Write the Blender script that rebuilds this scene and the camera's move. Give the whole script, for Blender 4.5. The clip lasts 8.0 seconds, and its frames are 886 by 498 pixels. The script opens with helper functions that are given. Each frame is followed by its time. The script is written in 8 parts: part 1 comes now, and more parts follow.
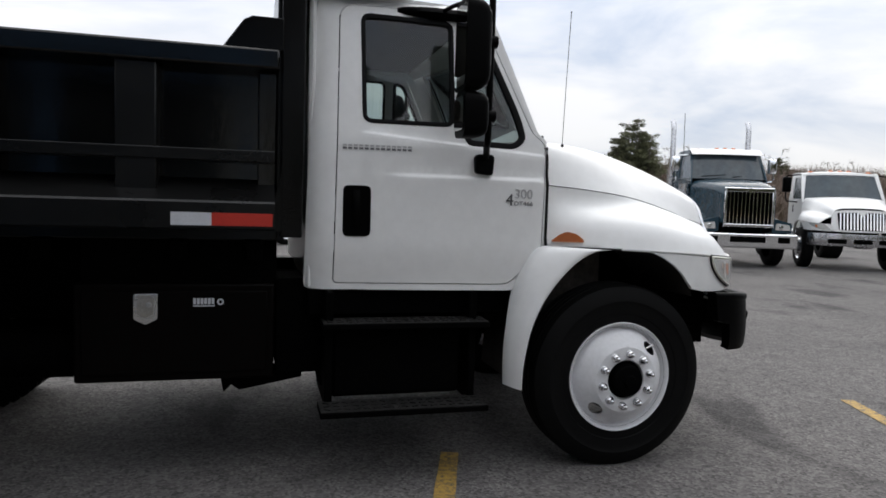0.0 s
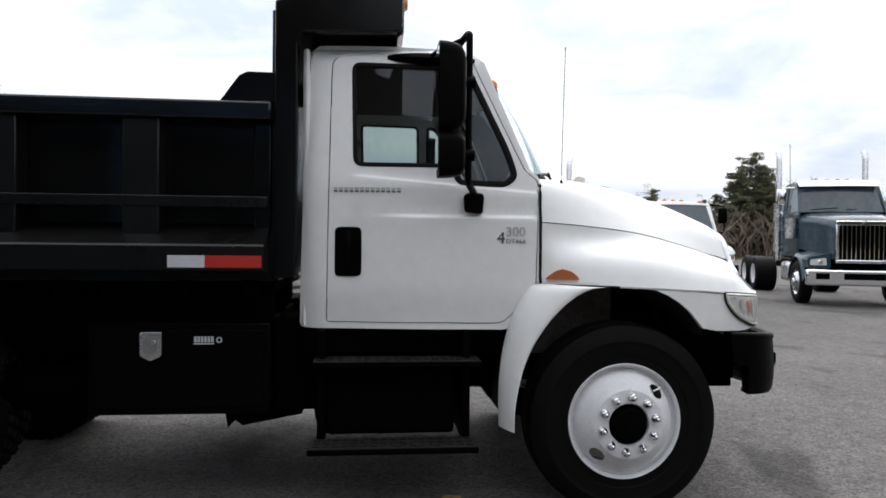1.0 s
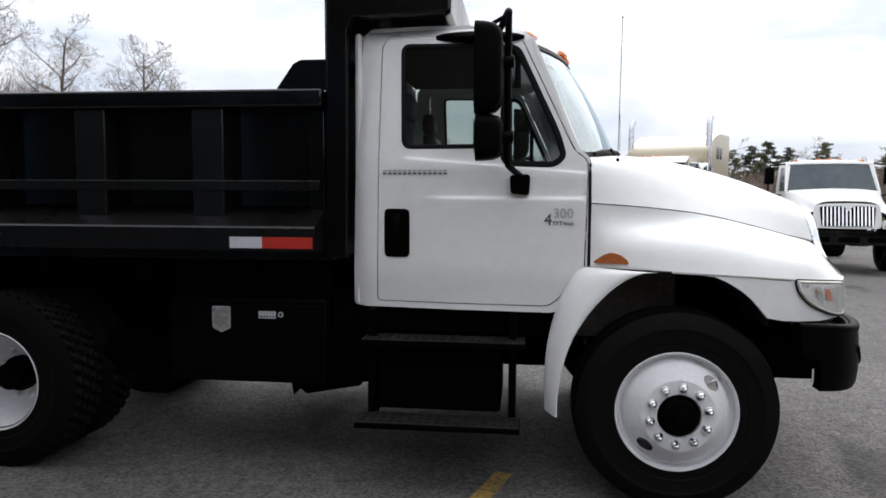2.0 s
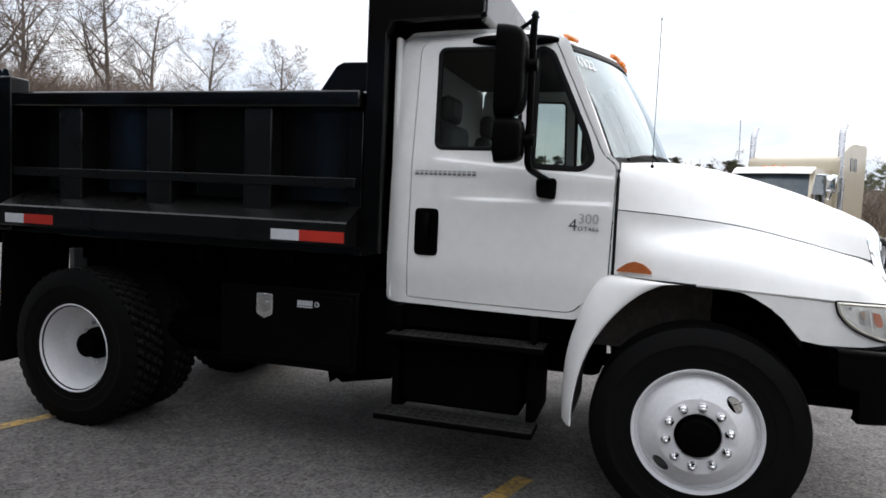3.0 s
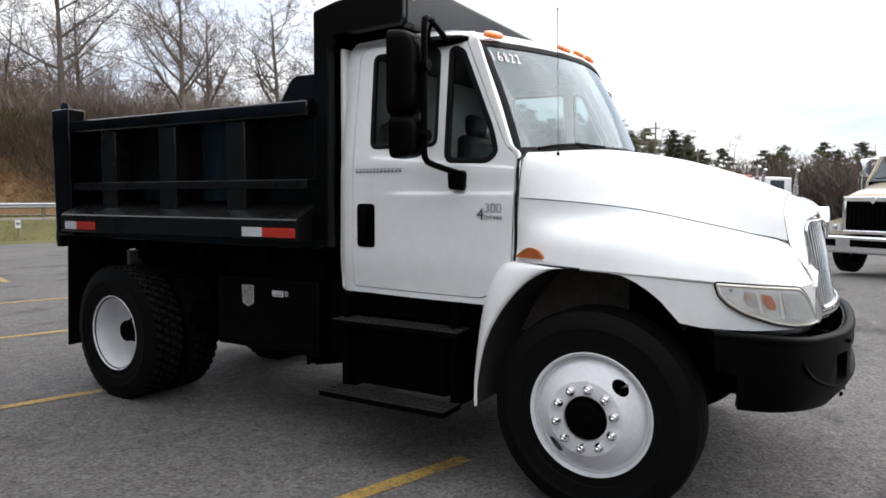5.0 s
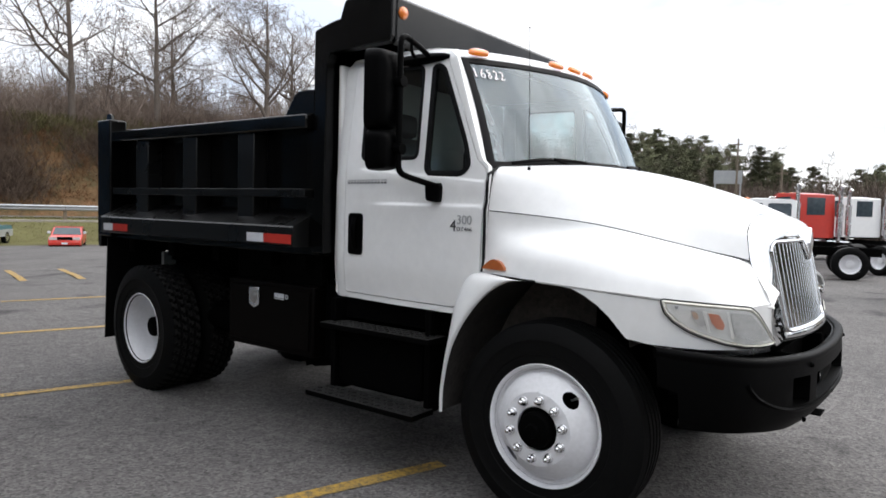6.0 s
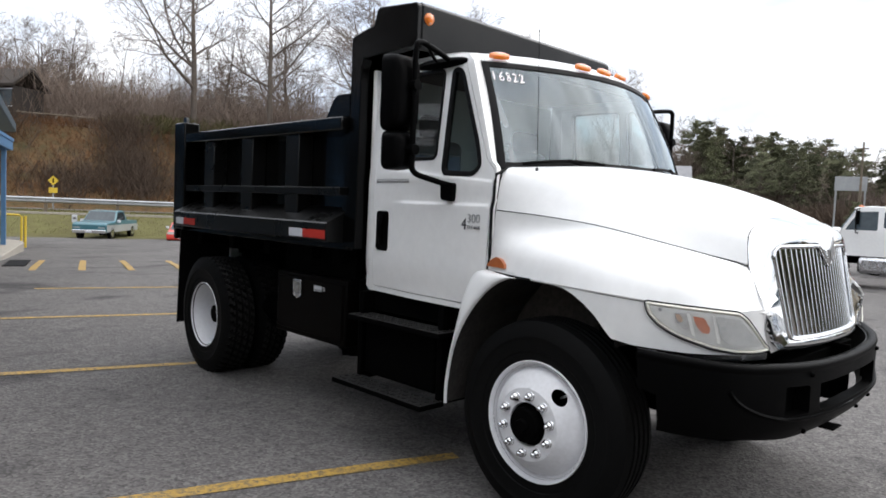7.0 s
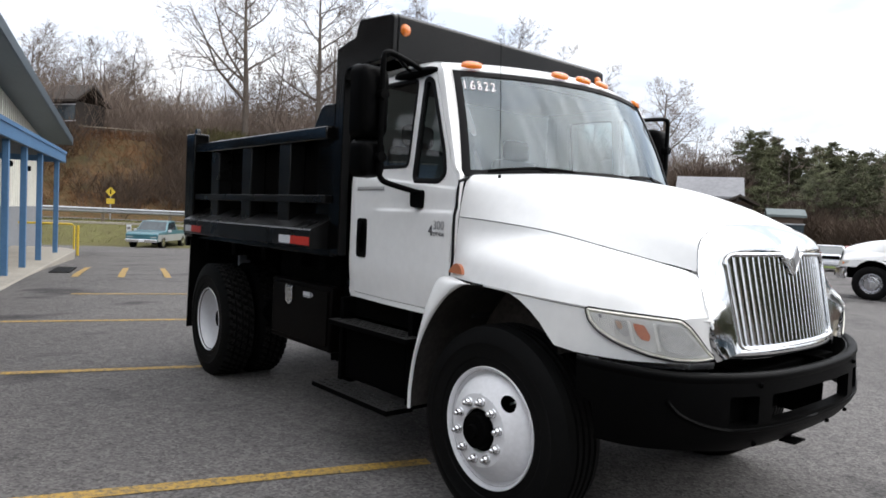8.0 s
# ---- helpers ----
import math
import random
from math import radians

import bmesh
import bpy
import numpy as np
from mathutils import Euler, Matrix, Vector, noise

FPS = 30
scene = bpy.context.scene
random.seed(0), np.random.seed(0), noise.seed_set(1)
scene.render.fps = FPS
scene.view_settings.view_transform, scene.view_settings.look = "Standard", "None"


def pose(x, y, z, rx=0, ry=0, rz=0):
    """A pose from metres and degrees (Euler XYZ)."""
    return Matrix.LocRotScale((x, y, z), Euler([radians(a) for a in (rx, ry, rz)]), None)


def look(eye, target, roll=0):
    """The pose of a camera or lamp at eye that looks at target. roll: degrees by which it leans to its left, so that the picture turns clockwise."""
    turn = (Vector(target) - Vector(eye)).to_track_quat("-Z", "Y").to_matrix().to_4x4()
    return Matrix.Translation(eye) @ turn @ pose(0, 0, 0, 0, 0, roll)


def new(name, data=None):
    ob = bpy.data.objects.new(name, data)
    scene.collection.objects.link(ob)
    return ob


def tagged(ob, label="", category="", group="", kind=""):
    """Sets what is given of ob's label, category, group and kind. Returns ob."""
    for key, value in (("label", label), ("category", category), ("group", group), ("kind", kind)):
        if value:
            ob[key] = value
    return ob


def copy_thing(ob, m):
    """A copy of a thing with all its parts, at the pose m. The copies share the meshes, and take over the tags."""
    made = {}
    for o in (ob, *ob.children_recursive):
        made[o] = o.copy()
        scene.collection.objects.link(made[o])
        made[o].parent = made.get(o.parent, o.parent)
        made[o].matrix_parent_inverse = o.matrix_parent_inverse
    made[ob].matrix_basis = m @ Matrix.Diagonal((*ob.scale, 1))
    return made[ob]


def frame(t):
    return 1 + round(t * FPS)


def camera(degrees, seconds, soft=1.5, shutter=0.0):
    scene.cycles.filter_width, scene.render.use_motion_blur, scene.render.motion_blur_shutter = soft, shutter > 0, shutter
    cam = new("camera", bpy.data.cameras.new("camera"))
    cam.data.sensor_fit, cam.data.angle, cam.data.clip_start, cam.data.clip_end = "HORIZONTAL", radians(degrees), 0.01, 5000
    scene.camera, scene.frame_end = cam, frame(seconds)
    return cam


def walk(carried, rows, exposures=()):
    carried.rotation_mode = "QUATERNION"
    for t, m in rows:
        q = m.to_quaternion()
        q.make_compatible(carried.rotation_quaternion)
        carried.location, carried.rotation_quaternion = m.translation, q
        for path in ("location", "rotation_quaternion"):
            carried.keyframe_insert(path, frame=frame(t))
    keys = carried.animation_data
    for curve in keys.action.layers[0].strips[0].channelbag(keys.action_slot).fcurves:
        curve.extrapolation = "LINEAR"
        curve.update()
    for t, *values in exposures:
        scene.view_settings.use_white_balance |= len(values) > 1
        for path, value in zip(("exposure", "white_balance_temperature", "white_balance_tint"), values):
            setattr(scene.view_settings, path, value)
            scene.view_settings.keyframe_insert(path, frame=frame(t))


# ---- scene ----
cam = camera(65.8, 8.0, soft=1.7)
PATH = [
    (0, (-1.933, -4.447, 1.435), (-1.411, -2.521, 1.29), 1.8),
    (0.5, (-1.636, -4.516, 1.437), (-1.241, -2.556, 1.388), 2.2),
    (0.8, (-1.415, -4.575, 1.438), (-1.091, -2.601, 1.405), 0.6),
    (1, (-1.304, -4.58, 1.431), (-1.108, -2.589, 1.403), 0.6),
    (1.2, (-1.197, -4.602, 1.468), (-1.147, -2.603, 1.43), 0.7),
    (1.5, (-1.046, -4.606, 1.507), (-1.085, -2.61, 1.386), 0.3),
    (1.7, (-0.94, -4.603, 1.534), (-1.057, -2.612, 1.392), 0.7),
    (2.8, (-0.381, -4.527, 1.563), (-0.869, -2.594, 1.411), 0.5),
    (3, (-0.279, -4.532, 1.552), (-0.849, -2.621, 1.403), 2.4),
    (3.2, (-0.147, -4.532, 1.528), (-0.78, -2.641, 1.377), 2.2),
    (3.5, (0.012, -4.485, 1.486), (-0.628, -2.594, 1.364), 1.5),
    (3.8, (0.23, -4.414, 1.51), (-0.427, -2.528, 1.394), 2.3),
    (4, (0.354, -4.368, 1.521), (-0.323, -2.489, 1.404), 2.3),
    (4.2, (0.487, -4.328, 1.529), (-0.223, -2.463, 1.391), 0.9),
    (4.5, (0.666, -4.287, 1.531), (-0.14, -2.46, 1.413), 0.8),
    (4.7, (0.809, -4.28, 1.53), (-0.09, -2.498, 1.404), 0.2),
    (5.8, (1.455, -4.098, 1.528), (0.302, -2.471, 1.379), 1.8),
    (6, (1.552, -4.051, 1.53), (0.358, -2.451, 1.414), 1.5),
    (6.2, (1.664, -4.003, 1.537), (0.406, -2.453, 1.426), 2.1),
    (6.5, (1.835, -3.954, 1.552), (0.493, -2.479, 1.399), 2.9),
    (6.8, (1.951, -3.864, 1.535), (0.558, -2.435, 1.401), 2.4),
    (7, (2.025, -3.817, 1.524), (0.605, -2.413, 1.406), 2.5),
    (7.2, (2.091, -3.752, 1.527), (0.65, -2.372, 1.393), 3.4),
    (7.5, (2.19, -3.66, 1.53), (0.696, -2.337, 1.398), 3.8),
    (8, (2.377, -3.497, 1.517), (0.857, -2.2, 1.427), 2.7),
]
walk(cam, [(t, look(eye, target, roll)) for t, eye, target, roll in PATH], exposures=[(0.0, -0.20), (0.3, 0.12), (0.5, 0.22), (0.7, 0.16), (1.0, 0.03), (1.5, 0.00), (3.0, 0.24), (3.5, 0.32), (6.0, 0.26), (8.0, 0.23)])
SKY_LOW, SKY_HIGH = 1.05, 2.35

# ---- world, sun, exposure ----
world = bpy.data.worlds.new("overcast")
scene.world = world
world.use_nodes = True
wt = world.node_tree
wt.nodes.clear()


def wnode(kind, **kw):
    n = wt.nodes.new(kind)
    for k, v in kw.items():
        n.inputs[k].default_value = v
    return n


sky = wt.nodes.new("ShaderNodeTexSky")
sky.sky_type, sky.sun_disc, sky.sun_elevation, sky.sun_rotation = "NISHITA", False, radians(51), radians(60)
coord = wt.nodes.new("ShaderNodeTexCoord")
sep = wt.nodes.new("ShaderNodeSeparateXYZ")
wt.links.new(coord.outputs["Generated"], sep.inputs[0])
# stretched cloud field
mapn = wnode("ShaderNodeMapping", Scale=(1.0, 1.0, 3.2), Rotation=(0.1, 0.05, 0.4))
wt.links.new(coord.outputs["Generated"], mapn.inputs[0])
cl = wnode("ShaderNodeTexNoise", Scale=3.2, Detail=7.0, Roughness=0.55, Distortion=0.35)
wt.links.new(mapn.outputs[0], cl.inputs["Vector"])
ramp = wt.nodes.new("ShaderNodeValToRGB")
ramp.color_ramp.elements[0].position, ramp.color_ramp.elements[0].color = 0.34, (0.62, 0.69, 0.82, 1)
ramp.color_ramp.elements[1].position, ramp.color_ramp.elements[1].color = 0.60, (1.0, 1.0, 1.02, 1)
wt.links.new(cl.outputs["Fac"], ramp.inputs[0])
# an overcast sky is brighter overhead than at the horizon
grad = wt.nodes.new("ShaderNodeMapRange")
grad.inputs["From Min"].default_value, grad.inputs["From Max"].default_value = 0.0, 1.0
grad.inputs["To Min"].default_value, grad.inputs["To Max"].default_value = SKY_LOW, SKY_HIGH
wt.links.new(sep.outputs["Z"], grad.inputs["Value"])
mul = wt.nodes.new("ShaderNodeVectorMath")
mul.operation = "SCALE"
wt.links.new(ramp.outputs[0], mul.inputs[0])
wt.links.new(grad.outputs[0], mul.inputs["Scale"])
cloudbg = wnode("ShaderNodeBackground", Strength=1.0)
wt.links.new(mul.outputs[0], cloudbg.inputs["Color"])
skybg = wnode("ShaderNodeBackground", Strength=0.08)
wt.links.new(sky.outputs[0], skybg.inputs["Color"])
wmix = wnode("ShaderNodeMixShader", Fac=0.88)
wt.links.new(skybg.outputs[0], wmix.inputs[1])
wt.links.new(cloudbg.outputs[0], wmix.inputs[2])
wout = wt.nodes.new("ShaderNodeOutputWorld")
wt.links.new(wmix.outputs[0], wout.inputs[0])

sun = new("sun", bpy.data.lights.new("sun", "SUN"))
sun.data.energy, sun.data.angle, sun.data.color = 1.95, radians(72), (1.0, 0.96, 0.9)
sun.matrix_world = look((4.5, 7, 10), (0, 0, 0))


# ---- materials ----
def mat(name, a, b=None, rough=0.5, metal=0.0, big=0.6, fine=30.0, bump=0.0, bumpscale=200.0, coat=0.0, vary=0.0, rvar=0.0, spec=0.5, space="Object"):
    """Two-scale procedural surface: a to b by stains and grain, with fine relief. Scales are per metre."""
    m = bpy.data.materials.new(name)
    m.use_nodes = True
    nt = m.node_tree
    p = nt.nodes["Principled BSDF"]
    p.inputs["Metallic"].default_value, p.inputs["Roughness"].default_value = metal, rough
    p.inputs["Coat Weight"].default_value = coat
    p.inputs["Specular IOR Level"].default_value = spec
    p.inputs["Coat Roughness"].default_value = 0.06
    tc = nt.nodes.new("ShaderNodeTexCoord")
    out = tc.outputs[space]
    b = b or tuple(0.8 * c for c in a)
    n1, n2 = nt.nodes.new("ShaderNodeTexNoise"), nt.nodes.new("ShaderNodeTexNoise")
    for n, s, d in ((n1, big, 6.0), (n2, fine, 3.0)):
        n.inputs["Scale"].default_value, n.inputs["Detail"].default_value, n.inputs["Roughness"].default_value = s, d, 0.62
        nt.links.new(out, n.inputs["Vector"])
    mixf = nt.nodes.new("ShaderNodeMath")
    mixf.operation = "MULTIPLY_ADD"
    nt.links.new(n2.outputs["Fac"], mixf.inputs[0])
    mixf.inputs[1].default_value = 0.5
    half = nt.nodes.new("ShaderNodeMath")
    half.operation = "MULTIPLY"
    half.inputs[1].default_value = 0.5
    nt.links.new(n1.outputs["Fac"], half.inputs[0])
    nt.links.new(half.outputs[0], mixf.inputs[2])
    r = nt.nodes.new("ShaderNodeValToRGB")
    r.color_ramp.elements[0].position, r.color_ramp.elements[1].position = 0.36, 0.64
    r.color_ramp.elements[0].color, r.color_ramp.elements[1].color = (*b, 1), (*a, 1)
    nt.links.new(mixf.outputs[0], r.inputs[0])
    col = r.outputs[0]
    if vary:
        info = nt.nodes.new("ShaderNodeObjectInfo")
        hsv = nt.nodes.new("ShaderNodeHueSaturation")
        mr = nt.nodes.new("ShaderNodeMapRange")
        mr.inputs["To Min"].default_value, mr.inputs["To Max"].default_value = 1 - vary, 1 + vary
        nt.links.new(info.outputs["Random"], mr.inputs["Value"])
        nt.links.new(mr.outputs[0], hsv.inputs["Value"])
        nt.links.new(col, hsv.inputs["Color"])
        col = hsv.outputs[0]
    nt.links.new(col, p.inputs["Base Color"])
    if rvar:
        mr = nt.nodes.new("ShaderNodeMapRange")
        mr.inputs["From Min"].default_value, mr.inputs["From Max"].default_value = 0.3, 0.7
        mr.inputs["To Min"].default_value, mr.inputs["To Max"].default_value = max(0, rough - rvar), min(1, rough + rvar)
        nt.links.new(n1.outputs["Fac"], mr.inputs["Value"])
        nt.links.new(mr.outputs[0], p.inputs["Roughness"])
    if bump:
        nb = nt.nodes.new("ShaderNodeTexNoise")
        nb.inputs["Scale"].default_value, nb.inputs["Detail"].default_value = bumpscale, 3.0
        nt.links.new(out, nb.inputs["Vector"])
        bm_ = nt.nodes.new("ShaderNodeBump")
        bm_.inputs["Strength"].default_value, bm_.inputs["Distance"].default_value = bump, 1.0 / bumpscale
        nt.links.new(nb.outputs["Fac"], bm_.inputs["Height"])
        nt.links.new(bm_.outputs[0], p.inputs["Normal"])
    return m


def glass(name, tint, ior=1.5, rough=0.0, haze=0.0, gloss=(1, 1, 1), streaks=(1, 1, 1), dry=0.3):
    m = bpy.data.materials.new(name)
    m.use_nodes = True
    nt = m.node_tree
    nt.nodes.clear()
    tr, gl, fr, mx, o = (nt.nodes.new("ShaderNode" + k) for k in ("BsdfTransparent", "BsdfGlossy", "Fresnel", "MixShader", "OutputMaterial"))
    tr.inputs[0].default_value = (*tint, 1)
    gl.inputs["Roughness"].default_value = rough
    gl.inputs["Color"].default_value = (*gloss, 1)
    fr.inputs["IOR"].default_value = ior
    clear = tr.outputs[0]
    if haze:
        df, dm, dn, dr, dc = (nt.nodes.new("ShaderNode" + k) for k in ("BsdfDiffuse", "MixShader", "TexNoise", "MapRange", "TexCoord"))
        df.inputs[0].default_value = (0.62, 0.66, 0.68, 1)
        dn.inputs["Scale"].default_value, dn.inputs["Detail"].default_value = 3.0, 5.0
        dr.inputs["From Min"].default_value, dr.inputs["From Max"].default_value = dry, 0.7
        dr.inputs["To Min"].default_value, dr.inputs["To Max"].default_value = haze * 0.3, haze * 1.9
        dp = nt.nodes.new("ShaderNodeMapping")
        dp.inputs["Scale"].default_value = streaks
        for q, w in ((dc.outputs["Object"], dp.inputs["Vector"]), (dp.outputs[0], dn.inputs["Vector"]), (dn.outputs["Fac"], dr.inputs["Value"]), (dr.outputs[0], dm.inputs[0]), (tr.outputs[0], dm.inputs[1]), (df.outputs[0], dm.inputs[2])):
            nt.links.new(q, w)
        clear = dm.outputs[0]
    for s, d in ((fr.outputs[0], mx.inputs[0]), (clear, mx.inputs[1]), (gl.outputs[0], mx.inputs[2]), (mx.outputs[0], o.inputs[0])):
        nt.links.new(s, d)
    return m


M_white = mat("white_paint", (0.80, 0.80, 0.79), (0.74, 0.74, 0.73), rough=0.38, big=1.5, fine=14, coat=0.3, rvar=0.05)
M_rimwhite = mat("wheel_paint", (0.76, 0.76, 0.78), (0.66, 0.66, 0.67), rough=0.42, big=4, fine=40, bump=0.03, bumpscale=120)
M_nut = mat("chromed_nut", (0.80, 0.80, 0.81), (0.68, 0.68, 0.69), rough=0.16, metal=1.0, big=20, fine=120)
M_black = mat("black_body_paint", (0.0022, 0.0022, 0.0022), (0.0012, 0.0012, 0.0012), spec=0.25, rough=0.2, big=2, fine=25, bump=0.03, bumpscale=60, rvar=0.07)
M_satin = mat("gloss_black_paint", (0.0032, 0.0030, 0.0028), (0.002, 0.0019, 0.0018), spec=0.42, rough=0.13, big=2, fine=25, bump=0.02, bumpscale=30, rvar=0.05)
# lighter copy of the bed's black: light on ribs and rails put into colour
M_litblack = mat("lit_black_paint", (0.0065, 0.0065, 0.0065), (0.004, 0.004, 0.004), spec=0.30, rough=0.30, big=3, fine=40, bump=0.03, bumpscale=60, rvar=0.08)
M_matte = mat("chassis_black", (0.0018, 0.0018, 0.0018), (0.001, 0.001, 0.001), rough=0.7, big=3, fine=40, bump=0.1, bumpscale=90, spec=0.02)
M_plastic = mat("textured_black_plastic", (0.0016, 0.0016, 0.0017), (0.001, 0.001, 0.001), spec=0.033, rough=0.42, big=4, fine=90, bump=0.15, bumpscale=500)
M_rubber = mat("tyre_rubber", (0.0038, 0.0038, 0.0038), (0.002, 0.002, 0.002), rough=0.62, big=4, fine=50, bump=0.2, bumpscale=150, spec=0.09)
M_treaddust = mat("dusty_tread_rubber", (0.017, 0.0165, 0.0155), (0.008, 0.0078, 0.0074), rough=0.8, big=6, fine=60, bump=0.2, bumpscale=150, spec=0.12)
M_gasket = mat("window_rubber", (0.0045, 0.0045, 0.005), rough=0.6, big=5, fine=60, spec=0.12)
M_chrome = mat("chrome", (0.86, 0.87, 0.88), (0.80, 0.81, 0.82), rough=0.055, metal=1.0, big=3, fine=30, rvar=0.015)
M_alu = mat("polished_aluminium", (0.66, 0.67, 0.69), (0.5, 0.5, 0.52), rough=0.25, metal=1.0, big=4, fine=60, rvar=0.08)
M_steel = mat("nut_steel", (0.62, 0.62, 0.62), (0.42, 0.41, 0.40), rough=0.28, metal=1.0, big=20, fine=120)
M_amber = mat("amber_lens", (0.75, 0.20, 0.02), (0.62, 0.14, 0.01), rough=0.2, big=15, fine=80, coat=0.6)
M_amberdim = mat("amber_side_lens", (0.42, 0.12, 0.03), (0.32, 0.08, 0.02), rough=0.3, big=15, fine=80, coat=0.4)
M_redtape = mat("red_reflective_tape", (0.50, 0.035, 0.02), (0.40, 0.025, 0.018), rough=0.35, big=8, fine=120)
M_whitetape = mat("white_reflective_tape", (0.62, 0.63, 0.66), (0.5, 0.51, 0.54), rough=0.35, big=8, fine=120)
M_badge = mat("badge_grey", (0.22, 0.22, 0.23), (0.14, 0.14, 0.15), rough=0.35, metal=0.4, big=30, fine=200)
M_badgelight = mat("badge_silver", (0.55, 0.55, 0.56), (0.40, 0.40, 0.41), rough=0.3, metal=0.6, big=30, fine=200)
M_interior = mat("cab_trim_grey", (0.034, 0.035, 0.038), (0.021, 0.022, 0.024), rough=0.8, big=3, fine=60, bump=0.1, bumpscale=200)
M_seat = mat("seat_vinyl", (0.07, 0.072, 0.08), (0.045, 0.045, 0.05), rough=0.6, big=4, fine=60, bump=0.15, bumpscale=150)
M_tread = mat("step_tread_metal", (0.038, 0.037, 0.036), (0.014, 0.0135, 0.013), rough=0.5, metal=0.5, big=6, fine=70, bump=0.2, bumpscale=200)
M_lampglass = mat("headlamp_lens", (0.90, 0.90, 0.88), (0.78, 0.79, 0.75), rough=0.22, metal=0.55, big=6, fine=30, coat=0.8)
M_lampedge = mat("headlamp_bezel", (0.74, 0.73, 0.66), (0.60, 0.59, 0.51), rough=0.3, big=8, fine=60)
M_reflector = mat("headlamp_reflector", (0.92, 0.92, 0.91), (0.82, 0.82, 0.80), rough=0.25, metal=0.45, big=10, fine=50)
M_chalk = mat("white_marker", (0.85, 0.85, 0.85), rough=0.8, big=20, fine=200)
M_glassdoor = glass("door_glass", (0.55, 0.61, 0.59))
# windscreen: its stretched pale streaks paint in sky reflections along with some dust
M_glasswind = glass("windscreen_glass", (0.50, 0.63, 0.65), ior=1.56, rough=0.06, haze=0.15, gloss=(0.84, 0.94, 1.0), streaks=(0.8, 3.4, 0.22), dry=0.42)
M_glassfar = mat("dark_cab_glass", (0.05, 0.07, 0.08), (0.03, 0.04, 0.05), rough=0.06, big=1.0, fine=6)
M_lining = mat("wheel_arch_liner", (0.034, 0.029, 0.025), (0.008, 0.007, 0.006), rough=0.85, big=6, fine=40, bump=0.3, bumpscale=80)
M_splash = mat("muddy_splash_panel", (0.095, 0.082, 0.072), (0.026, 0.023, 0.021), rough=0.8, big=5, fine=30, bump=0.25, bumpscale=60)
M_toolbox = mat("tool_box_black", (0.0030, 0.0022, 0.0020), (0.0016, 0.0013, 0.0012), rough=0.4, big=2, fine=30, bump=0.04, bumpscale=60, spec=0.045)
M_mirror = mat("mirror_glass", (0.9, 0.9, 0.9), rough=0.02, metal=1.0)


def asphalt_material():
    m = mat("asphalt", (0.119, 0.111, 0.107), (0.070, 0.066, 0.064), rough=0.88, big=0.45, fine=9.0, bump=0.0, spec=0.3)
    nt = m.node_tree
    p = nt.nodes["Principled BSDF"]
    base = p.inputs["Base Color"].links[0].from_socket
    tc = nt.nodes.new("ShaderNodeTexCoord")
    vor = nt.nodes.new("ShaderNodeTexVoronoi")
    vor.inputs["Scale"].default_value = 64.0
    nt.links.new(tc.outputs["Object"], vor.inputs["Vector"])
    rp = nt.nodes.new("ShaderNodeValToRGB")
    rp.color_ramp.elements[0].position, rp.color_ramp.elements[1].position = 0.0, 1.0
    rp.color_ramp.elements[0].color, rp.color_ramp.elements[1].color = (0.45, 0.45, 0.45, 1), (1.75, 1.75, 1.75, 1)
    nt.links.new(vor.outputs["Color"], rp.inputs[0])
    mulc = nt.nodes.new("ShaderNodeMixRGB")
    mulc.blend_type, mulc.inputs[0].default_value = "MULTIPLY", 1.0
    nt.links.new(base, mulc.inputs[1])
    nt.links.new(rp.outputs[0], mulc.inputs[2])
    # oil drips where vehicles stand
    st = nt.nodes.new("ShaderNodeTexNoise")
    st.inputs["Scale"].default_value, st.inputs["Detail"].default_value = 1.1, 4.0
    mp = nt.nodes.new("ShaderNodeMapping")
    mp.inputs["Scale"].default_value = (1.0, 0.55, 1.0)
    nt.links.new(tc.outputs["Object"], mp.inputs[0])
    nt.links.new(mp.outputs[0], st.inputs["Vector"])
    sr = nt.nodes.new("ShaderNodeValToRGB")
    sr.color_ramp.elements[0].position, sr.color_ramp.elements[1].position = 0.57, 0.67
    sr.color_ramp.elements[0].color, sr.color_ramp.elements[1].color = (1, 1, 1, 1), (0.45, 0.45, 0.46, 1)
    nt.links.new(st.outputs["Fac"], sr.inputs[0])
    mul2 = nt.nodes.new("ShaderNodeMixRGB")
    mul2.blend_type, mul2.inputs[0].default_value = "MULTIPLY", 1.0
    nt.links.new(mulc.outputs[0], mul2.inputs[1])
    nt.links.new(sr.outputs[0], mul2.inputs[2])
    nt.links.new(mul2.outputs[0], p.inputs["Base Color"])
    b = nt.nodes.new("ShaderNodeBump")
    b.inputs["Strength"].default_value, b.inputs["Distance"].default_value = 0.6, 0.006
    nt.links.new(vor.outputs["Distance"], b.inputs["Height"])
    nt.links.new(b.outputs[0], p.inputs["Normal"])
    return m


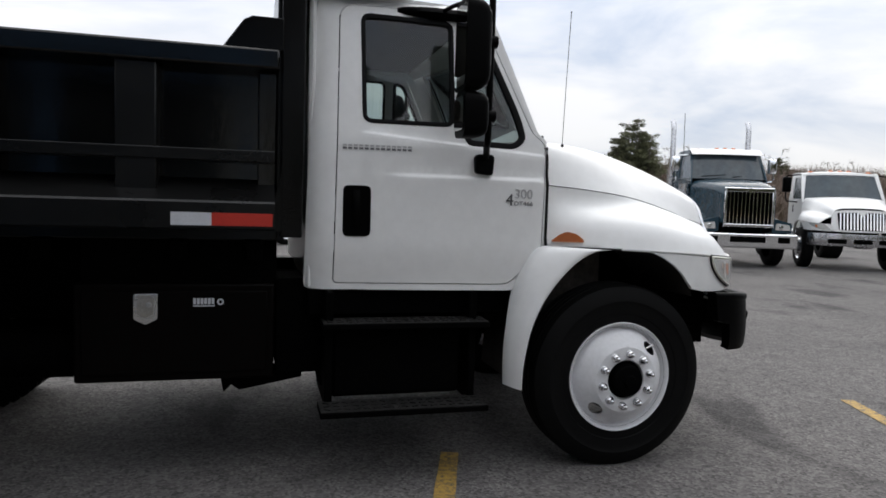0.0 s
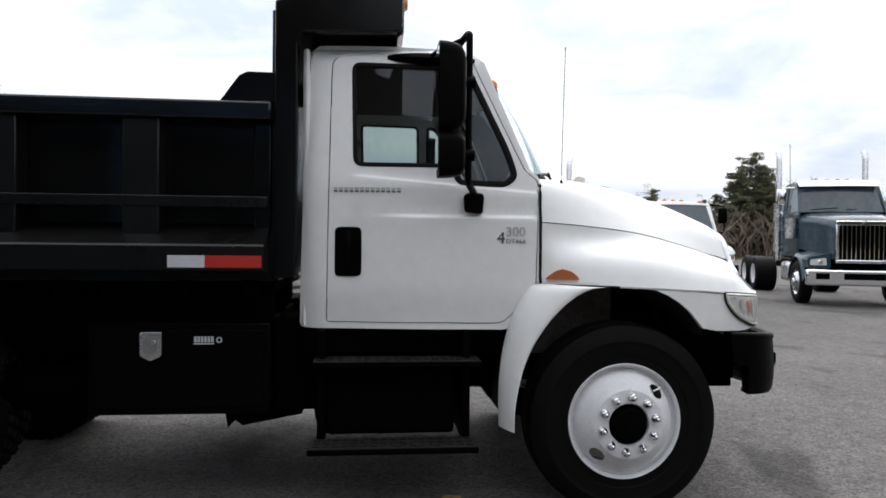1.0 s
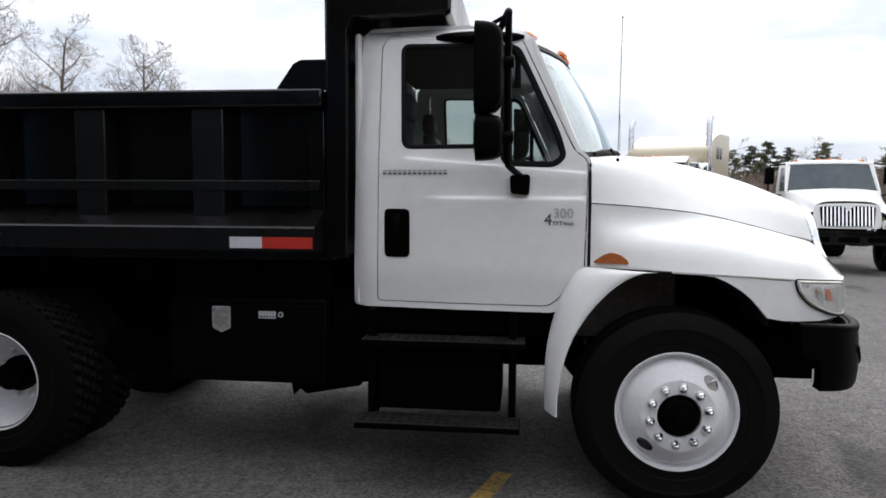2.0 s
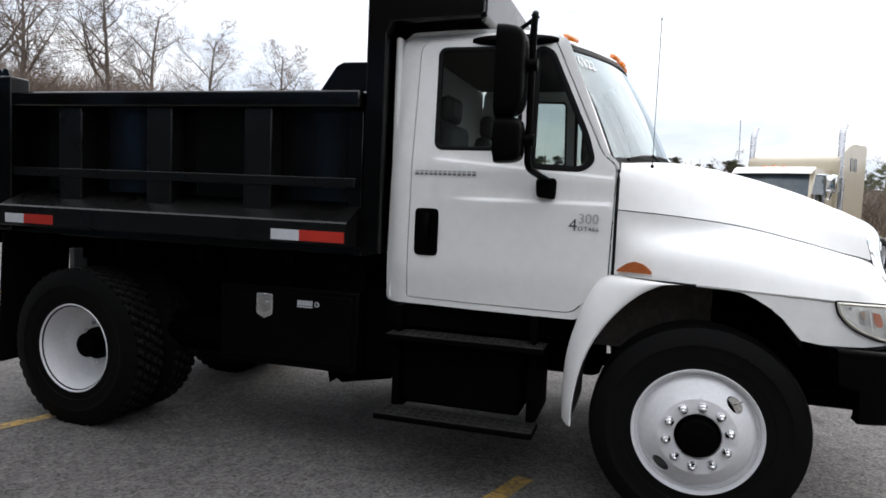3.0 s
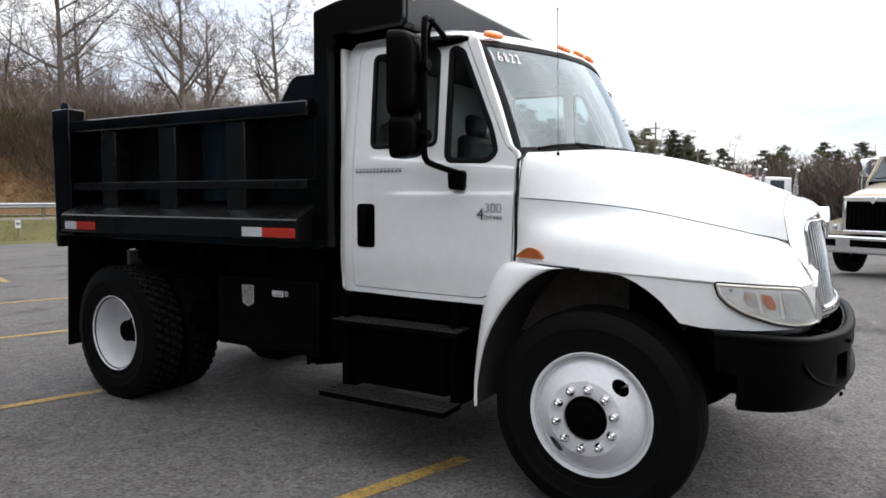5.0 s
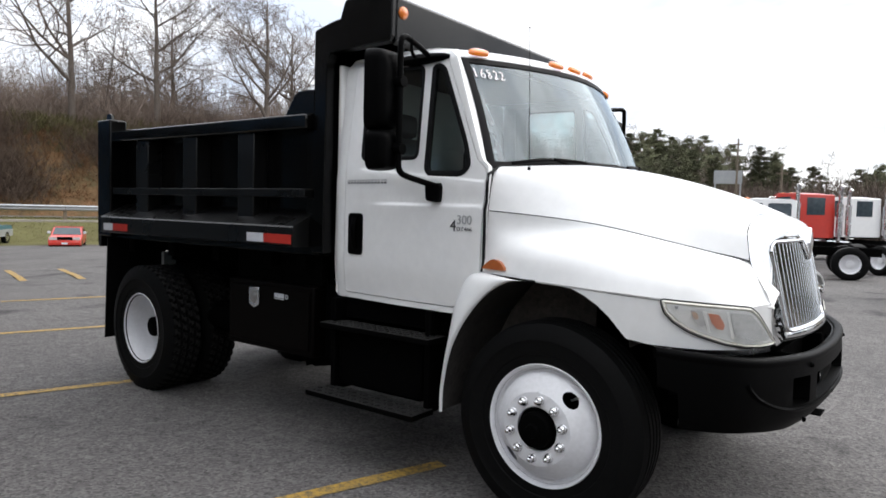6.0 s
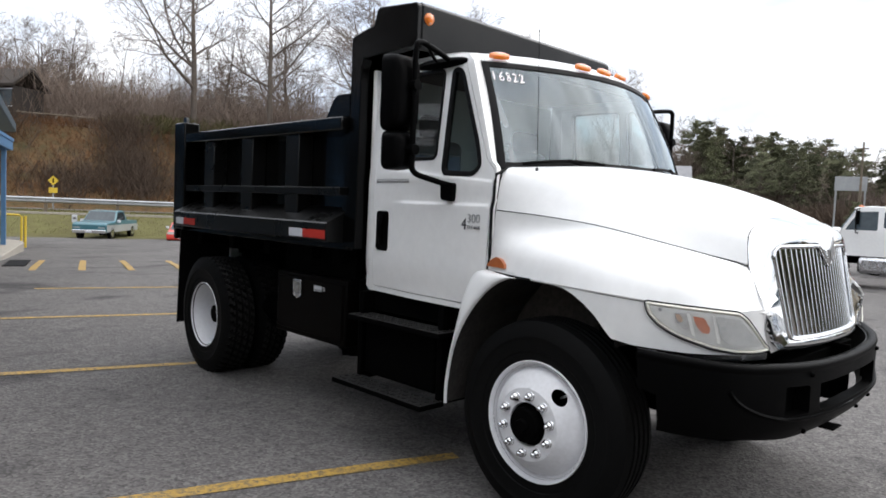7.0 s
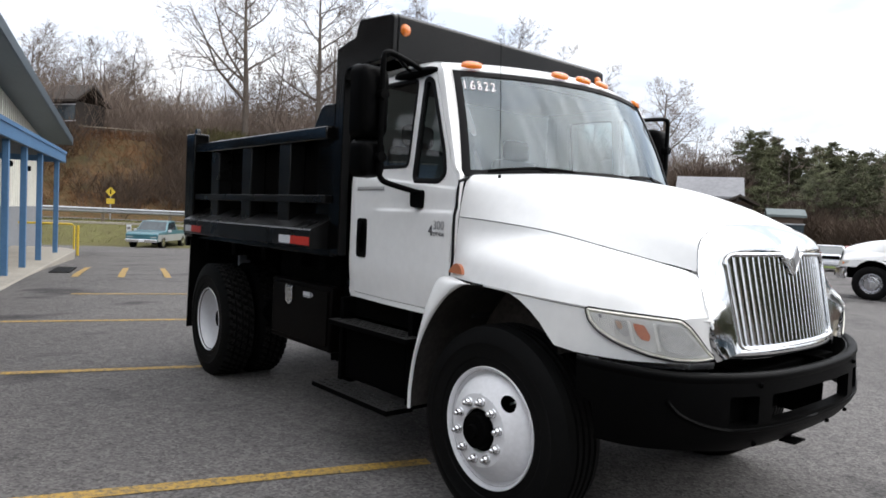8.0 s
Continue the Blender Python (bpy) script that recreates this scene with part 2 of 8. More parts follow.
def worn_line_material():
    """Yellow paint worn through to the asphalt in flakes."""
    m = mat("worn_yellow_paint", (0.48, 0.29, 0.045), (0.32, 0.20, 0.045), rough=0.7, big=2.0, fine=25)
    nt = m.node_tree
    p = nt.nodes["Principled BSDF"]
    base = p.inputs["Base Color"].links[0].from_socket
    tc = nt.nodes.new("ShaderNodeTexCoord")
    n = nt.nodes.new("ShaderNodeTexNoise")
    n.inputs["Scale"].default_value, n.inputs["Detail"].default_value, n.inputs["Roughness"].default_value = 26.0, 8.0, 0.78
    nt.links.new(tc.outputs["Object"], n.inputs["Vector"])
    r = nt.nodes.new("ShaderNodeValToRGB")
    r.color_ramp.elements[0].position, r.color_ramp.elements[1].position = 0.37, 0.56
    r.color_ramp.elements[0].color, r.color_ramp.elements[1].color = (0, 0, 0, 1), (1, 1, 1, 1)
    nt.links.new(n.outputs["Fac"], r.inputs[0])
    mx = nt.nodes.new("ShaderNodeMixRGB")
    mx.inputs[1].default_value = (0.06, 0.058, 0.052, 1)
    nt.links.new(r.outputs[0], mx.inputs[0])
    nt.links.new(base, mx.inputs[2])
    nt.links.new(mx.outputs[0], p.inputs["Base Color"])
    return m


M_asphalt = asphalt_material()
M_line = worn_line_material()
M_grass = mat("dry_grass", (0.125, 0.12, 0.05), (0.085, 0.075, 0.035), rough=0.95, big=0.25, fine=3.0, bump=0.6, bumpscale=12, spec=0.1)
M_litter = mat("leaf_litter", (0.150, 0.082, 0.042), (0.050, 0.052, 0.026), rough=0.95, big=0.07, fine=0.9, bump=0.7, bumpscale=3, spec=0.1)
M_lawn = mat("lawn", (0.10, 0.13, 0.04), (0.07, 0.09, 0.03), rough=0.95, big=0.1, fine=1.0, spec=0.1)
M_concrete = mat("concrete", (0.36, 0.33, 0.28), (0.25, 0.23, 0.2), rough=0.9, big=0.8, fine=12, bump=0.2, bumpscale=60)
M_bark = mat("bark", (0.170, 0.142, 0.120), (0.090, 0.075, 0.065), rough=0.95, big=1.5, fine=12, bump=0.5, bumpscale=20, vary=0.25, spec=0.1)
M_twig = mat("twigs", (0.200, 0.158, 0.130), (0.130, 0.100, 0.083), rough=0.95, big=0.4, fine=5, vary=0.3, spec=0.1)
M_needle = mat("pine_needles", (0.118, 0.122, 0.064), (0.066, 0.072, 0.042), rough=0.8, big=0.5, fine=6, vary=0.25, spec=0.2)
M_bluepaint = mat("blue_paint", (0.0800, 0.1840, 0.3360), (0.0600, 0.1440, 0.2720), rough=0.5, big=1.0, fine=15, bump=0.05, bumpscale=80)
M_roofmetal = mat("roof_metal", (0.062, 0.088, 0.110), (0.045, 0.066, 0.084), rough=0.5, big=0.7, fine=12)
M_wallcream = mat("wall_panel_cream", (0.74, 0.73, 0.66), (0.62, 0.61, 0.55), rough=0.7, big=0.5, fine=10)
M_wallgrey = mat("wall_base_grey", (0.26, 0.27, 0.29), (0.2, 0.21, 0.22), rough=0.85, big=0.6, fine=10)
M_yellow = mat("safety_yellow", (0.62, 0.44, 0.03), (0.5, 0.34, 0.03), rough=0.5, big=2, fine=30)
M_galv = mat("galvanised_steel", (0.40, 0.41, 0.42), (0.28, 0.29, 0.30), rough=0.45, metal=0.6, big=1, fine=15)
M_wood = mat("weathered_post", (0.19, 0.15, 0.11), (0.11, 0.09, 0.07), rough=0.9, big=1, fine=20)
M_teal = mat("teal_truck_paint", (0.018, 0.045, 0.066), (0.012, 0.034, 0.05), rough=0.25, big=1, fine=10, coat=0.25)
M_beige = mat("champagne_paint", (0.47, 0.41, 0.30), (0.42, 0.36, 0.26), rough=0.3, big=1, fine=10, coat=0.6)
M_red = mat("red_truck_paint", (0.52, 0.035, 0.02), (0.44, 0.025, 0.016), rough=0.3, big=1, fine=10, coat=0.6)
M_pickup = mat("teal_pickup_paint", (0.035, 0.135, 0.165), (0.028, 0.11, 0.14), rough=0.3, big=1, fine=10, coat=0.6)
M_silver = mat("silver_pickup_paint", (0.42, 0.44, 0.45), (0.34, 0.36, 0.37), rough=0.35, metal=0.3, big=1, fine=12, coat=0.4)
M_farroof = mat("house_roof_grey", (0.27, 0.27, 0.28), (0.19, 0.19, 0.20), rough=0.8, big=0.3, fine=3)
M_darkwood = mat("dark_brown_boards", (0.035, 0.026, 0.021), (0.022, 0.017, 0.014), rough=0.8, big=1, fine=8)
M_brick = mat("house_brown", (0.12, 0.085, 0.065), (0.08, 0.058, 0.045), rough=0.9, big=0.5, fine=8)


# ---- mesh helpers ----
def part(name, bm, material, parent=None, label="", smooth=35, merge=False):
    if merge:
        bmesh.ops.remove_doubles(bm, verts=bm.verts, dist=0.0004)
    bmesh.ops.recalc_face_normals(bm, faces=bm.faces)
    me = bpy.data.meshes.new(name)
    bm.to_mesh(me)
    bm.free()
    me.materials.append(material)
    if smooth:
        me.shade_smooth()
        me.set_sharp_from_angle(angle=radians(smooth))
    ob = new(name, me)
    ob.parent = parent
    if label:
        tagged(ob, label)
    return ob


def thing(name, label, category, group="", kind=""):
    return tagged(new(name), label, category, group, kind)


def thicken(ob, t, toward=None):
    """Give a sheet its thickness, on the side that faces the middle of its thing."""
    bm = bmesh.new()
    bm.from_mesh(ob.data)
    bm.normal_update()
    c = sum((f.calc_center_median() for f in bm.faces), Vector()) / max(1, len(bm.faces))
    aim = Vector(toward) if toward else Vector((0.75 * c.x - 0.2, 0.0, 0.5 * c.z + 0.6))
    sign = 1 if sum(f.calc_area() * f.normal.dot(aim - f.calc_center_median()) for f in bm.faces) > 0 else -1
    rim = [e for e in bm.edges if len(e.link_faces) == 1]
    pair = {v: bm.verts.new(v.co + v.normal * sign * abs(t)) for v in list(bm.verts)}
    for f in list(bm.faces):
        bm.faces.new([pair[v] for v in reversed(f.verts)])
    for e in rim:
        u, w = e.verts
        bm.faces.new((u, w, pair[w], pair[u]))
    bmesh.ops.recalc_face_normals(bm, faces=bm.faces)
    bm.to_mesh(ob.data)
    bm.free()
    ob.data.shade_smooth()
    ob.data.set_sharp_from_angle(angle=radians(40))


def addmod(ob, kind, **kw):
    if kind == "SOLIDIFY":
        thicken(ob, kw["thickness"], kw.get("toward"))
    if kind == "BEVEL":
        m = ob.modifiers.new("bevel", kind)
        m.width, m.segments, m.limit_method, m.angle_limit = kw["width"], kw.get("segments", 2), "ANGLE", radians(40)
    return ob


def box(bm, x0, x1, y0, y1, z0, z1, m=None):
    vs = [bm.verts.new((x, y, z)) for x in (x0, x1) for y in (y0, y1) for z in (z0, z1)]
    if m is not None:
        for v in vs:
            v.co = m @ v.co
    for f in ((0, 1, 3, 2), (4, 6, 7, 5), (0, 4, 5, 1), (2, 3, 7, 6), (0, 2, 6, 4), (1, 5, 7, 3)):
        bm.faces.new([vs[i] for i in f])
    return vs


def boxes(name, lst, material, parent, label="", bevel=0.006, m=None):
    bm = bmesh.new()
    for b in lst:
        box(bm, *b, m=m)
    ob = part(name, bm, material, parent, label)
    if bevel:
        addmod(ob, "BEVEL", width=bevel)
    return ob


def prism(bm, outline, axis, c0, c1, m=None):
    """An outline of (a, b) pairs pushed along x, y or z from c0 to c1."""
    def at(a, b, c):
        v = Vector({"x": (c, a, b), "y": (a, c, b), "z": (a, b, c)}[axis])
        return m @ v if m is not None else v
    lo, hi = [bm.verts.new(at(a, b, c0)) for a, b in outline], [bm.verts.new(at(a, b, c1)) for a, b in outline]
    n = len(outline)
    bm.faces.new(lo)
    bm.faces.new(hi[::-1])
    for i in range(n):
        bm.faces.new((lo[i], hi[i], hi[(i + 1) % n], lo[(i + 1) % n]))


def grid(bm, pts, closed=False):
    """Quads over a table of points."""
    vs = [[bm.verts.new(p) for p in row] for row in pts]
    for r0, r1 in zip(vs, vs[1:]):
        n = len(r0)
        for i in range(n if closed else n - 1):
            j = (i + 1) % n
            try:
                bm.faces.new((r0[i], r0[j], r1[j], r1[i]))
            except ValueError:
                pass
    return vs


def spline(pts, n, sharp=()):
    """n points along a Catmull-Rom curve through pts (any dimension)."""
    p = np.array(pts, float)
    k = len(p) - 1
    out = []
    for t in np.linspace(0, k, n):
        i = min(int(t), k - 1)
        f = t - i
        a, b, c, d = p[max(i - 1, 0)], p[i], p[i + 1], p[min(i + 2, k)]
        out.append(0.5 * (2 * b + (c - a) * f + (2 * a - 5 * b + 4 * c - d) * f * f + (3 * b - a - 3 * c + d) * f**3))
    return np.array(out)


def tube(bm, pts, r, n=8, smooth=0, r2=None, caps=True):
    """A round bar along a line of points."""
    p = np.array(pts, float)
    if smooth:
        p = spline(p, smooth)
    rows = []
    up = np.array((0.13, 0.21, 0.97))
    for i in range(len(p)):
        d = p[min(i + 1, len(p) - 1)] - p[max(i - 1, 0)]
        d = d / (np.linalg.norm(d) + 1e-9)
        a = np.cross(d, up)
        if np.linalg.norm(a) < 0.1:
            a = np.cross(d, (1, 0, 0))
        a /= np.linalg.norm(a)
        b = np.cross(d, a)
        rr = r if r2 is None else r + (r2 - r) * i / (len(p) - 1)
        rows.append([p[i] + rr * (math.cos(t) * a + math.sin(t) * b) for t in np.linspace(0, 2 * math.pi, n, endpoint=False)])
    vs = grid(bm, rows, closed=True)
    if caps:
        bm.faces.new(vs[0])
        bm.faces.new(vs[-1][::-1])


def lathe(bm, prof, centre, n=48, axis="y", closed=False):
    """Profile of (radius, offset along the axis) turned about the axis."""
    rows = []
    for t in np.linspace(0, 2 * math.pi, n, endpoint=False):
        c, s = math.cos(t), math.sin(t)
        row = []
        for r, o in prof:
            d = {"y": (r * c, o, r * s), "x": (o, r * c, r * s), "z": (r * c, r * s, o)}[axis]
            row.append((centre[0] + d[0], centre[1] + d[1], centre[2] + d[2]))
        rows.append(row)
    grid(bm, rows + [rows[0]], closed=closed)
    bmesh.ops.remove_doubles(bm, verts=bm.verts, dist=0.0002)


def rounded(outline, r, n=4):
    """Round the corners of a closed 2D outline; r may be one radius or one for each corner."""
    out, k = [], len(outline)
    for i in range(k):
        p, a, b = (np.array(outline[j % k], float) for j in (i, i - 1, i + 1))
        rr = r[i] if isinstance(r, (list, tuple)) else r
        la, lb = np.linalg.norm(a - p), np.linalg.norm(b - p)
        rr = min(rr, 0.45 * la, 0.45 * lb)
        if rr <= 0:
            out.append(tuple(p))
            continue
        p0, p1 = p + (a - p) / la * rr, p + (b - p) / lb * rr
        for t in np.linspace(0, 1, n + 1):
            out.append(tuple((1 - t) ** 2 * p0 + 2 * t * (1 - t) * p + t * t * p1))
    return out


def inside(p, poly):
    x, y = p
    c, j = False, len(poly) - 1
    for i in range(len(poly)):
        (xi, yi), (xj, yj) = poly[i], poly[j]
        if (yi > y) != (yj > y) and x < (xj - xi) * (y - yi) / (yj - yi) + xi:
            c = not c
        j = i
    return c


def dense(poly, step):
    out = []
    for i in range(len(poly)):
        a, b = np.array(poly[i]), np.array(poly[(i + 1) % len(poly)])
        k = max(1, int(np.linalg.norm(b - a) / step))
        out += [tuple(a + (b - a) * t / k) for t in range(k)]
    return out


def panel(bm, outline, holes, place, step=0.08, more=()):
    """A sheet with holes: 2D outlines carried into space by place(a, b); more: extra points on it, as along a crease."""
    from mathutils import geometry
    loops = [dense(l, step) for l in (outline, *holes)]
    pts, edges = [], []
    for l in loops:
        n0 = len(pts)
        pts += l
        edges += [(n0 + i, n0 + (i + 1) % len(l)) for i in range(len(l))]
    xs, ys = [p[0] for p in outline], [p[1] for p in outline]
    border = np.array(pts)
    for a in np.arange(min(xs) + step / 2, max(xs), step):
        for b in np.arange(min(ys) + step / 2, max(ys), step):
            if inside((a, b), outline) and not any(inside((a, b), h) for h in holes) and np.min(np.hypot(border[:, 0] - a, border[:, 1] - b)) > 0.35 * step:
                pts.append((a, b))
    pts += [q for q in more if inside(q, outline) and not any(inside(q, h) for h in holes) and np.min(np.hypot(border[:, 0] - q[0], border[:, 1] - q[1])) > 0.012]
    vo, _, fo, *_ = geometry.delaunay_2d_cdt([Vector(p) for p in pts], edges, [], 0, 1e-6)
    vs = [bm.verts.new(place(v[0], v[1])) for v in vo]
    for f in fo:
        c = sum((vo[i] for i in f), Vector((0, 0))) / len(f)
        if inside(c, outline) and not any(inside(c, h) for h in holes):
            bm.faces.new([vs[i] for i in f])
    for v in [v for v in bm.verts if not v.link_faces]:
        bm.verts.remove(v)


def shrink(poly, d):
    """Offset of a closed outline, inwards for positive d."""
    p = np.array(poly)
    area = sum(p[i - 1][0] * p[i][1] - p[i][0] * p[i - 1][1] for i in range(len(p)))
    out = []
    for i in range(len(p)):
        a, b = p[i] - p[i - 1], p[(i + 1) % len(p)] - p[i]
        n = a / (np.linalg.norm(a) + 1e-9) + b / (np.linalg.norm(b) + 1e-9)
        n = np.array((-n[1], n[0])) / (np.linalg.norm(n) + 1e-9)
        out.append(tuple(p[i] + n * d * (1 if area > 0 else -1)))
    return out


def text_mesh(body, size, m, extrude=0.002, shear=0.0):
    cu = bpy.data.curves.new("writing", "FONT")
    cu.body, cu.size, cu.extrude, cu.shear = body, size, extrude, shear
    ob = bpy.data.objects.new("writing", cu)
    scene.collection.objects.link(ob)
    dg = bpy.context.evaluated_depsgraph_get()
    me = bpy.data.meshes.new_from_object(ob.evaluated_get(dg))
    bpy.data.objects.remove(ob)
    bm = bmesh.new()
    bm.from_mesh(me)
    bmesh.ops.transform(bm, matrix=m, verts=bm.verts)
    return bm

# ---- the lot: axes u (along the parking rows) and v, turned 18 degrees from the dump truck ----
UX, UY = 0.9515, -0.3077


def lot(u, v, z=0.0):
    return Vector((u * UX - v * UY, u * UY + v * UX, z))


LOT = Matrix(((UX, -UY, 0, 0), (UY, UX, 0, 0), (0, 0, 1, 0), (0, 0, 0, 1)))


def smooth01(x):
    x = min(max(x, 0.0), 1.0)
    return x * x * (3 - 2 * x)


def lot_z(u, v):
    """The paved lot falls gently away past the parking row, and dips towards the trucks across the way."""
    dip = 0.33 * smooth01((2.0 - u) / 9.0) * smooth01((v - 8.0) / 9.0) * (1.0 - smooth01((-u - 13.0) / 9.0))
    return -0.012 - 0.033 * max(0.0, -u - 13.0) - dip


def ground_z(u, v):
    """Grass bank up to the road, the wooded hill beyond it, and a gentle rise past the lot's other end."""
    z = lot_z(max(u, -38.0), v)
    z += 1.25 * smooth01((-u - 38) / 5.0)
    z += (6.2 * smooth01((-u - 48) / 9.5) + 7.0 * smooth01((-u - 62) / 70.0)) * (1.0 - 0.75 * smooth01((v - 38) / 40.0))
    z += 1.0 * smooth01((v - 70) / 90.0)
    if u < -58 or v > 60:
        z += 0.5 * noise.noise((u * 0.09, v * 0.09, 0.3)) + 1.2 * noise.noise((u * 0.02, v * 0.02, 3.3))
    return z


def build_ground():
    def steps():
        a = [0.0]
        d = 3.0
        while a[-1] < 2600:
            a.append(a[-1] + d)
            if a[-1] > 130:
                d *= 1.25
        return sorted([-x for x in a[1:]] + a)
    us, vs_ = steps(), steps()
    bm = bmesh.new()
    grid(bm, [[lot(u, v, ground_z(u, v) - 0.03) for v in vs_] for u in us])
    ob = part("ground", bm, M_litter, smooth=60)
    tagged(ob, "brown leaf-littered ground rising to a hill", "ground", kind="structure")
    ob.data.materials.append(M_grass)
    ob.data.materials.append(M_lawn)
    for f in ob.data.polygons:
        c = f.center
        u, v = c.x * UX + c.y * UY, -c.x * UY + c.y * UX
        f.material_index = 1 if -46 < u < 40 and v < 62 else (2 if v > 60 and u > -50 and v < 82 else 0)
    bm = bmesh.new()
    cols = [-38, -34, -30, -26, -22, -20, -18, -16, -14, -12, -8, -4, -3, -2, -1, 0, 1, 2, 3, 4, 6, 15, 30, 60]
    grid(bm, [[lot(u, v, lot_z(u, v)) for v in (-60, -20, -8, -4, 0, 4, 6, 7, 8, 9, 10, 11, 12, 13, 14, 15, 18, 25, 42, 58)] for u in cols])
    ob = part("pavement", bm, M_asphalt, smooth=60)
    tagged(ob, "grey weathered asphalt parking lot with oil stains", "pavement", kind="structure")
    bm = bmesh.new()
    grid(bm, [[lot(u, v, ground_z(u, 0) + 0.02) for v in (-300, -60, 0, 60, 300)] for u in (-47.5, -46, -44.5)])
    tagged(part("road", bm, M_asphalt, smooth=60), "grey asphalt road behind the guard rail", "road", kind="structure")


build_ground()


def paint_line(u0, v0, u1, v1, w=0.105):
    bm = bmesh.new()
    a, b = Vector((u0, v0)), Vector((u1, v1))
    d = (b - a).normalized()
    n = Vector((-d.y, d.x)) * w / 2
    k = max(2, int((b - a).length / 0.25))
    rows = []
    for i in range(k + 1):
        p = a + (b - a) * i / k
        e = n * (1 + 0.12 * noise.noise((p.x * 3, p.y * 3, 0)))
        rows.append([lot(*(p + e), lot_z(*p) + 0.005), lot(*(p - e), lot_z(*p) + 0.005)])
    grid(bm, rows)
    return tagged(part("parking_line", bm, M_line, smooth=0), "worn yellow painted parking line on the asphalt", "parking line", group="parking lines", kind="structure")


for u in (2.4, -0.6, -3.55, -6.45, -9.3):
    paint_line(u, -5.0 if u > -9 else -3.9, u + 0.02, {-0.6: -1.0, -3.55: -1.6}.get(u, 0.5))
for v, dv in ((-4.15, -0.02), (-3.30, -0.03), (-2.40, -0.10), (-1.42, -0.04)):
    paint_line(-15.3, v + dv, -12.15, v, 0.13)

# ---- the dump truck: x forward from the front axle, z up, its centre line at y = 0 ----
truck = thing("dump_truck", "white cab dump truck with a black steel dump bed", "truck")
WHEEL_Z = 0.49


def wheel_nuts(parent, y, r, out):
    nut = None
    for k in range(10):
        a = radians(6 + 36 * k)
        c = (r * math.sin(a), y, WHEEL_Z + r * math.cos(a))
        if nut is None:
            bm = bmesh.new()
            prof = [(0.0, -0.047), (0.006, -0.046), (0.0105, -0.042), (0.0125, -0.036), (0.013, -0.028), (0.0145, -0.025), (0.0195, -0.021), (0.022, -0.014), (0.021, -0.006), (0.0235, -0.004), (0.024, 0.003)]
            lathe(bm, prof, (0, 0, 0), n=14)
            nut = part("nut", bm, M_nut, parent, smooth=50)
            nut.location = c
        else:
            o = new("nut", nut.data)
            o.parent = parent
            o.location = c


def tyre_mesh(y_out, width, r=0.511, rim=0.296, grooves=4, blocks=False):
    """A truck tyre about the y axis, its outer wall at y_out (towards -y), flattened a little on the ground."""
    bm = bmesh.new()
    w = width
    prof = [(rim - 0.012, 0.012), (rim, 0.0), (rim + 0.03, -0.008 + 0.004), (rim + 0.05, -0.004), (rim + 0.055, -0.009), (rim + 0.10, -0.014), (rim + 0.12, -0.016), (rim + 0.125, -0.019), (rim + 0.15, -0.014)]
    prof += [(r - 0.03, 0.002), (r - 0.012, 0.012)]
    x = 0.02
    tread = w - 0.04
    gw = 0.012
    for g in range(grooves):
        c = x + tread * (g + 1) / (grooves + 1)
        prof += [(r - 0.001, c - gw / 2 - 0.003), (r - 0.014, c - gw / 2), (r - 0.014, c + gw / 2), (r - 0.001, c + gw / 2 + 0.003)]
    prof += [(r - 0.012, w - 0.012), (r - 0.03, w - 0.002), (rim + 0.12, w + 0.015), (rim, w), (rim - 0.012, w - 0.012)]
    if not blocks:
        lathe(bm, prof, (0, y_out, 0), n=72)
    else:
        # lugged tread: staggered blocks cut across by slanting slots
        prof = prof[:11] + [(r + 0.004, 0.016 + (w - 0.032) * k / 23) for k in range(24)] + prof[-5:]
        rows = []
        n = 184
        for i in range(n):
            a = 2 * math.pi * i / n
            row = []
            for q, o in prof:
                if 0.012 < o < w - 0.012 and q > r - 0.005:
                    band = int((o - 0.012) / (w - 0.024) * 4)
                    fb = ((o - 0.012) / (w - 0.024) * 4) % 1
                    slot = (i + (2 if band % 2 else 0) + int(fb * 2)) % 4 == 0
                    q = q - (0.020 if slot or 0.0 < fb < 0.2 and band else 0.0)
                row.append((q * math.cos(a), y_out + o, q * math.sin(a)))
            rows.append(row)
        grid(bm, rows + [rows[0]])
        bmesh.ops.remove_doubles(bm, verts=bm.verts, dist=0.0002)
    for v in bm.verts:
        v.co.z += WHEEL_Z
        if v.co.z < -0.011:
            v.co.z = -0.011
            v.co.y += (-0.012 if v.co.y < y_out + w / 2 else 0.012) * 0.6
    return bm


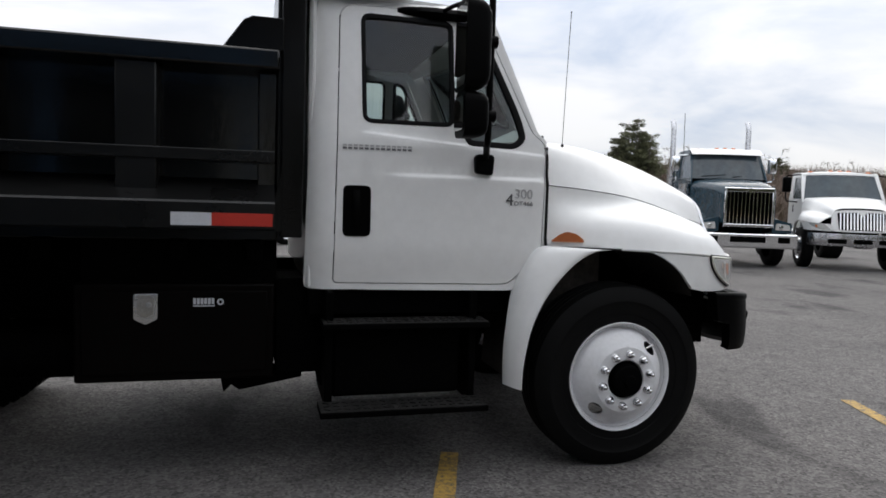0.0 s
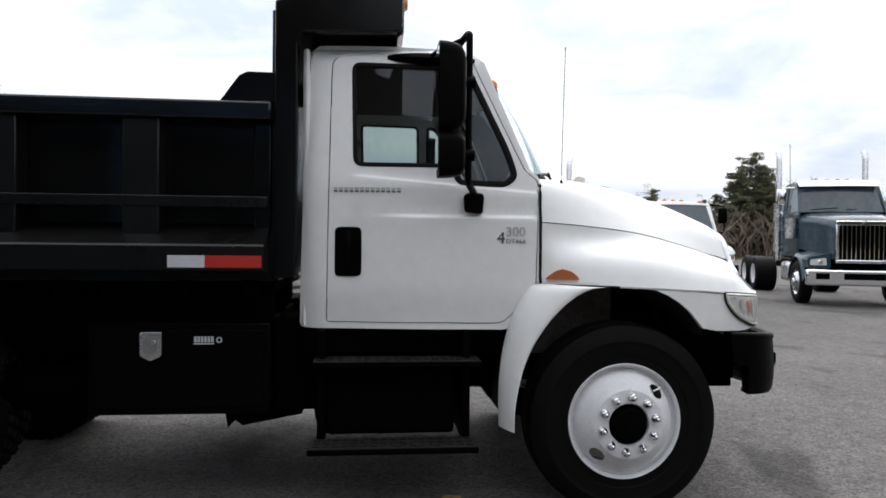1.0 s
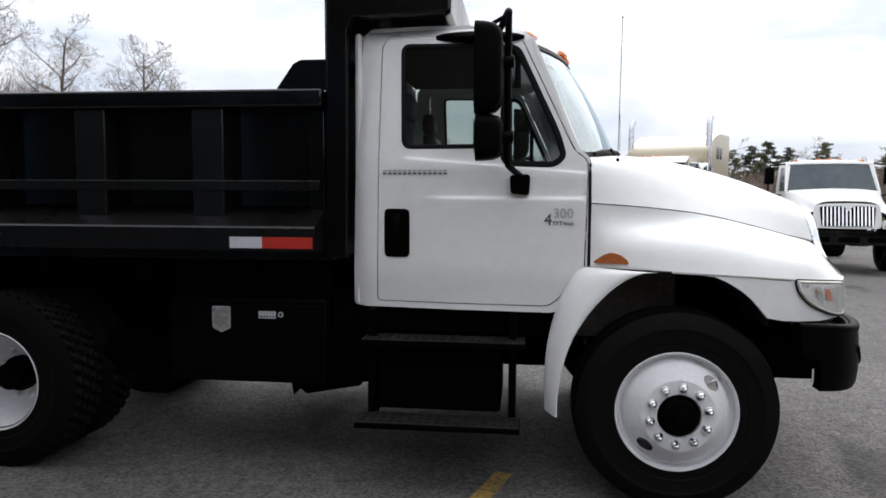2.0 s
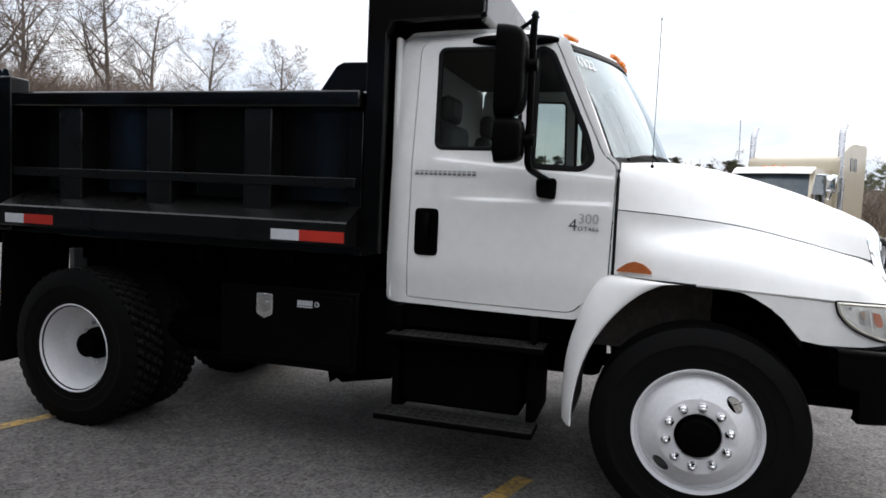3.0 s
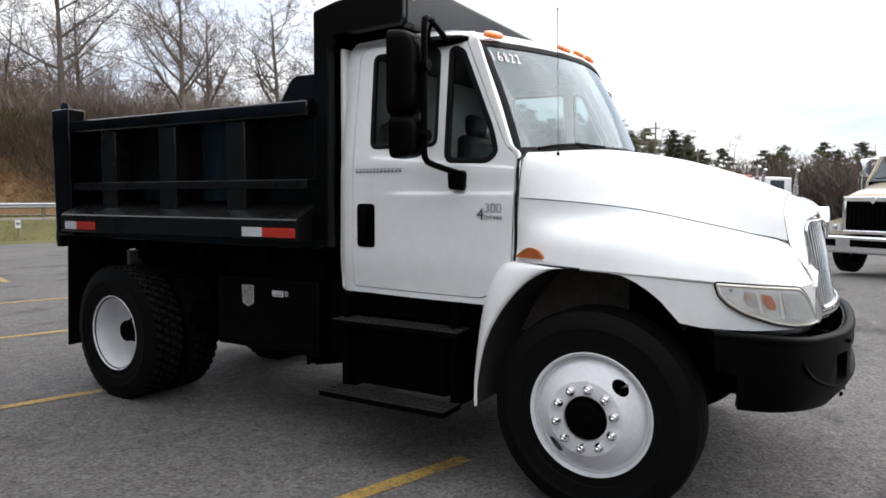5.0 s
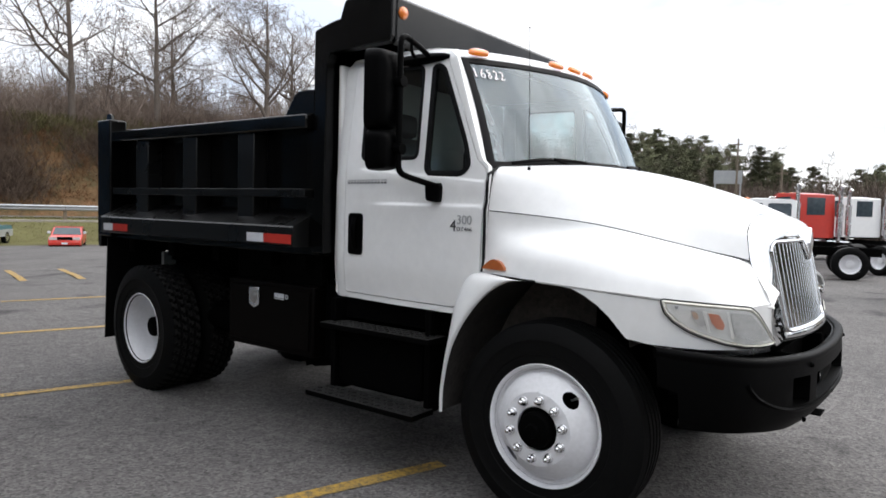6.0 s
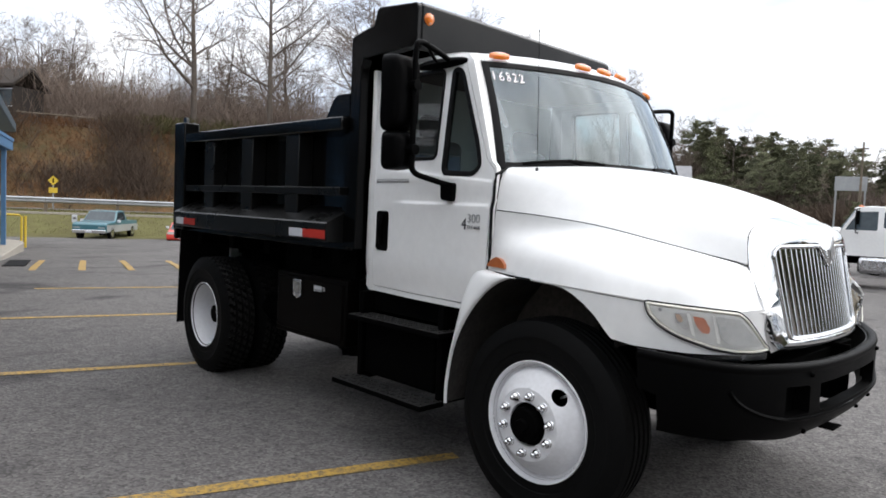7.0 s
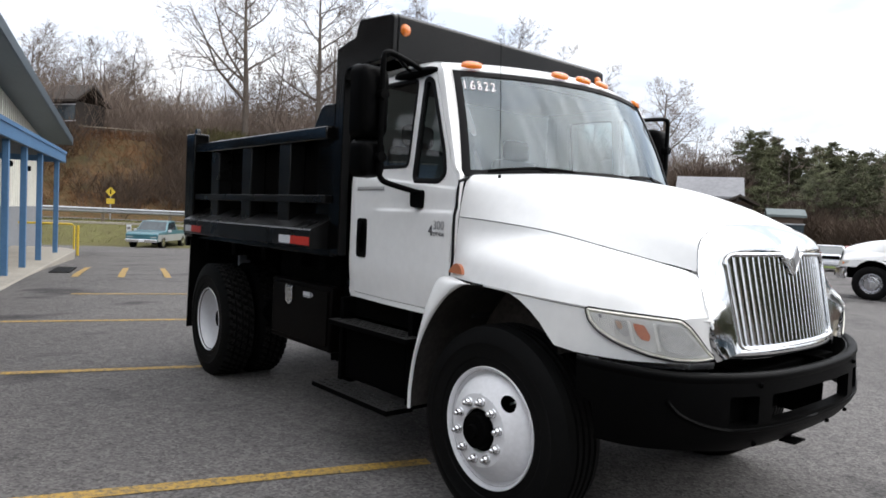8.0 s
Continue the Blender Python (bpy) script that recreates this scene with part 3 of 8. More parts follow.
def front_wheel(name, flip):
    yo = -1.125
    bm = bmesh.new()
    lathe(bm, [(0.262, yo + 0.22), (0.285, yo + 0.20), (0.302, yo + 0.012), (0.304, yo + 0.002), (0.301, yo - 0.004), (0.294, yo - 0.001), (0.286, yo + 0.014), (0.279, yo + 0.040), (0.268, yo + 0.044)], (0, 0, WHEEL_Z), n=72)
    # domed disc with two hand holes
    prof = spline([(0.268, yo + 0.044), (0.258, yo + 0.016), (0.240, yo - 0.010), (0.215, yo - 0.033), (0.196, yo - 0.048), (0.186, yo - 0.056), (0.178, yo - 0.062)], 30)[::-1]
    def disc(a, r):
        t = a / 0.22
        return Vector((r * math.cos(t), np.interp(r, prof[:, 0], prof[:, 1]), WHEEL_Z + r * math.sin(t)))
    per = 2 * math.pi * 0.22
    cut = [[(0.22 * radians(c) + 0.044 * math.cos(t), 0.224 + 0.026 * math.sin(t)) for t in np.linspace(0, 2 * math.pi, 20, endpoint=False)] for c in (46, 226)]
    panel(bm, [(0, 0.178), (per, 0.178), (per, 0.268), (0, 0.268)], cut, disc, 0.018)
    lathe(bm, [(0.178, yo - 0.062), (0.11, yo - 0.062), (0.106, yo - 0.058), (0.105, yo + 0.03)], (0, 0, WHEEL_Z), n=72)
    w = part(name, bm, M_rimwhite, truck, "white painted steel wheel", smooth=40, merge=True)
    part("tyre", tyre_mesh(-1.118, 0.245), M_rubber, w, "black ribbed truck tyre")
    bm = bmesh.new()
    lathe(bm, [(0.0, yo - 0.115), (0.03, yo - 0.115), (0.034, yo - 0.108), (0.036, yo - 0.10), (0.078, yo - 0.095), (0.085, yo - 0.088), (0.088, yo - 0.05), (0.104, yo - 0.045), (0.104, yo + 0.1)], (0, 0, WHEEL_Z), n=32)
    part("hub", bm, M_matte, w, "black oil-filled hub cap")
    bm = bmesh.new()
    lathe(bm, [(0.0, yo + 0.06), (0.20, yo + 0.06), (0.20, yo + 0.16)], (0, 0, WHEEL_Z), n=32)
    part("brake_drum", bm, M_matte, w)
    bm = bmesh.new()
    tube(bm, [(0.150, yo - 0.004, WHEEL_Z + 0.156), (0.190, yo - 0.012, WHEEL_Z + 0.176)], 0.0055, n=6)
    part("valve", bm, M_steel, w)
    wheel_nuts(w, yo - 0.062, 0.1429, -1)
    if flip:
        w.matrix_basis = Matrix.Rotation(math.pi, 4, "Z")
    return w


front_wheel("front_wheel", False)
front_wheel("front_wheel", True)


def rear_wheel(flip):
    yo, X = -1.055, 0.0
    bm = bmesh.new()
    prof = [(0.288, yo + 0.02), (0.288, yo + 0.002), (0.284, yo - 0.003), (0.278, yo), (0.273, yo + 0.012), (0.268, yo + 0.04), (0.262, yo + 0.055), (0.258, yo + 0.10), (0.258, yo + 0.17), (0.24, yo + 0.20), (0.21, yo + 0.215), (0.19, yo + 0.223), (0.10, yo + 0.225)]
    lathe(bm, prof, (0, 0, WHEEL_Z), n=64)
    w = part("rear_wheel", bm, M_rimwhite, truck, "white painted deep-dish dual wheel")
    for nm, y0, rim in (("tyre", yo + 0.002, 0.280), ("inner_tyre", yo + 0.33, 0.296)):
        ty = part(nm, tyre_mesh(y0, 0.25, rim=rim, blocks=True), M_rubber, w, "black lugged drive tyre with dusty tread blocks")
        ty.data.materials.append(M_treaddust)
        for f in ty.data.polygons:
            if all(math.hypot(ty.data.vertices[i].co.x, ty.data.vertices[i].co.z - WHEEL_Z) > 0.508 for i in f.vertices):
                f.material_index = 1
    bm = bmesh.new()
    lathe(bm, [(0.0, yo + 0.085), (0.045, yo + 0.085), (0.052, yo + 0.09), (0.074, yo + 0.095), (0.08, yo + 0.105), (0.082, yo + 0.17), (0.105, yo + 0.18), (0.105, yo + 0.24)], (0, 0, WHEEL_Z), n=24)
    part("hub", bm, M_matte, w, "black axle hub")
    nut = None
    for k in range(10):
        a = radians(12 + 36 * k)
        c = (0.1429 * math.sin(a), yo + 0.223, WHEEL_Z + 0.1429 * math.cos(a))
        if nut is None:
            bm = bmesh.new()
            lathe(bm, [(0.0, -0.03), (0.012, -0.03), (0.016, -0.02), (0.017, 0.0)], (0, 0, 0), n=6)
            nut = part("nut", bm, M_rimwhite, w, smooth=50)
            nut.location = c
        else:
            o = new("nut", nut.data)
            o.parent, o.location = w, c
    w.matrix_basis = Matrix.Translation((-3.715, 0, 0)) @ Matrix.Rotation(-0.05, 4, "Z") @ Matrix.Translation((0, 0.0, 0)) @ (Matrix.Rotation(math.pi, 4, "Z") if flip else Matrix.Identity(4))


rear_wheel(False)
rear_wheel(True)


# ---- hood ----
STX = [-0.44, -0.15, 0.15, 0.45, 0.65, 0.78, 0.84, 0.90, 0.93]
STP = [
    [(0, 1.81), (0.45, 1.80), (0.82, 1.775), (0.945, 1.735), (0.990, 1.53), (0.996, 1.44), (1.012, 1.31), (1.037, 1.205)],
    [(0, 1.812), (0.45, 1.800), (0.74, 1.762), (0.865, 1.69), (0.962, 1.51), (0.982, 1.425), (1.095, 1.335), (1.14, 1.20)],
    [(0, 1.764), (0.42, 1.752), (0.66, 1.714), (0.775, 1.63), (0.90, 1.475), (0.945, 1.428), (1.112, 1.325), (1.17, 1.19)],
    [(0, 1.680), (0.40, 1.668), (0.59, 1.630), (0.70, 1.55), (0.80, 1.41), (0.868, 1.382), (1.075, 1.287), (1.145, 1.175)],
    [(0, 1.605), (0.38, 1.594), (0.545, 1.557), (0.64, 1.49), (0.70, 1.36), (0.79, 1.338), (0.98, 1.25), (1.04, 1.155)],
    [(0, 1.550), (0.37, 1.539), (0.51, 1.508), (0.605, 1.45), (0.65, 1.325), (0.71, 1.305), (0.86, 1.21), (0.93, 1.145)],
    [(0, 1.51), (0.36, 1.50), (0.49, 1.475), (0.58, 1.42), (0.645, 1.27), (0.69, 1.25), (0.80, 1.185), (0.875, 1.14)],
    [(0, 1.47), (0.35, 1.46), (0.47, 1.435), (0.56, 1.38), (0.655, 1.20), (0.68, 1.19), (0.74, 1.16), (0.80, 1.135)],
    [(0, 1.44), (0.34, 1.43), (0.45, 1.405), (0.54, 1.35), (0.655, 1.175), (0.67, 1.168), (0.70, 1.15), (0.735, 1.134)],
]


def hood_rows(x0, x1, n, lo, hi, m):
    """Cross-sections of the hood between control points lo and hi, at n places from x0 to x1."""
    xs = np.linspace(0, len(STX) - 1, 200)
    sx = spline([(a,) for a in STX], 200)[:, 0]
    tab = np.array([spline([p[k] for p in STP], 200) for k in range(8)])
    rows = []
    for x in np.linspace(x0, x1, n):
        ctrl = [(np.interp(x, sx, tab[k][:, 0]), np.interp(x, sx, tab[k][:, 1])) for k in range(8)][lo : hi + 1]
        rows.append([(x, y, z) for y, z in spline(ctrl, m)])
    return rows


def mid(x):
    """The truck stands turned a little, so its middle line drifts across y."""
    return 0.07 - 0.0565 * (x + 0.55)


def skew(p):
    """From even halves to the turned middle line; the side at -y stays."""
    c = max(0.0, mid(p[0]))
    return Vector((p[0], p[1] + c * (1 + min(1.0, max(-1.0, p[1] / 0.85))), p[2]))


bm = bmesh.new()
rows = hood_rows(-0.437, 0.765, 26, 0, 4, 18)
full = [[Vector((x, -y, z)) for x, y, z in r[::-1]] + [Vector((x, y, z)) for x, y, z in r[1:]] for r in rows]
# the nose seam slants forward towards the lamps
for r in full[-3:]:
    for p in r:
        p.x += 0.03 * smooth01((1.50 - p.z) / 0.2)
grid(bm, [[skew(p) for p in r] for r in full])
hood = addmod(part("hood", bm, M_white, truck, "white sloping hood", smooth=60), "SOLIDIFY", thickness=0.012)


def fender(s, name):
    bm = bmesh.new()
    rows = hood_rows(-0.437, 0.925, 32, 4, 7, 14)
    rows = [[Vector((x, s * (y + 0.001), z - 0.003 * (i == 0))) for i, (x, y, z) in enumerate(r)] for r in rows]
    # lower lip turned in
    # a flange runs in under the hood's edge
    rows = [[r[0] + Vector((0, -s * 0.035, 0.012))] + r for r in rows]
    rows = [r + [r[-1] + Vector((0, -s * 0.004, -0.008)), r[-1] + Vector((0, -s * 0.03, -0.01))] for r in rows]
    grid(bm, [[skew(p) if s > 0 else p for p in r] for r in rows])
    f = addmod(part(name, bm, M_white, truck, "white rounded front fender", smooth=60), "SOLIDIFY", thickness=0.01 * (1 if s < 0 else -1))
    return f


PLAN = [(0.02, 1.162), (0.15, 1.165), (0.37, 1.155), (0.55, 1.10), (0.70, 1.005), (0.80, 0.92), (0.875, 0.83), (0.915, 0.74), (0.935, 0.655)]
PLAN_S = spline(PLAN, 160)
PLAN_L = np.concatenate([[0], np.cumsum(np.linalg.norm(np.diff(PLAN_S, axis=0), axis=1))])


def plan_at(sv):
    return np.interp(sv, PLAN_L, PLAN_S[:, 0]), np.interp(sv, PLAN_L, PLAN_S[:, 1])


def s_of_x(x):
    return np.interp(x, PLAN_S[:, 0], PLAN_L)


def skirt_place(s, lift=0.0):
    """Onto the fender's lower panel: arc length from the arch round to the nose, and height."""
    def place(a, z):
        x, y = plan_at(a)
        x1, y1 = plan_at(min(a + 0.02, PLAN_L[-1]))
        x0, y0 = plan_at(max(a - 0.02, 0))
        t = Vector((x1 - x0, y1 - y0)).normalized()
        n = Vector((-t.y, t.x)) if -t.y * 0.3 + t.x > 0 else Vector((t.y, -t.x))
        tuck = -0.04 * max(0.0, 1.12 - z) ** 1.5 + lift
        return Vector((x + n.x * tuck, s * (y + n.y * tuck), z))
    return place


ARCH = [(-0.588, 0.448), (-0.57, 0.588), (-0.522, 0.791), (-0.44, 0.964), (-0.329, 1.108), (-0.204, 1.178), (-0.022, 1.197), (0.147, 1.180), (0.275, 1.113), (0.377, 1.015), (0.41, 0.975)]


def fender_skirt(s, parent):
    top = [(s_of_x(x), z) for x, z in ((0.10, 1.181), (0.25, 1.176), (0.45, 1.163), (0.65, 1.144), (0.78, 1.135), (0.90, 1.126))] + [(1.072, 1.120)]
    bot = [(1.085, 0.955), (s_of_x(0.90), 0.950), (s_of_x(0.7), 0.948), (s_of_x(0.5), 0.962), (s_of_x(0.41), 0.978), (s_of_x(0.377), 1.015), (s_of_x(0.33), 1.068), (s_of_x(0.275), 1.113), (s_of_x(0.21), 1.152), (s_of_x(0.147), 1.178)]
    bm = bmesh.new()
    panel(bm, top + bot, [], skirt_place(s), 0.05)
    addmod(part("fender_skirt", bm, M_white, parent, smooth=60), "SOLIDIFY", thickness=0.02 * (1 if s < 0 else -1), offset=0)


def fender_flare(s, parent):
    """The white strip that runs down behind the front tyre."""
    inner = spline([(-0.592, 0.452), (-0.588, 0.588), (-0.545, 0.791), (-0.456, 0.964), (-0.329, 1.108), (-0.204, 1.181), (-0.10, 1.192)], 24)
    outer = spline([(-0.648, 0.452), (-0.652, 0.62), (-0.638, 0.80), (-0.598, 0.96), (-0.550, 1.09), (-0.47, 1.195), (-0.30, 1.198)], 24)
    bm = bmesh.new()
    rows = []
    for (xi, zi), (xo, zo) in zip(inner, outer):
        row = [(xi + 0.002, s * 1.150, zi - 0.002), (xi, s * 1.165, zi)]
        for t in np.linspace(0.08, 1, 7):
            x, z = xi + (xo - xi) * t, zi + (zo - zi) * t
            row.append((x, s * (1.172 - 0.012 * t - (0.085 + 0.035 * smooth01((1.05 - zi) / 0.3)) * t ** (2.2 - 0.7 * smooth01((1.05 - zi) / 0.3))), z))
        row.append((xo - 0.002, s * (0.965 + 0.06 * smooth01((1.05 - zi) / 0.3)), zo))
        rows.append([Vector(p) for p in row])
    vs = grid(bm, rows)
    part("fender_flare", bm, M_white, parent, "white flare behind the front tyre", smooth=50)
    bm = bmesh.new()
    tube(bm, [(-0.43, s * 1.045, 1.197), (-0.33, s * 1.080, 1.197), (-0.22, s * 1.122, 1.196), (-0.13, s * 1.148, 1.195), (-0.05, s * 1.160, 1.194)], 0.0065, n=6)
    part("flare_gap", bm, M_gasket, parent, "dark gap above the flare", smooth=60)


def arch_liner(s, parent):
    bm = bmesh.new()
    pts = spline([(-0.596, 0.45), (-0.589, 0.60), (-0.545, 0.795), (-0.458, 0.968), (-0.331, 1.112), (-0.206, 1.186), (0.0, 1.21), (0.16, 1.195), (0.285, 1.125), (0.39, 1.02), (0.42, 0.93)], 36)
    grid(bm, [[Vector((x, s * y, z + 0.006)) for y in (1.150 if x < -0.15 else 1.125, 0.95, 0.75, 0.5)] for x, z in pts])
    part("arch_liner", bm, M_lining, parent, "dark mud-stained wheel arch liner", smooth=60)
    bm = bmesh.new()
    prism(bm, [(-0.545, 0.78), (0.065, 0.78), (0.065, 1.205), (-0.2, 1.19), (-0.325, 1.115), (-0.45, 0.965)], "y", s * 0.70, s * 0.69)
    part("splash_panel", bm, M_splash, parent, "muddy grey splash panel inside the wheel arch", smooth=0)


def headlight(s):
    """Swept headlamp let into the fender's corner."""
    top = [(0.532, 1.161), (0.60, 1.156), (0.70, 1.149), (0.82, 1.141), (0.925, 1.133)]
    front = [(0.962, 1.106), (1.008, 1.056), (1.057, 1.004), (1.100, 0.972)]
    bot = [(1.05, 0.963), (0.99, 0.961), (0.905, 0.963), (0.803, 0.980), (0.70, 1.012), (0.648, 1.033), (0.59, 1.068), (0.55, 1.108)]
    outline = rounded(top + front + bot, 0.012, 2)
    bm = bmesh.new()
    panel(bm, outline, [], skirt_place(s, 0.010), 0.04)
    h = addmod(part("headlight", bm, M_lampedge, truck, "cloudy headlamp with an amber turn signal", smooth=60), "SOLIDIFY", thickness=0.035 * (1 if s < 0 else -1))
    inner = shrink(outline, 0.013)
    bm = bmesh.new()
    panel(bm, inner, [], skirt_place(s, 0.0115), 0.04)
    part("reflector_bowl", bm, M_reflector, h, smooth=60)
    # rounded rim of yellowed plastic
    bm = bmesh.new()
    rows = [[skirt_place(s, o)(*p) for p in shrink(outline, d)] for d, o in ((-0.003, 0.002), (0.0, 0.014), (0.004, 0.018), (0.009, 0.016), (0.010, 0.010))]
    grid(bm, rows, closed=True)
    part("lamp_rim", bm, M_lampedge, h, "yellowed lamp rim", smooth=60)
    # dark joint round the lamp, mirrors, and the amber segments between white dividers
    bm = bmesh.new()
    grid(bm, [[skirt_place(s, o)(*p) for p in shrink(outline, d)] for d, o in ((-0.0085, 0.0035), (-0.0075, 0.0115), (-0.003, 0.0115))], closed=True)
    part("lamp_joint", bm, M_gasket, h, "dark joint round the lamp", smooth=60)
    for poly, nm, m in (([(0.826, 1.116), (0.925, 1.106), (0.985, 1.046), (1.042, 0.996), (1.02, 0.988), (0.95, 0.986), (0.872, 1.002), (0.852, 1.022)], "lamp_mirror", M_lampbowl),
                        ([(0.652, 1.124), (0.704, 1.120), (0.722, 1.060), (0.70, 1.052), (0.664, 1.082)], "lamp_mirror", M_lampbowl),
                        ([(0.728, 1.112), (0.775, 1.106), (0.803, 1.062), (0.798, 1.040), (0.768, 1.044), (0.745, 1.07)], "turn_signal", M_amberlamp),
                        ([(0.655, 1.118), (0.678, 1.116), (0.690, 1.094), (0.684, 1.080), (0.668, 1.088)], "side_reflector", M_amberpale),
                        ([(0.806, 1.118), (0.818, 1.118), (0.850, 1.00), (0.835, 1.000)], "divider", M_lampwhite),
                        ([(0.702, 1.122), (0.716, 1.122), (0.745, 1.025), (0.730, 1.030)], "divider", M_lampwhite),
                        ([(0.585, 1.139), (0.60, 1.139), (0.604, 1.126), (0.59, 1.124)], "bulb_cap", M_badge)):
        bm = bmesh.new()
        panel(bm, rounded(poly, 0.006, 2), [], skirt_place(s, 0.0175 if m is M_lampbowl else 0.0190), 0.03)
        part(nm, bm, m, h, "amber turn signal" if nm == "turn_signal" else "", smooth=60)
    bm = bmesh.new()
    panel(bm, inner, [], lambda a, z, s=s: skirt_place(s, 0.0215)(a, z), 0.04)
    g = part("lens", bm, M_lensclear, h, "clear plastic lens", smooth=60)
    g.visible_shadow = False


M_lensclear = glass("clear_lens", (0.98, 0.98, 0.97), ior=1.45, rough=0.05, haze=0.16)
M_lampbowl = mat("lamp_mirror", (0.80, 0.80, 0.79), (0.56, 0.56, 0.56), rough=0.25, metal=0.55, big=12, fine=60)
M_amberlamp = mat("amber_signal", (0.62, 0.20, 0.07), (0.50, 0.14, 0.05), rough=0.3, big=20, fine=90)
M_amberpale = mat("amber_reflector", (0.58, 0.43, 0.33), (0.48, 0.34, 0.26), rough=0.3, big=20, fine=90)
M_lampwhite = mat("lamp_divider", (0.84, 0.84, 0.82), (0.76, 0.76, 0.74), rough=0.35, big=20, fine=90)

for s, nm in ((-1, "fender"), (1, "fender")):
    f = fender(s, nm)
    fender_skirt(s, f)
    fender_flare(s, f)
    arch_liner(s, f)
    headlight(s)
    bm = bmesh.new()
    # amber side marker on the fender
    def mark(a, b, s=s):
        x = -0.335 + a
        y = np.interp(x, [-0.44, -0.15], [1.045, 1.135])
        return Vector((x, s * (y + 0.016 - 0.10 * b), 1.228 + b))
    out = [(-0.085, 0.0), (0.085, 0.0), (0.078, 0.018), (0.045, 0.044), (0.0, 0.055), (-0.035, 0.042), (-0.075, 0.012)]
    panel(bm, rounded(out, 0.012, 3), [], mark, 0.03)
    addmod(part("side_marker_lamp", bm, M_amberdim, f, "amber side marker lamp"), "SOLIDIFY", thickness=0.03 * (1 if s < 0 else -1))

# fine dark gap where the hood meets each fender
for s in (-1, 1):
    bm = bmesh.new()
    line = [Vector((r[0][0], s * (r[0][1] + 0.0015), r[0][2] - 0.001)) for r in hood_rows(-0.43, 0.77, 40, 4, 7, 4)]
    tube(bm, [skew(p) if s > 0 else p for p in line], 0.0023, n=6)
    part("hood_gap", bm, M_gasket, truck, "fine dark gap along the hood's edge", smooth=60)

# ---- chrome nose and grille ----
GT, GB = 1.415, 1.005


def nose_x(y, z):
    """The nose's face: leans back with height and bows forward in the middle."""
    t = (z - 0.95) / 0.55
    return 1.0 - 0.12 * t - 0.10 * (abs(y) / 0.62) ** 2.4 + 0.015 * t


gout = [(-0.50, GB), (-0.47, GB - 0.012), (0.47, GB - 0.012), (0.50, GB), (0.535, GT - 0.03), (0.50, GT)]
gout += [(0.10, GT + 0.004), (0.0, GT - 0.10), (-0.10, GT + 0.004), (-0.50, GT), (-0.535, GT - 0.03)]
gopen = rounded(gout, 0.03, 3)
sur = rounded([(-0.645, 0.955), (-0.30, 0.945), (0.30, 0.945), (0.645, 0.955), (0.655, 1.10), (0.645, 1.32), (0.60, 1.44), (0.40, 1.475), (0.0, 1.487), (-0.40, 1.475), (-0.60, 1.44), (-0.645, 1.32), (-0.655, 1.10)], 0.05, 3)
# the chrome shell runs from the hood's edge and the lamps forward to the grille opening
hedge = [(x + 0.03 * smooth01((1.50 - z) / 0.2) + 0.004, -y, z - 0.002) for x, y, z in hood_rows(0.765, 0.765, 1, 0, 4, 18)[0]]
down = [(0.805, -0.650, 1.302), (0.835, -0.676, 1.268), (0.865, -0.704, 1.228), (0.892, -0.730, 1.190), (0.912, -0.749, 1.160)]

down += [tuple(skirt_place(-1, 0.008)(float(np.interp(z, [0.953, 1.0, 1.06, 1.15], [1.118, 1.085, 1.055, 1.058])), z)) for z in (1.148, 1.10, 1.05, 1.0, 0.953)]
halfo = down[::-1] + hedge[::-1]
halfi = [(-0.47, GB - 0.012), (-0.497, GB + 0.01), (-0.515, 1.15), (-0.527, 1.28), (-0.534, GT - 0.035), (-0.525, GT - 0.012), (-0.50, GT), (-0.36, GT + 0.001), (-0.22, GT + 0.003), (-0.11, GT + 0.004), (-0.06, GT - 0.04), (0.0, GT - 0.10)]


def resample(pts, n, marks=None):
    p = np.array(pts, float)
    L = np.concatenate([[0], np.cumsum(np.linalg.norm(np.diff(p, axis=0), axis=1))])
    return np.array([[np.interp(t, L / L[-1], p[:, k]) for k in range(p.shape[1])] for t in np.linspace(0, 1, n)])


No = 24
outr = np.concatenate([resample(halfo[:10], No), resample(halfo[9:], 2 * No + 1)[1:]])
innr = np.concatenate([resample(halfi[:5], No), resample(halfi[4:], 2 * No + 1)[1:]])
for _ in range(4):
    outr[1 : 2 * No - 8] = (outr[: 2 * No - 9] + 2 * outr[1 : 2 * No - 8] + outr[2 : 2 * No - 7]) / 4
rows = []
for o, (iy, iz) in zip(outr, innr):
    o = Vector(o)
    i = Vector((nose_x(iy, iz), iy, iz))
    # a rounded shoulder between the flank and the face
    c = Vector((i.x + 0.012, o.y + 0.32 * (i.y - o.y), o.z + 0.32 * (i.z - o.z)))
    row = [o.lerp(c, t).lerp(c.lerp(i + Vector((0.012, 0, 0)), t), t) for t in (0.0, 0.08, 0.17, 0.27, 0.38, 0.5, 0.62, 0.73, 0.83, 0.92)]
    row += [i + Vector((0.012, 0, 0)), i + Vector((-0.03, 0, 0))]
    rows.append(row)
# even out the shell along its length
for _ in range(10):
    old = [[q.copy() for q in r] for r in rows]
    for i in range(1, len(rows) - 1):
        for k in range(1, len(rows[i]) - 3):
            rows[i][k] = (old[i - 1][k] + 2 * old[i][k] + old[i + 1][k]) / 4
rows = rows + [[Vector((q.x, -q.y, q.z)) for q in r] for r in rows[-2::-1]]
bm = bmesh.new()
grid(bm, rows)
surround = part("grille_surround", bm, M_chrome, truck, "polished chrome grille surround", smooth=60)
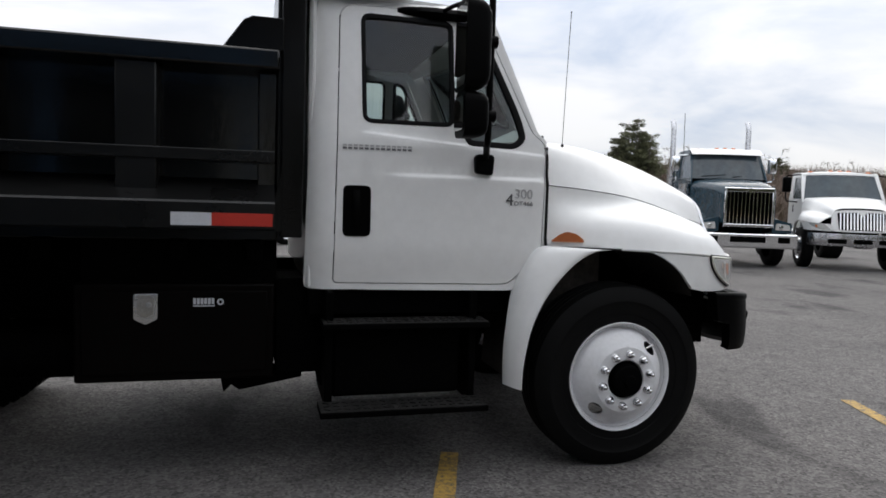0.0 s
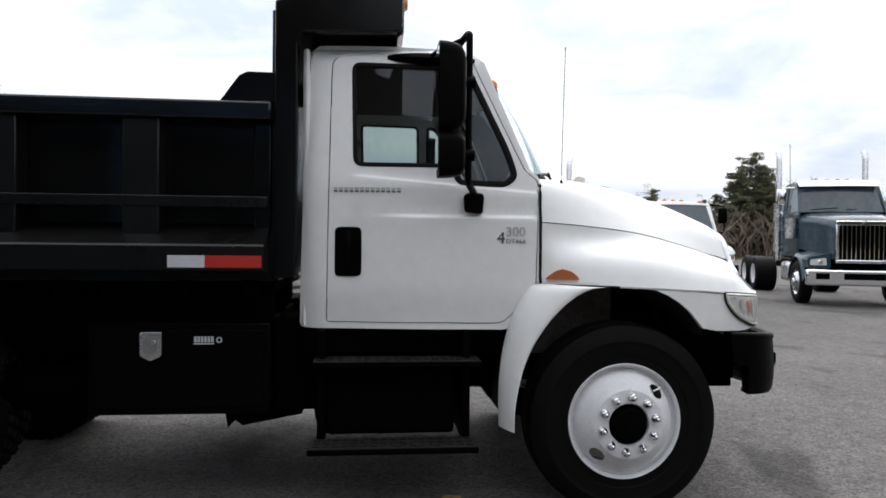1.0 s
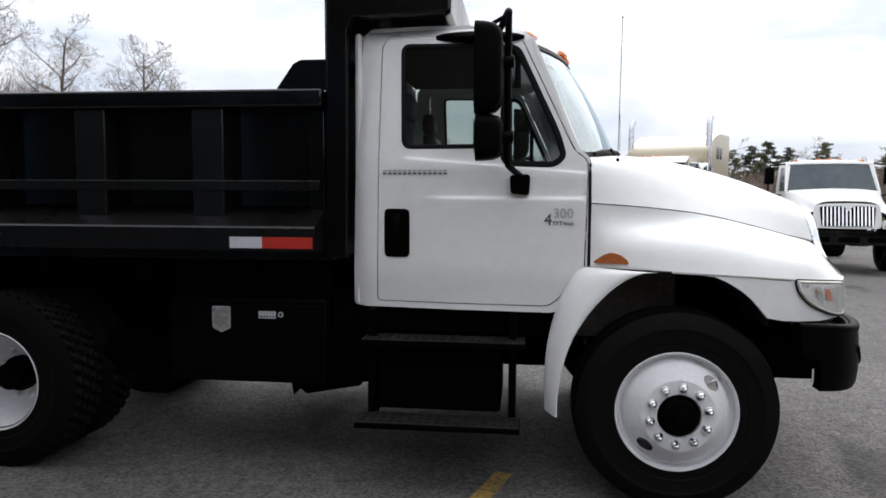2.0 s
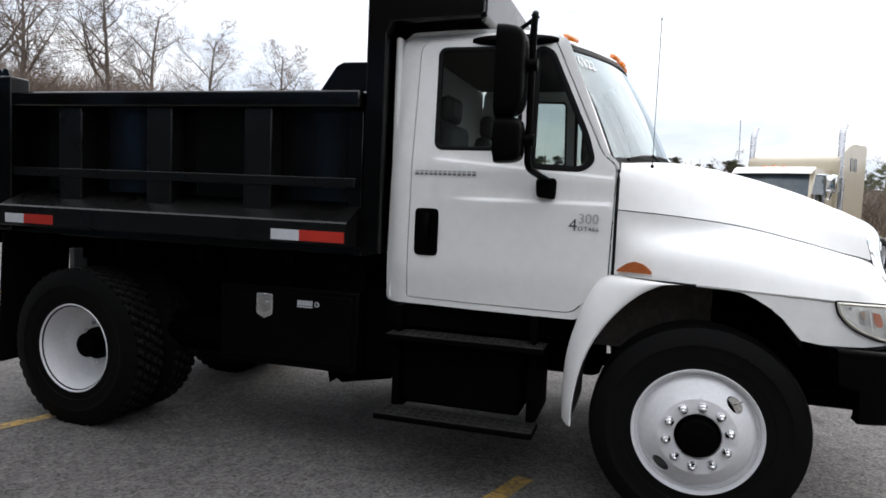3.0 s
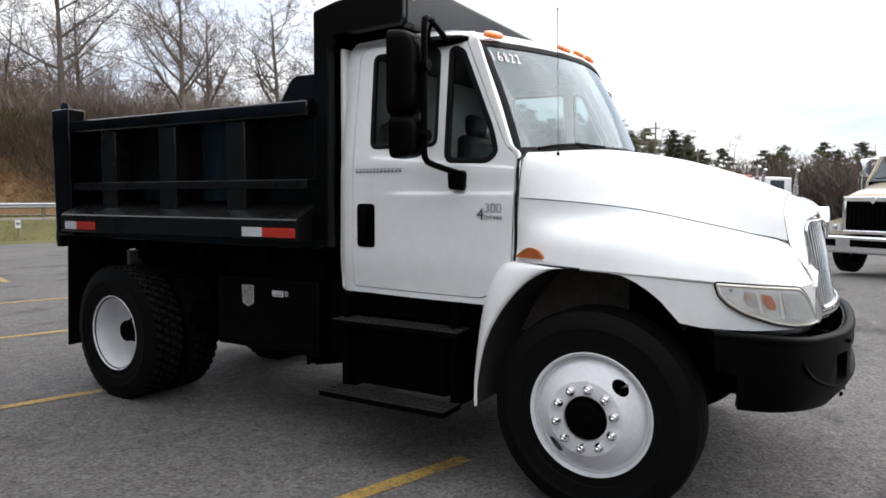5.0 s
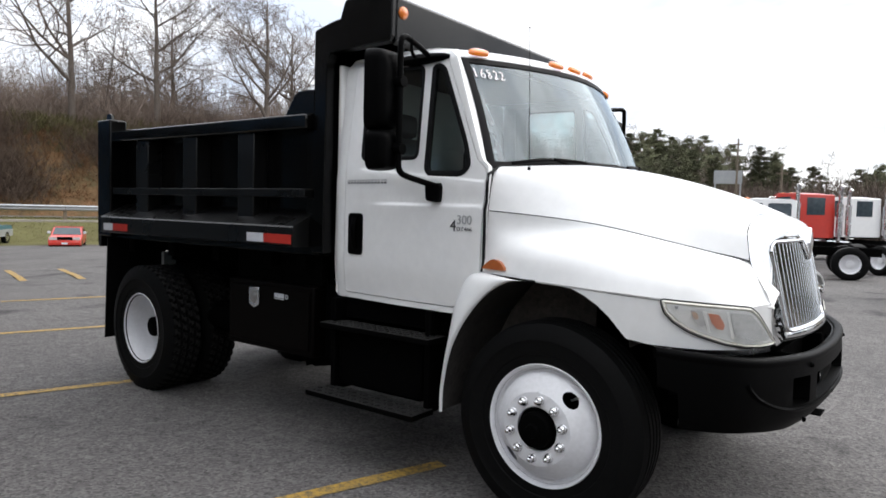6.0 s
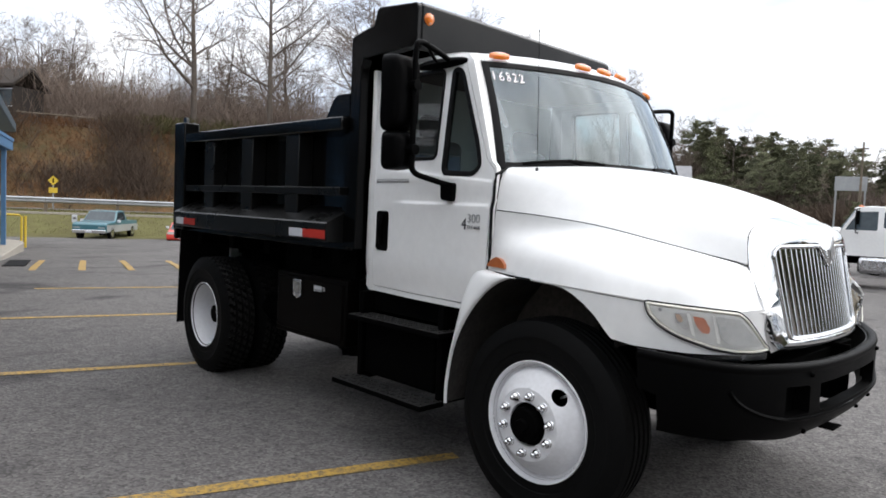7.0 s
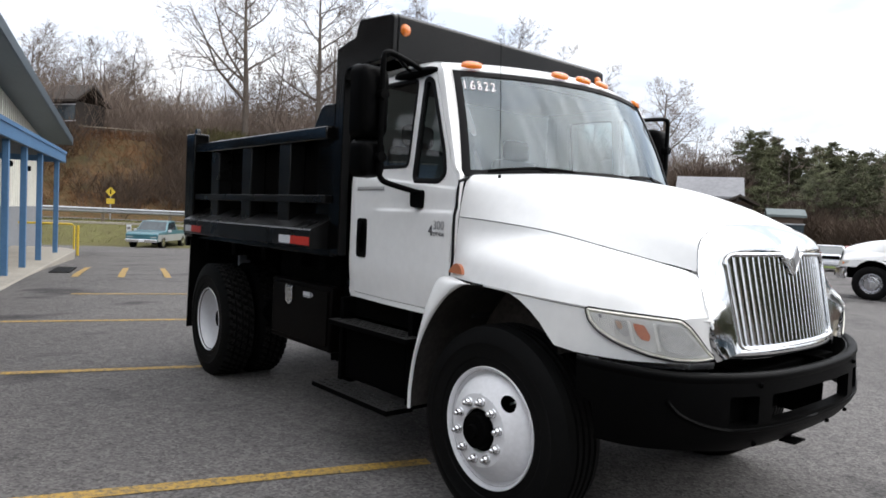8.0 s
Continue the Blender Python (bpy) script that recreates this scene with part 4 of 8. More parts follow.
# cheek between each lamp's slanting front edge and the shell
for s in (-1, 1):
    bm = bmesh.new()
    panel(bm, [(0.935, 1.138), (0.99, 1.146), (1.058, 1.150), (1.062, 1.10), (1.070, 1.05), (1.09, 1.0), (1.115, 0.965), (1.096, 0.968), (1.053, 1.000), (1.003, 1.052), (0.958, 1.104)], [], skirt_place(s, 0.006), 0.03)
    addmod(part("lamp_cheek", bm, M_white, surround, "white cheek beside the lamp", smooth=60), "SOLIDIFY", thickness=0.012)
# lower chrome bar
bm = bmesh.new()
grid(bm, [[(nose_x(y, 0.99) + dx - 0.012 * abs(y / 0.65) ** 4, y, z) for dx, z in ((-0.02, 1.004), (0.010, 1.0), (0.022, 0.990), (0.024, 0.968), (0.016, 0.950), (-0.01, 0.942), (-0.05, 0.94))] for y in np.linspace(-0.645, 0.645, 41)])
part("lower_bar", bm, M_chrome, surround, smooth=60)
bm = bmesh.new()
panel(bm, rounded([(-0.53, GB - 0.03), (0.53, GB - 0.03), (0.55, GT + 0.02), (-0.55, GT + 0.02)], 0.02, 2), [], lambda y, z: Vector((nose_x(y, z) - 0.055, y, z)), 0.08)
part("grille_screen", bm, M_matte, surround, "black screen behind the bars", smooth=60)
for k in range(24):
    y = -0.489 + 0.978 * k / 23
    zt = GT - (0.10 * (1 - abs(y) / 0.11) - 0.012 if abs(y) < 0.11 else 0.0)
    zb = GB - 0.006
    bm = bmesh.new()
    rows = []
    for z in np.linspace(zb, zt, 9):
        yy = y * (1 + 0.05 * (z - zb) / (GT - zb))
        xf = nose_x(yy, z)
        rows.append([(xf - 0.050, yy + o * 0.0165, z) if abs(o) == 1.0 else (xf - 0.026 * abs(o) ** 2.2, yy + o * 0.0165, z) for o in (-1.0, -0.97, -0.8, -0.55, -0.28, 0.0, 0.28, 0.55, 0.8, 0.97, 1.0)])
    grid(bm, rows)
    part("grille_bar", bm, M_chrome, surround, smooth=70)
# thin chrome lip round the grille, and the diamond emblem
bm = bmesh.new()
lip = [Vector((nose_x(*p) + 0.012, *p)) for p in dense(gopen, 0.03)]
tube(bm, lip + lip[:2], 0.010, n=8, caps=False)
part("grille_lip", bm, M_chrome, surround, smooth=60)
ex = nose_x(0, GT - 0.02) + 0.012
dia = [(0.0, GT - 0.095), (0.052, GT - 0.012), (0.0, GT + 0.072), (-0.052, GT - 0.012)]
bm = bmesh.new()
prism(bm, dia, "x", ex - 0.05, ex + 0.022)
em = addmod(part("emblem", bm, M_chrome, surround, "chrome diamond emblem", smooth=0), "BEVEL", width=0.006)
bm = bmesh.new()
prism(bm, [(y * 0.66, GT - 0.012 + (z - GT + 0.012) * 0.66) for y, z in dia], "x", ex + 0.02, ex + 0.026)
part("emblem_face", bm, M_badgelight, em, smooth=0)

# ---- bumper ----
BP = [(0.50, 1.160), (0.62, 1.152), (0.755, 1.105), (0.865, 1.005), (0.945, 0.85), (1.008, 0.67), (1.046, 0.48), (1.066, 0.25), (1.071, 0.0)]
BS = spline(BP + [(x, -y) for x, y in BP[-2::-1]], 121)
BL = np.concatenate([[0], np.cumsum(np.linalg.norm(np.diff(BS, axis=0), axis=1))])
BH = BL[-1] / 2


def bump_place(a, z):
    """a: arc length from the bumper's middle (towards the passenger side negative)."""
    x, y = np.interp(a + BH, BL, BS[:, 0]), -np.interp(a + BH, BL, BS[:, 1])
    # the face bulges a little between its edges
    bulge = 0.022 * (1 - ((z - 0.74) / 0.24) ** 2)
    n = Vector((x + 0.2, y * 0.9)).normalized()
    if z < 0.66:
        bulge -= 6.0 * (0.66 - z) ** 2
    return Vector((x + n.x * bulge, y + n.y * bulge, z))


def bump_bottom(a):
    return float(np.interp(abs(a), [0, 0.2, 0.35, 0.62, 0.99, 1.33], [0.548, 0.550, 0.553, 0.566, 0.612, 0.632]))


e = BH - 0.05
top = [(a, float(np.interp(abs(a), [0, 0.4, 0.66, 0.92, 1.2, 1.43], [0.897, 0.902, 0.910, 0.920, 0.945, 0.957]))) for a in np.linspace(-e, e, 41)]
eb = e - 0.10
bot = [(e - 0.005, 0.80), (e - 0.09, 0.78), (eb, 0.66)] + [(a, bump_bottom(a)) for a in np.linspace(eb, -eb, 41)] + [(-eb, 0.66), (-e + 0.09, 0.78), (-e + 0.005, 0.80)]
holes = [rounded([(c - 0.09, 0.69), (c + 0.09, 0.69), (c + 0.09, 0.815), (c - 0.09, 0.822)], 0.012, 2) for c in (-0.62, 0.62)]
holes.append(rounded([(-0.435, 0.688), (0.435, 0.688), (0.435, 0.812), (-0.435, 0.812)], 0.012, 2))
bm = bmesh.new()
panel(bm, top + bot, holes, bump_place, 0.06)
bumper = addmod(part("bumper", bm, M_plastic, truck, "black moulded front bumper", smooth=50), "SOLIDIFY", thickness=0.05, toward=(0.2, 0, 0.7))
# rolled top ledge
bm = bmesh.new()
rows = []
for a, z in top:
    p = bump_place(a, z)
    n = Vector((p.x + 0.2, p.y * 0.9, 0)).normalized()
    rows.append([p + n * o + Vector((0, 0, h)) for o, h in ((0.003, -0.035), (0.010, -0.016), (0.006, 0.0), (-0.008, 0.007), (-0.032, 0.006), (-0.042, -0.006), (-0.043, -0.05))])
grid(bm, rows)
part("bumper_rim", bm, M_plastic, bumper, smooth=60)
# raised rib that sweeps round each lamp pocket
for s in (-1, 1):
    bm = bmesh.new()
    pts = [bump_place(s * a, z) for a, z in spline([(1.02, 0.822), (0.99, 0.785), (0.94, 0.750), (0.84, 0.710), (0.705, 0.682), (0.53, 0.670), (0.25, 0.664), (0.0, 0.663)], 24)]
    tube(bm, pts, 0.010, n=6)
    part("bumper_rib", bm, M_plastic, bumper, smooth=60)
for a, z in ((-0.524, 0.86), (0.524, 0.86), (-0.524, 0.598), (0.25, 0.585), (0.524, 0.598)):
    bm = bmesh.new()
    c = bump_place(a, z)
    lathe(bm, [(0.0, 0.012), (0.008, 0.010), (0.011, 0.003), (0.012, -0.004)], (c.x + 0.004, c.y, c.z), n=10, axis="x")
    part("bolt", bm, M_matte, bumper)
for c in (-0.62, 0.62):
    bm = bmesh.new()
    panel(bm, rounded([(c - 0.10, 0.68), (c + 0.10, 0.68), (c + 0.10, 0.83), (c - 0.10, 0.83)], 0.02, 2), [], lambda a, z: bump_place(a, z) + Vector((-0.07, 0, 0)), 0.06)
    rim = dense(rounded([(c - 0.092, 0.688), (c + 0.092, 0.688), (c + 0.092, 0.817), (c - 0.092, 0.824)], 0.012, 2), 0.04)
    grid(bm, [[bump_place(*p) + Vector((o, 0, 0)) for p in rim] for o in (-0.004, -0.04, -0.072)], closed=True)
    part("lamp_pocket", bm, M_matte, bumper)
boxes("bumper_beam", [(0.80, 0.88, -0.75, 0.75, 0.71, 0.86), (0.66, 0.975, 0.36, 0.385, 0.565, 0.88), (0.66, 0.975, -0.425, -0.40, 0.565, 0.88)], M_matte, bumper)
boxes("plate_bracket", [(0.985, 1.06, -0.15, -0.02, 0.530, 0.539), (0.985, 1.0, -0.13, -0.11, 0.538, 0.575), (0.985, 1.0, -0.06, -0.04, 0.538, 0.575)], M_matte, bumper)
bm = bmesh.new()
tube(bm, [(0.88, -0.36, 0.765), (0.95, -0.37, 0.785), (0.99, -0.33, 0.785), (0.97, -0.28, 0.765), (0.88, -0.28, 0.755)], 0.014, n=8, smooth=16)
part("tow_hook", bm, M_alu, bumper, "bare metal tow hook")
# grey filler under the headlamp
for s in (-1, 1):
    bm = bmesh.new()
    a0, a1 = s_of_x(0.55), PLAN_L[-1]
    panel(bm, [(a0, 0.945), (a1, 0.945), (a1, 0.915), (a0 + 0.1, 0.92)], [], skirt_place(s, -0.03), 0.05)
    part("filler_strip", bm, M_alu, bumper, "grey strip under the fender", smooth=60)


M_badgedark = mat("badge_dark", (0.10, 0.10, 0.105), (0.06, 0.06, 0.065), rough=0.35, metal=0.3, big=30, fine=200)
# ---- cab ----
def side_y(x, z):
    """Half width of the cab at a place on its side."""
    y = 0.935 + 0.065 * (x + 1.6) / 1.15
    y += 0.015 * smooth01((1.565 - z) / 0.022) * smooth01((x + 1.35) / 0.25) - 0.022 * smooth01((1.2 - z) / 0.25)
    y += 0.011 * smooth01((1.775 - 0.085 * (x + 1.42) - z) / 0.018) * smooth01((x + 1.45) / 0.10)
    y -= 0.115 * max(0.0, z - 1.72)
    y -= 0.05 * smooth01((-1.62 - x) / 0.08)
    if z > 2.38:
        t = min(1.0, (z - 2.38) / 0.095)
        y -= 0.115 * (1 - math.sqrt(max(0.0, 1 - t * t)))
    return y


def side(s, lift=0.0):
    return lambda x, z: Vector((x, s * (side_y(x, z) + lift) + (2 * mid(x) if s > 0 else 0), z))


def ws(t, h):
    """The windscreen: t from -1 to 1 across, h from 0 at its foot to 1 at its head."""
    low = Vector((-0.167 - 0.268 * abs(t) ** 1.85 + 0.052 * t, 0.041 + 0.982 * t, 1.80 - 0.044 * t * t))
    top = Vector((-0.500 - 0.236 * abs(t) ** 1.85 + 0.068 * t, 0.088 + 0.865 * t, 2.418 - 0.008 * t * t))
    p = low.lerp(top, h)
    return p + Vector((0.012, 0, 0.02)) * math.sin(math.pi * h)


DOOR = rounded([(-1.557, 0.992), (-0.632, 0.992), (-0.462, 1.165), (-0.449, 1.745), (-0.52, 1.80), (-0.795, 2.385), (-0.84, 2.41), (-1.50, 2.41), (-1.54, 2.37)], [0.02, 0.04, 0.03, 0.03, 0.03, 0.04, 0.04, 0.05, 0.05], 3)
WIN = rounded([(-1.422, 1.815), (-0.948, 1.815), (-0.958, 2.362), (-1.435, 2.372)], 0.05, 5)
VENT = rounded([(-0.892, 1.755), (-0.865, 1.722), (-0.615, 1.713), (-0.556, 1.765), (-0.592, 1.89), (-0.80, 2.335), (-0.86, 2.362), (-0.898, 2.345)], [0.03, 0.05, 0.07, 0.05, 0.1, 0.05, 0.04, 0.03], 4)


def cab_side(s, parent):
    bm = bmesh.new()
    outline = rounded([(-1.705, 0.955), (-0.60, 0.955), (-0.44, 1.16), (-0.438, 1.765), (-0.485, 1.80), (-0.728, 2.385), (-0.80, 2.44), (-1.0, 2.474), (-1.60, 2.47), (-1.655, 2.42), (-1.69, 1.7)], [0.03, 0.03, 0.02, 0.02, 0.02, 0.02, 0.02, 0.05, 0.08, 0.04, 0.2], 3)
    panel(bm, outline, [shrink(DOOR, -0.006)], side(s), 0.06)
    addmod(part("cab_side", bm, M_white, parent, "white cab side pillar", smooth=50), "SOLIDIFY", thickness=0.03 * s, offset=1.0)


def door(s):
    bm = bmesh.new()
    crease = [(x, 1.565 - d) for x in np.arange(-1.54, -0.45, 0.022) for d in (-0.002, 0.0045, 0.011, 0.0175, 0.024)]
    crease += [(x, 1.775 - 0.085 * (x + 1.42) - d) for x in np.arange(-1.46, -0.46, 0.022) for d in (-0.002, 0.0045, 0.009, 0.0135, 0.020)]
    panel(bm, DOOR, [WIN, VENT], side(s, 0.002), 0.04, crease)
    d = addmod(part("door", bm, M_white, truck, "white cab door with black window seals", smooth=50), "SOLIDIFY", thickness=0.035 * s, offset=1.0)
    for o, nm, w in ((WIN, "window_seal", 0.019), (VENT, "vent_window_seal", 0.027)):
        bm = bmesh.new()
        inn, out = shrink(o, w), shrink(o, -0.004)
        rows = [[side(s, -0.02)(*p) for p in inn], [side(s, 0.004)(*p) for p in inn], [side(s, 0.008)(*p) for p in shrink(o, w * 0.5)], [side(s, 0.004)(*p) for p in out]]
        grid(bm, rows, closed=True)
        part(nm, bm, M_gasket, d, "black rubber window seal", smooth=60)
        bm = bmesh.new()
        panel(bm, shrink(o, w * 0.6), [], side(s, -0.010), 0.08)
        g = part("window_glass", bm, M_glassdoor, d, "tinted door window glass", smooth=60)
        g.visible_shadow = False
    # handle in its black recess
    bm = bmesh.new()
    pocket = rounded([(-1.518, 1.232), (-1.378, 1.232), (-1.378, 1.492), (-1.518, 1.492)], 0.03, 4)
    panel(bm, pocket, [], side(s, 0.006), 0.06)
    h = addmod(part("handle_plate", bm, M_plastic, d, "black recessed handle plate", smooth=50), "SOLIDIFY", thickness=0.02 * s, offset=1.0)
    bm = bmesh.new()
    rows = []
    for z in np.linspace(1.27, 1.47, 11):
        k = math.sin(math.pi * (z - 1.26) / 0.22)
        c = side(s, 0.008 + 0.022 * k)(-1.452, z)
        rows.append([c + Vector((a, s * b, 0)) for a, b in ((-0.017, -0.012), (-0.019, 0.002), (0.0, 0.010), (0.019, 0.002), (0.017, -0.012))])
    grid(bm, rows)
    part("door_handle", bm, M_plastic, d, "black pull handle", smooth=60)
    bm = bmesh.new()
    c = side(s, 0.008)(-1.452, 1.282)
    lathe(bm, [(0.0, 0.006 * s), (0.010, 0.006 * s), (0.0125, 0.002 * s), (0.0125, -0.01 * s)], c, n=14)
    part("lock", bm, M_alu, d, "round metal door lock", smooth=40)
    if s < 0:
        # maker's lettering: two thin rows of plain bars
        for j, (z0, h, m) in enumerate(((1.690, 0.009, M_badgelight), (1.674, 0.011, M_badge))):
            for k in range(13):
                x0 = -1.525 + k * 0.0275
                bm = bmesh.new()
                bm.faces.new([bm.verts.new(side(s, 0.0065)(x0 + a, z0 + b)) for a, b in ((0, 0), (0.020, 0), (0.020, h), (0, h))])
                part("badge_bar", bm, m, d, smooth=0)
        for body, size, x0, z0, mt, lb in (("4", 0.088, -0.668, 1.413, M_badgedark, "raised grey model number"), ("300", 0.070, -0.622, 1.452, M_badgelight, "raised silver model number"), ("DT466", 0.030, -0.622, 1.415, M_badge, "small grey engine badge")):
            bm = text_mesh(body, size, Matrix.Diagonal((1.0 if size > 0.05 else 1.25, 1.0, 1, 1)), 0.0015)
            for v in bm.verts:
                v.co = side(s, 0.005 + v.co.z)(x0 + v.co.x, z0 + v.co.y)
            part("model_number", bm, mt, d, lb, smooth=0)
    # grab handle and air deflector over the door
    bm = bmesh.new()
    rows = []
    for t in np.linspace(0, 1, 13):
        x = -1.25 + 0.47 * t
        k = math.sin(math.pi * t) ** 0.6
        c = side(s, 0.004)(x, 2.405 - 0.012 * t)
        rows.append([c + Vector((0, s * o * k, h * (0.3 + 0.7 * k))) for o, h in ((-0.01, -0.034), (0.03, -0.03), (0.055, -0.005), (0.045, 0.02), (0.0, 0.034))])
    grid(bm, rows)
    part("mirror_base", bm, M_plastic, d, "black moulded mirror mount above the door", smooth=60)
    return d


cab = None
bm = bmesh.new()
# roof with its brow, down to the windscreen's head
rows = []
for t in np.linspace(-1, 1, 33):
    head = ws(t, 1.0)
    yb = 0.10 + 0.90 * t
    row = []
    for k in np.linspace(0, 1, 20):
        xr = -1.66 + (head.x + 1.66) * k
        y = yb + (head.y - yb) * smooth01((k - 0.8) / 0.2)
        z = 2.472 + 0.030 * (1 - t * t) + 0.012 * math.sin(math.pi * k)
        z -= 0.035 * smooth01((0.06 - k) / 0.06)
        z = z + (head.z + 0.012 - z) * smooth01((k - 0.86) / 0.14) ** 1.2
        row.append(Vector((xr, y, z)))
    row.append(head + Vector((0.004, 0, -0.012)))
    rows.append(row)
grid(bm, rows)
cab = addmod(part("cab_roof", bm, M_white, truck, "white cab roof", smooth=50), "SOLIDIFY", thickness=0.02)
cab_side(-1, cab)
cab_side(1, cab)
for s in (-1, 1):
    bm = bmesh.new()
    rows = []
    for h in np.linspace(0, 1, 12):
        a = side(s, 0.001)(-0.487 - 0.243 * h, 1.79 + 0.60 * h)
        w = ws(s * 1.0, h) + Vector((0.004, 0, 0.002))
        rows.append([a + Vector((-0.02, 0, 0)), a, a.lerp(w, 0.5) + Vector((0.012, s * 0.012, 0.004)), w, w + Vector((-0.03, -s * 0.03, -0.02))])
    grid(bm, rows)
    part("windscreen_pillar", bm, M_white, cab, "white windscreen pillar", smooth=50)
    bm = bmesh.new()
    grid(bm, [[ws(s * 1.0, 1.0) + Vector((0.004, 0, 0)), side(s)(-0.73, 2.388), side(s)(-0.80, 2.43)], [ws(s * 0.96, 1.0) + Vector((-0.03, 0, 0.03)), Vector((-0.80, s * 0.80 + 0.17 * (s > 0), 2.455)), Vector((-0.95, s * 0.80 + 0.19 * (s > 0), 2.470))]])
    part("roof_corner", bm, M_white, cab, smooth=60)
boxes("cab_back", [(-1.695, -1.66, -0.88, 1.10, 0.96, 2.44)], M_white, cab, bevel=0.03)
boxes("cab_floor", [(-1.64, -0.45, -0.84, 0.92, 0.955, 1.0)], M_interior, cab)
door(-1)
door(1)
for y in (-0.70, -0.12, 0.085, 0.285, 0.86):
    bm = bmesh.new()
    t = (y - 0.075) / 0.875
    c = ws(t, 1.0) + Vector((-0.012 + 0.015 * abs(t), 0.01, 0.046 - 0.028 * (t > 0.8)))
    along = (ws(t + 0.02, 1.0) - ws(t - 0.02, 1.0)).normalized()
    ahead = Vector((along.y, -along.x, -0.55)).normalized()
    rows = []
    for a in np.linspace(0, 2 * math.pi, 21):
        rows.append([c + along * (0.066 * math.cos(a) * q) + ahead * (0.034 * math.sin(a) * q) + Vector((0.3 * h, 0, h)) for q, h in ((1.0, -0.014), (1.0, 0.002), (0.88, 0.010), (0.55, 0.015), (0.01, 0.016))])
    grid(bm, rows)
    part("roof_marker_lamp", bm, M_amber, cab, "amber roof marker lamp", smooth=60)
# windscreen with its black border
bm = bmesh.new()
TS, HS = np.linspace(-1, 1, 41), np.linspace(0, 1, 9)
grid(bm, [[ws(t * 0.985, 0.01 + h * 0.97) for t in TS] for h in HS])
wsg = part("windscreen", bm, M_glasswind, truck, "wide curved windscreen with a black border", smooth=60)
wsg.visible_shadow = False
edge = [(-1 + 2 * k / 40, 0.0) for k in range(41)] + [(1.0, k / 12) for k in range(1, 13)] + [(1 - 2 * k / 40, 1.0) for k in range(1, 41)] + [(-1.0, 1 - k / 12) for k in range(1, 12)]
inner = [(max(-0.957, min(0.958, t)), max(0.045, min(0.95, h))) for t, h in edge]
bm = bmesh.new()
out = Vector((0.008, 0, 0.004))
grid(bm, [[ws(t * 1.01, h) + Vector((-0.01, 0, 0)) for t, h in edge], [ws(t, h) + out for t, h in edge], [ws(t, h) + out * 0.8 for t, h in inner], [ws(t, h) - out for t, h in inner]], closed=True)
part("windscreen_seal", bm, M_gasket, wsg, "black rubber windscreen border", smooth=60)
# stock number chalked on the glass by hand
def stroke_number():
    digits = {"1": [[(0.3, 1.0), (0.32, 0.0)]], "6": [[(0.75, 1.0), (0.3, 0.7), (0.1, 0.3), (0.3, 0.0), (0.7, 0.1), (0.75, 0.4), (0.4, 0.5), (0.15, 0.3)]],
              "8": [[(0.75, 0.9), (0.4, 1.0), (0.2, 0.75), (0.6, 0.5), (0.75, 0.2), (0.4, 0.0), (0.15, 0.2), (0.5, 0.5), (0.75, 0.8)]],
              "2": [[(0.15, 0.8), (0.4, 1.0), (0.7, 0.8), (0.5, 0.4), (0.1, 0.0), (0.4, 0.05), (0.9, 0.12)]]}
    bm = bmesh.new()
    for k, d in enumerate("16822"):
        for line in digits[d]:
            pts = spline([(-0.952 + 0.043 * k + 0.036 * a, 0.800 + 0.093 * b - 0.004 * k, 0.0) for a, b in line], 18)
            rows = []
            for i in range(len(pts)):
                a, b = pts[max(i - 1, 0)], pts[min(i + 1, len(pts) - 1)]
                dx, dy = (b - a)[0] * 0.9, (b - a)[1] * 0.66
                L = math.hypot(dx, dy) + 1e-9
                w = 0.0033 * (1 + 0.25 * noise.noise((i * 0.6, k * 3.1, 0)))
                rows.append([(pts[i][0] + q * -dy / L * w / 0.9, pts[i][1] + q * dx / L * w / 0.66, 0.0) for q in (-1, 1)])
            grid(bm, rows)
    return bm


def on_glass(bm):
    for v in bm.verts:
        t, h = v.co.x, v.co.y
        v.co = ws(t, h) + Vector((0.006 + 0.3 * v.co.z, 0, 0.003))
    return bm
part("chalked_number", on_glass(stroke_number()), M_chalk, wsg, "white hand-written stock number", smooth=0)
# cowl strip and wipers
bm = bmesh.new()
grid(bm, [[ws(t, 0.0) + Vector((-0.01, 0, -0.005)), ws(t, 0.0) + Vector((0.06, 0, -0.02)), ws(t, 0.0) + Vector((0.12, 0, -0.04))] for t in np.linspace(-0.91, 0.95, 25)])
part("cowl", bm, M_gasket, cab, "black cowl strip below the windscreen", smooth=60)
for t0, t1 in ((-0.88, -0.36), (0.12, 0.64)):
    bm = bmesh.new()
    tube(bm, [ws(t0 + (t1 - t0) * k, 0.014 + 0.022 * math.sin(math.pi * k)) + Vector((0.028, 0, 0.016)) for k in np.linspace(0, 1, 12)], 0.010, n=6)
    tube(bm, [ws(t1, -0.05) + Vector((0.03, 0, 0)), ws((t0 + t1) / 2, 0.038) + Vector((0.040, 0, 0.020))], 0.009, n=6)
    part("wiper", bm, M_plastic, wsg, "black wiper", smooth=60)
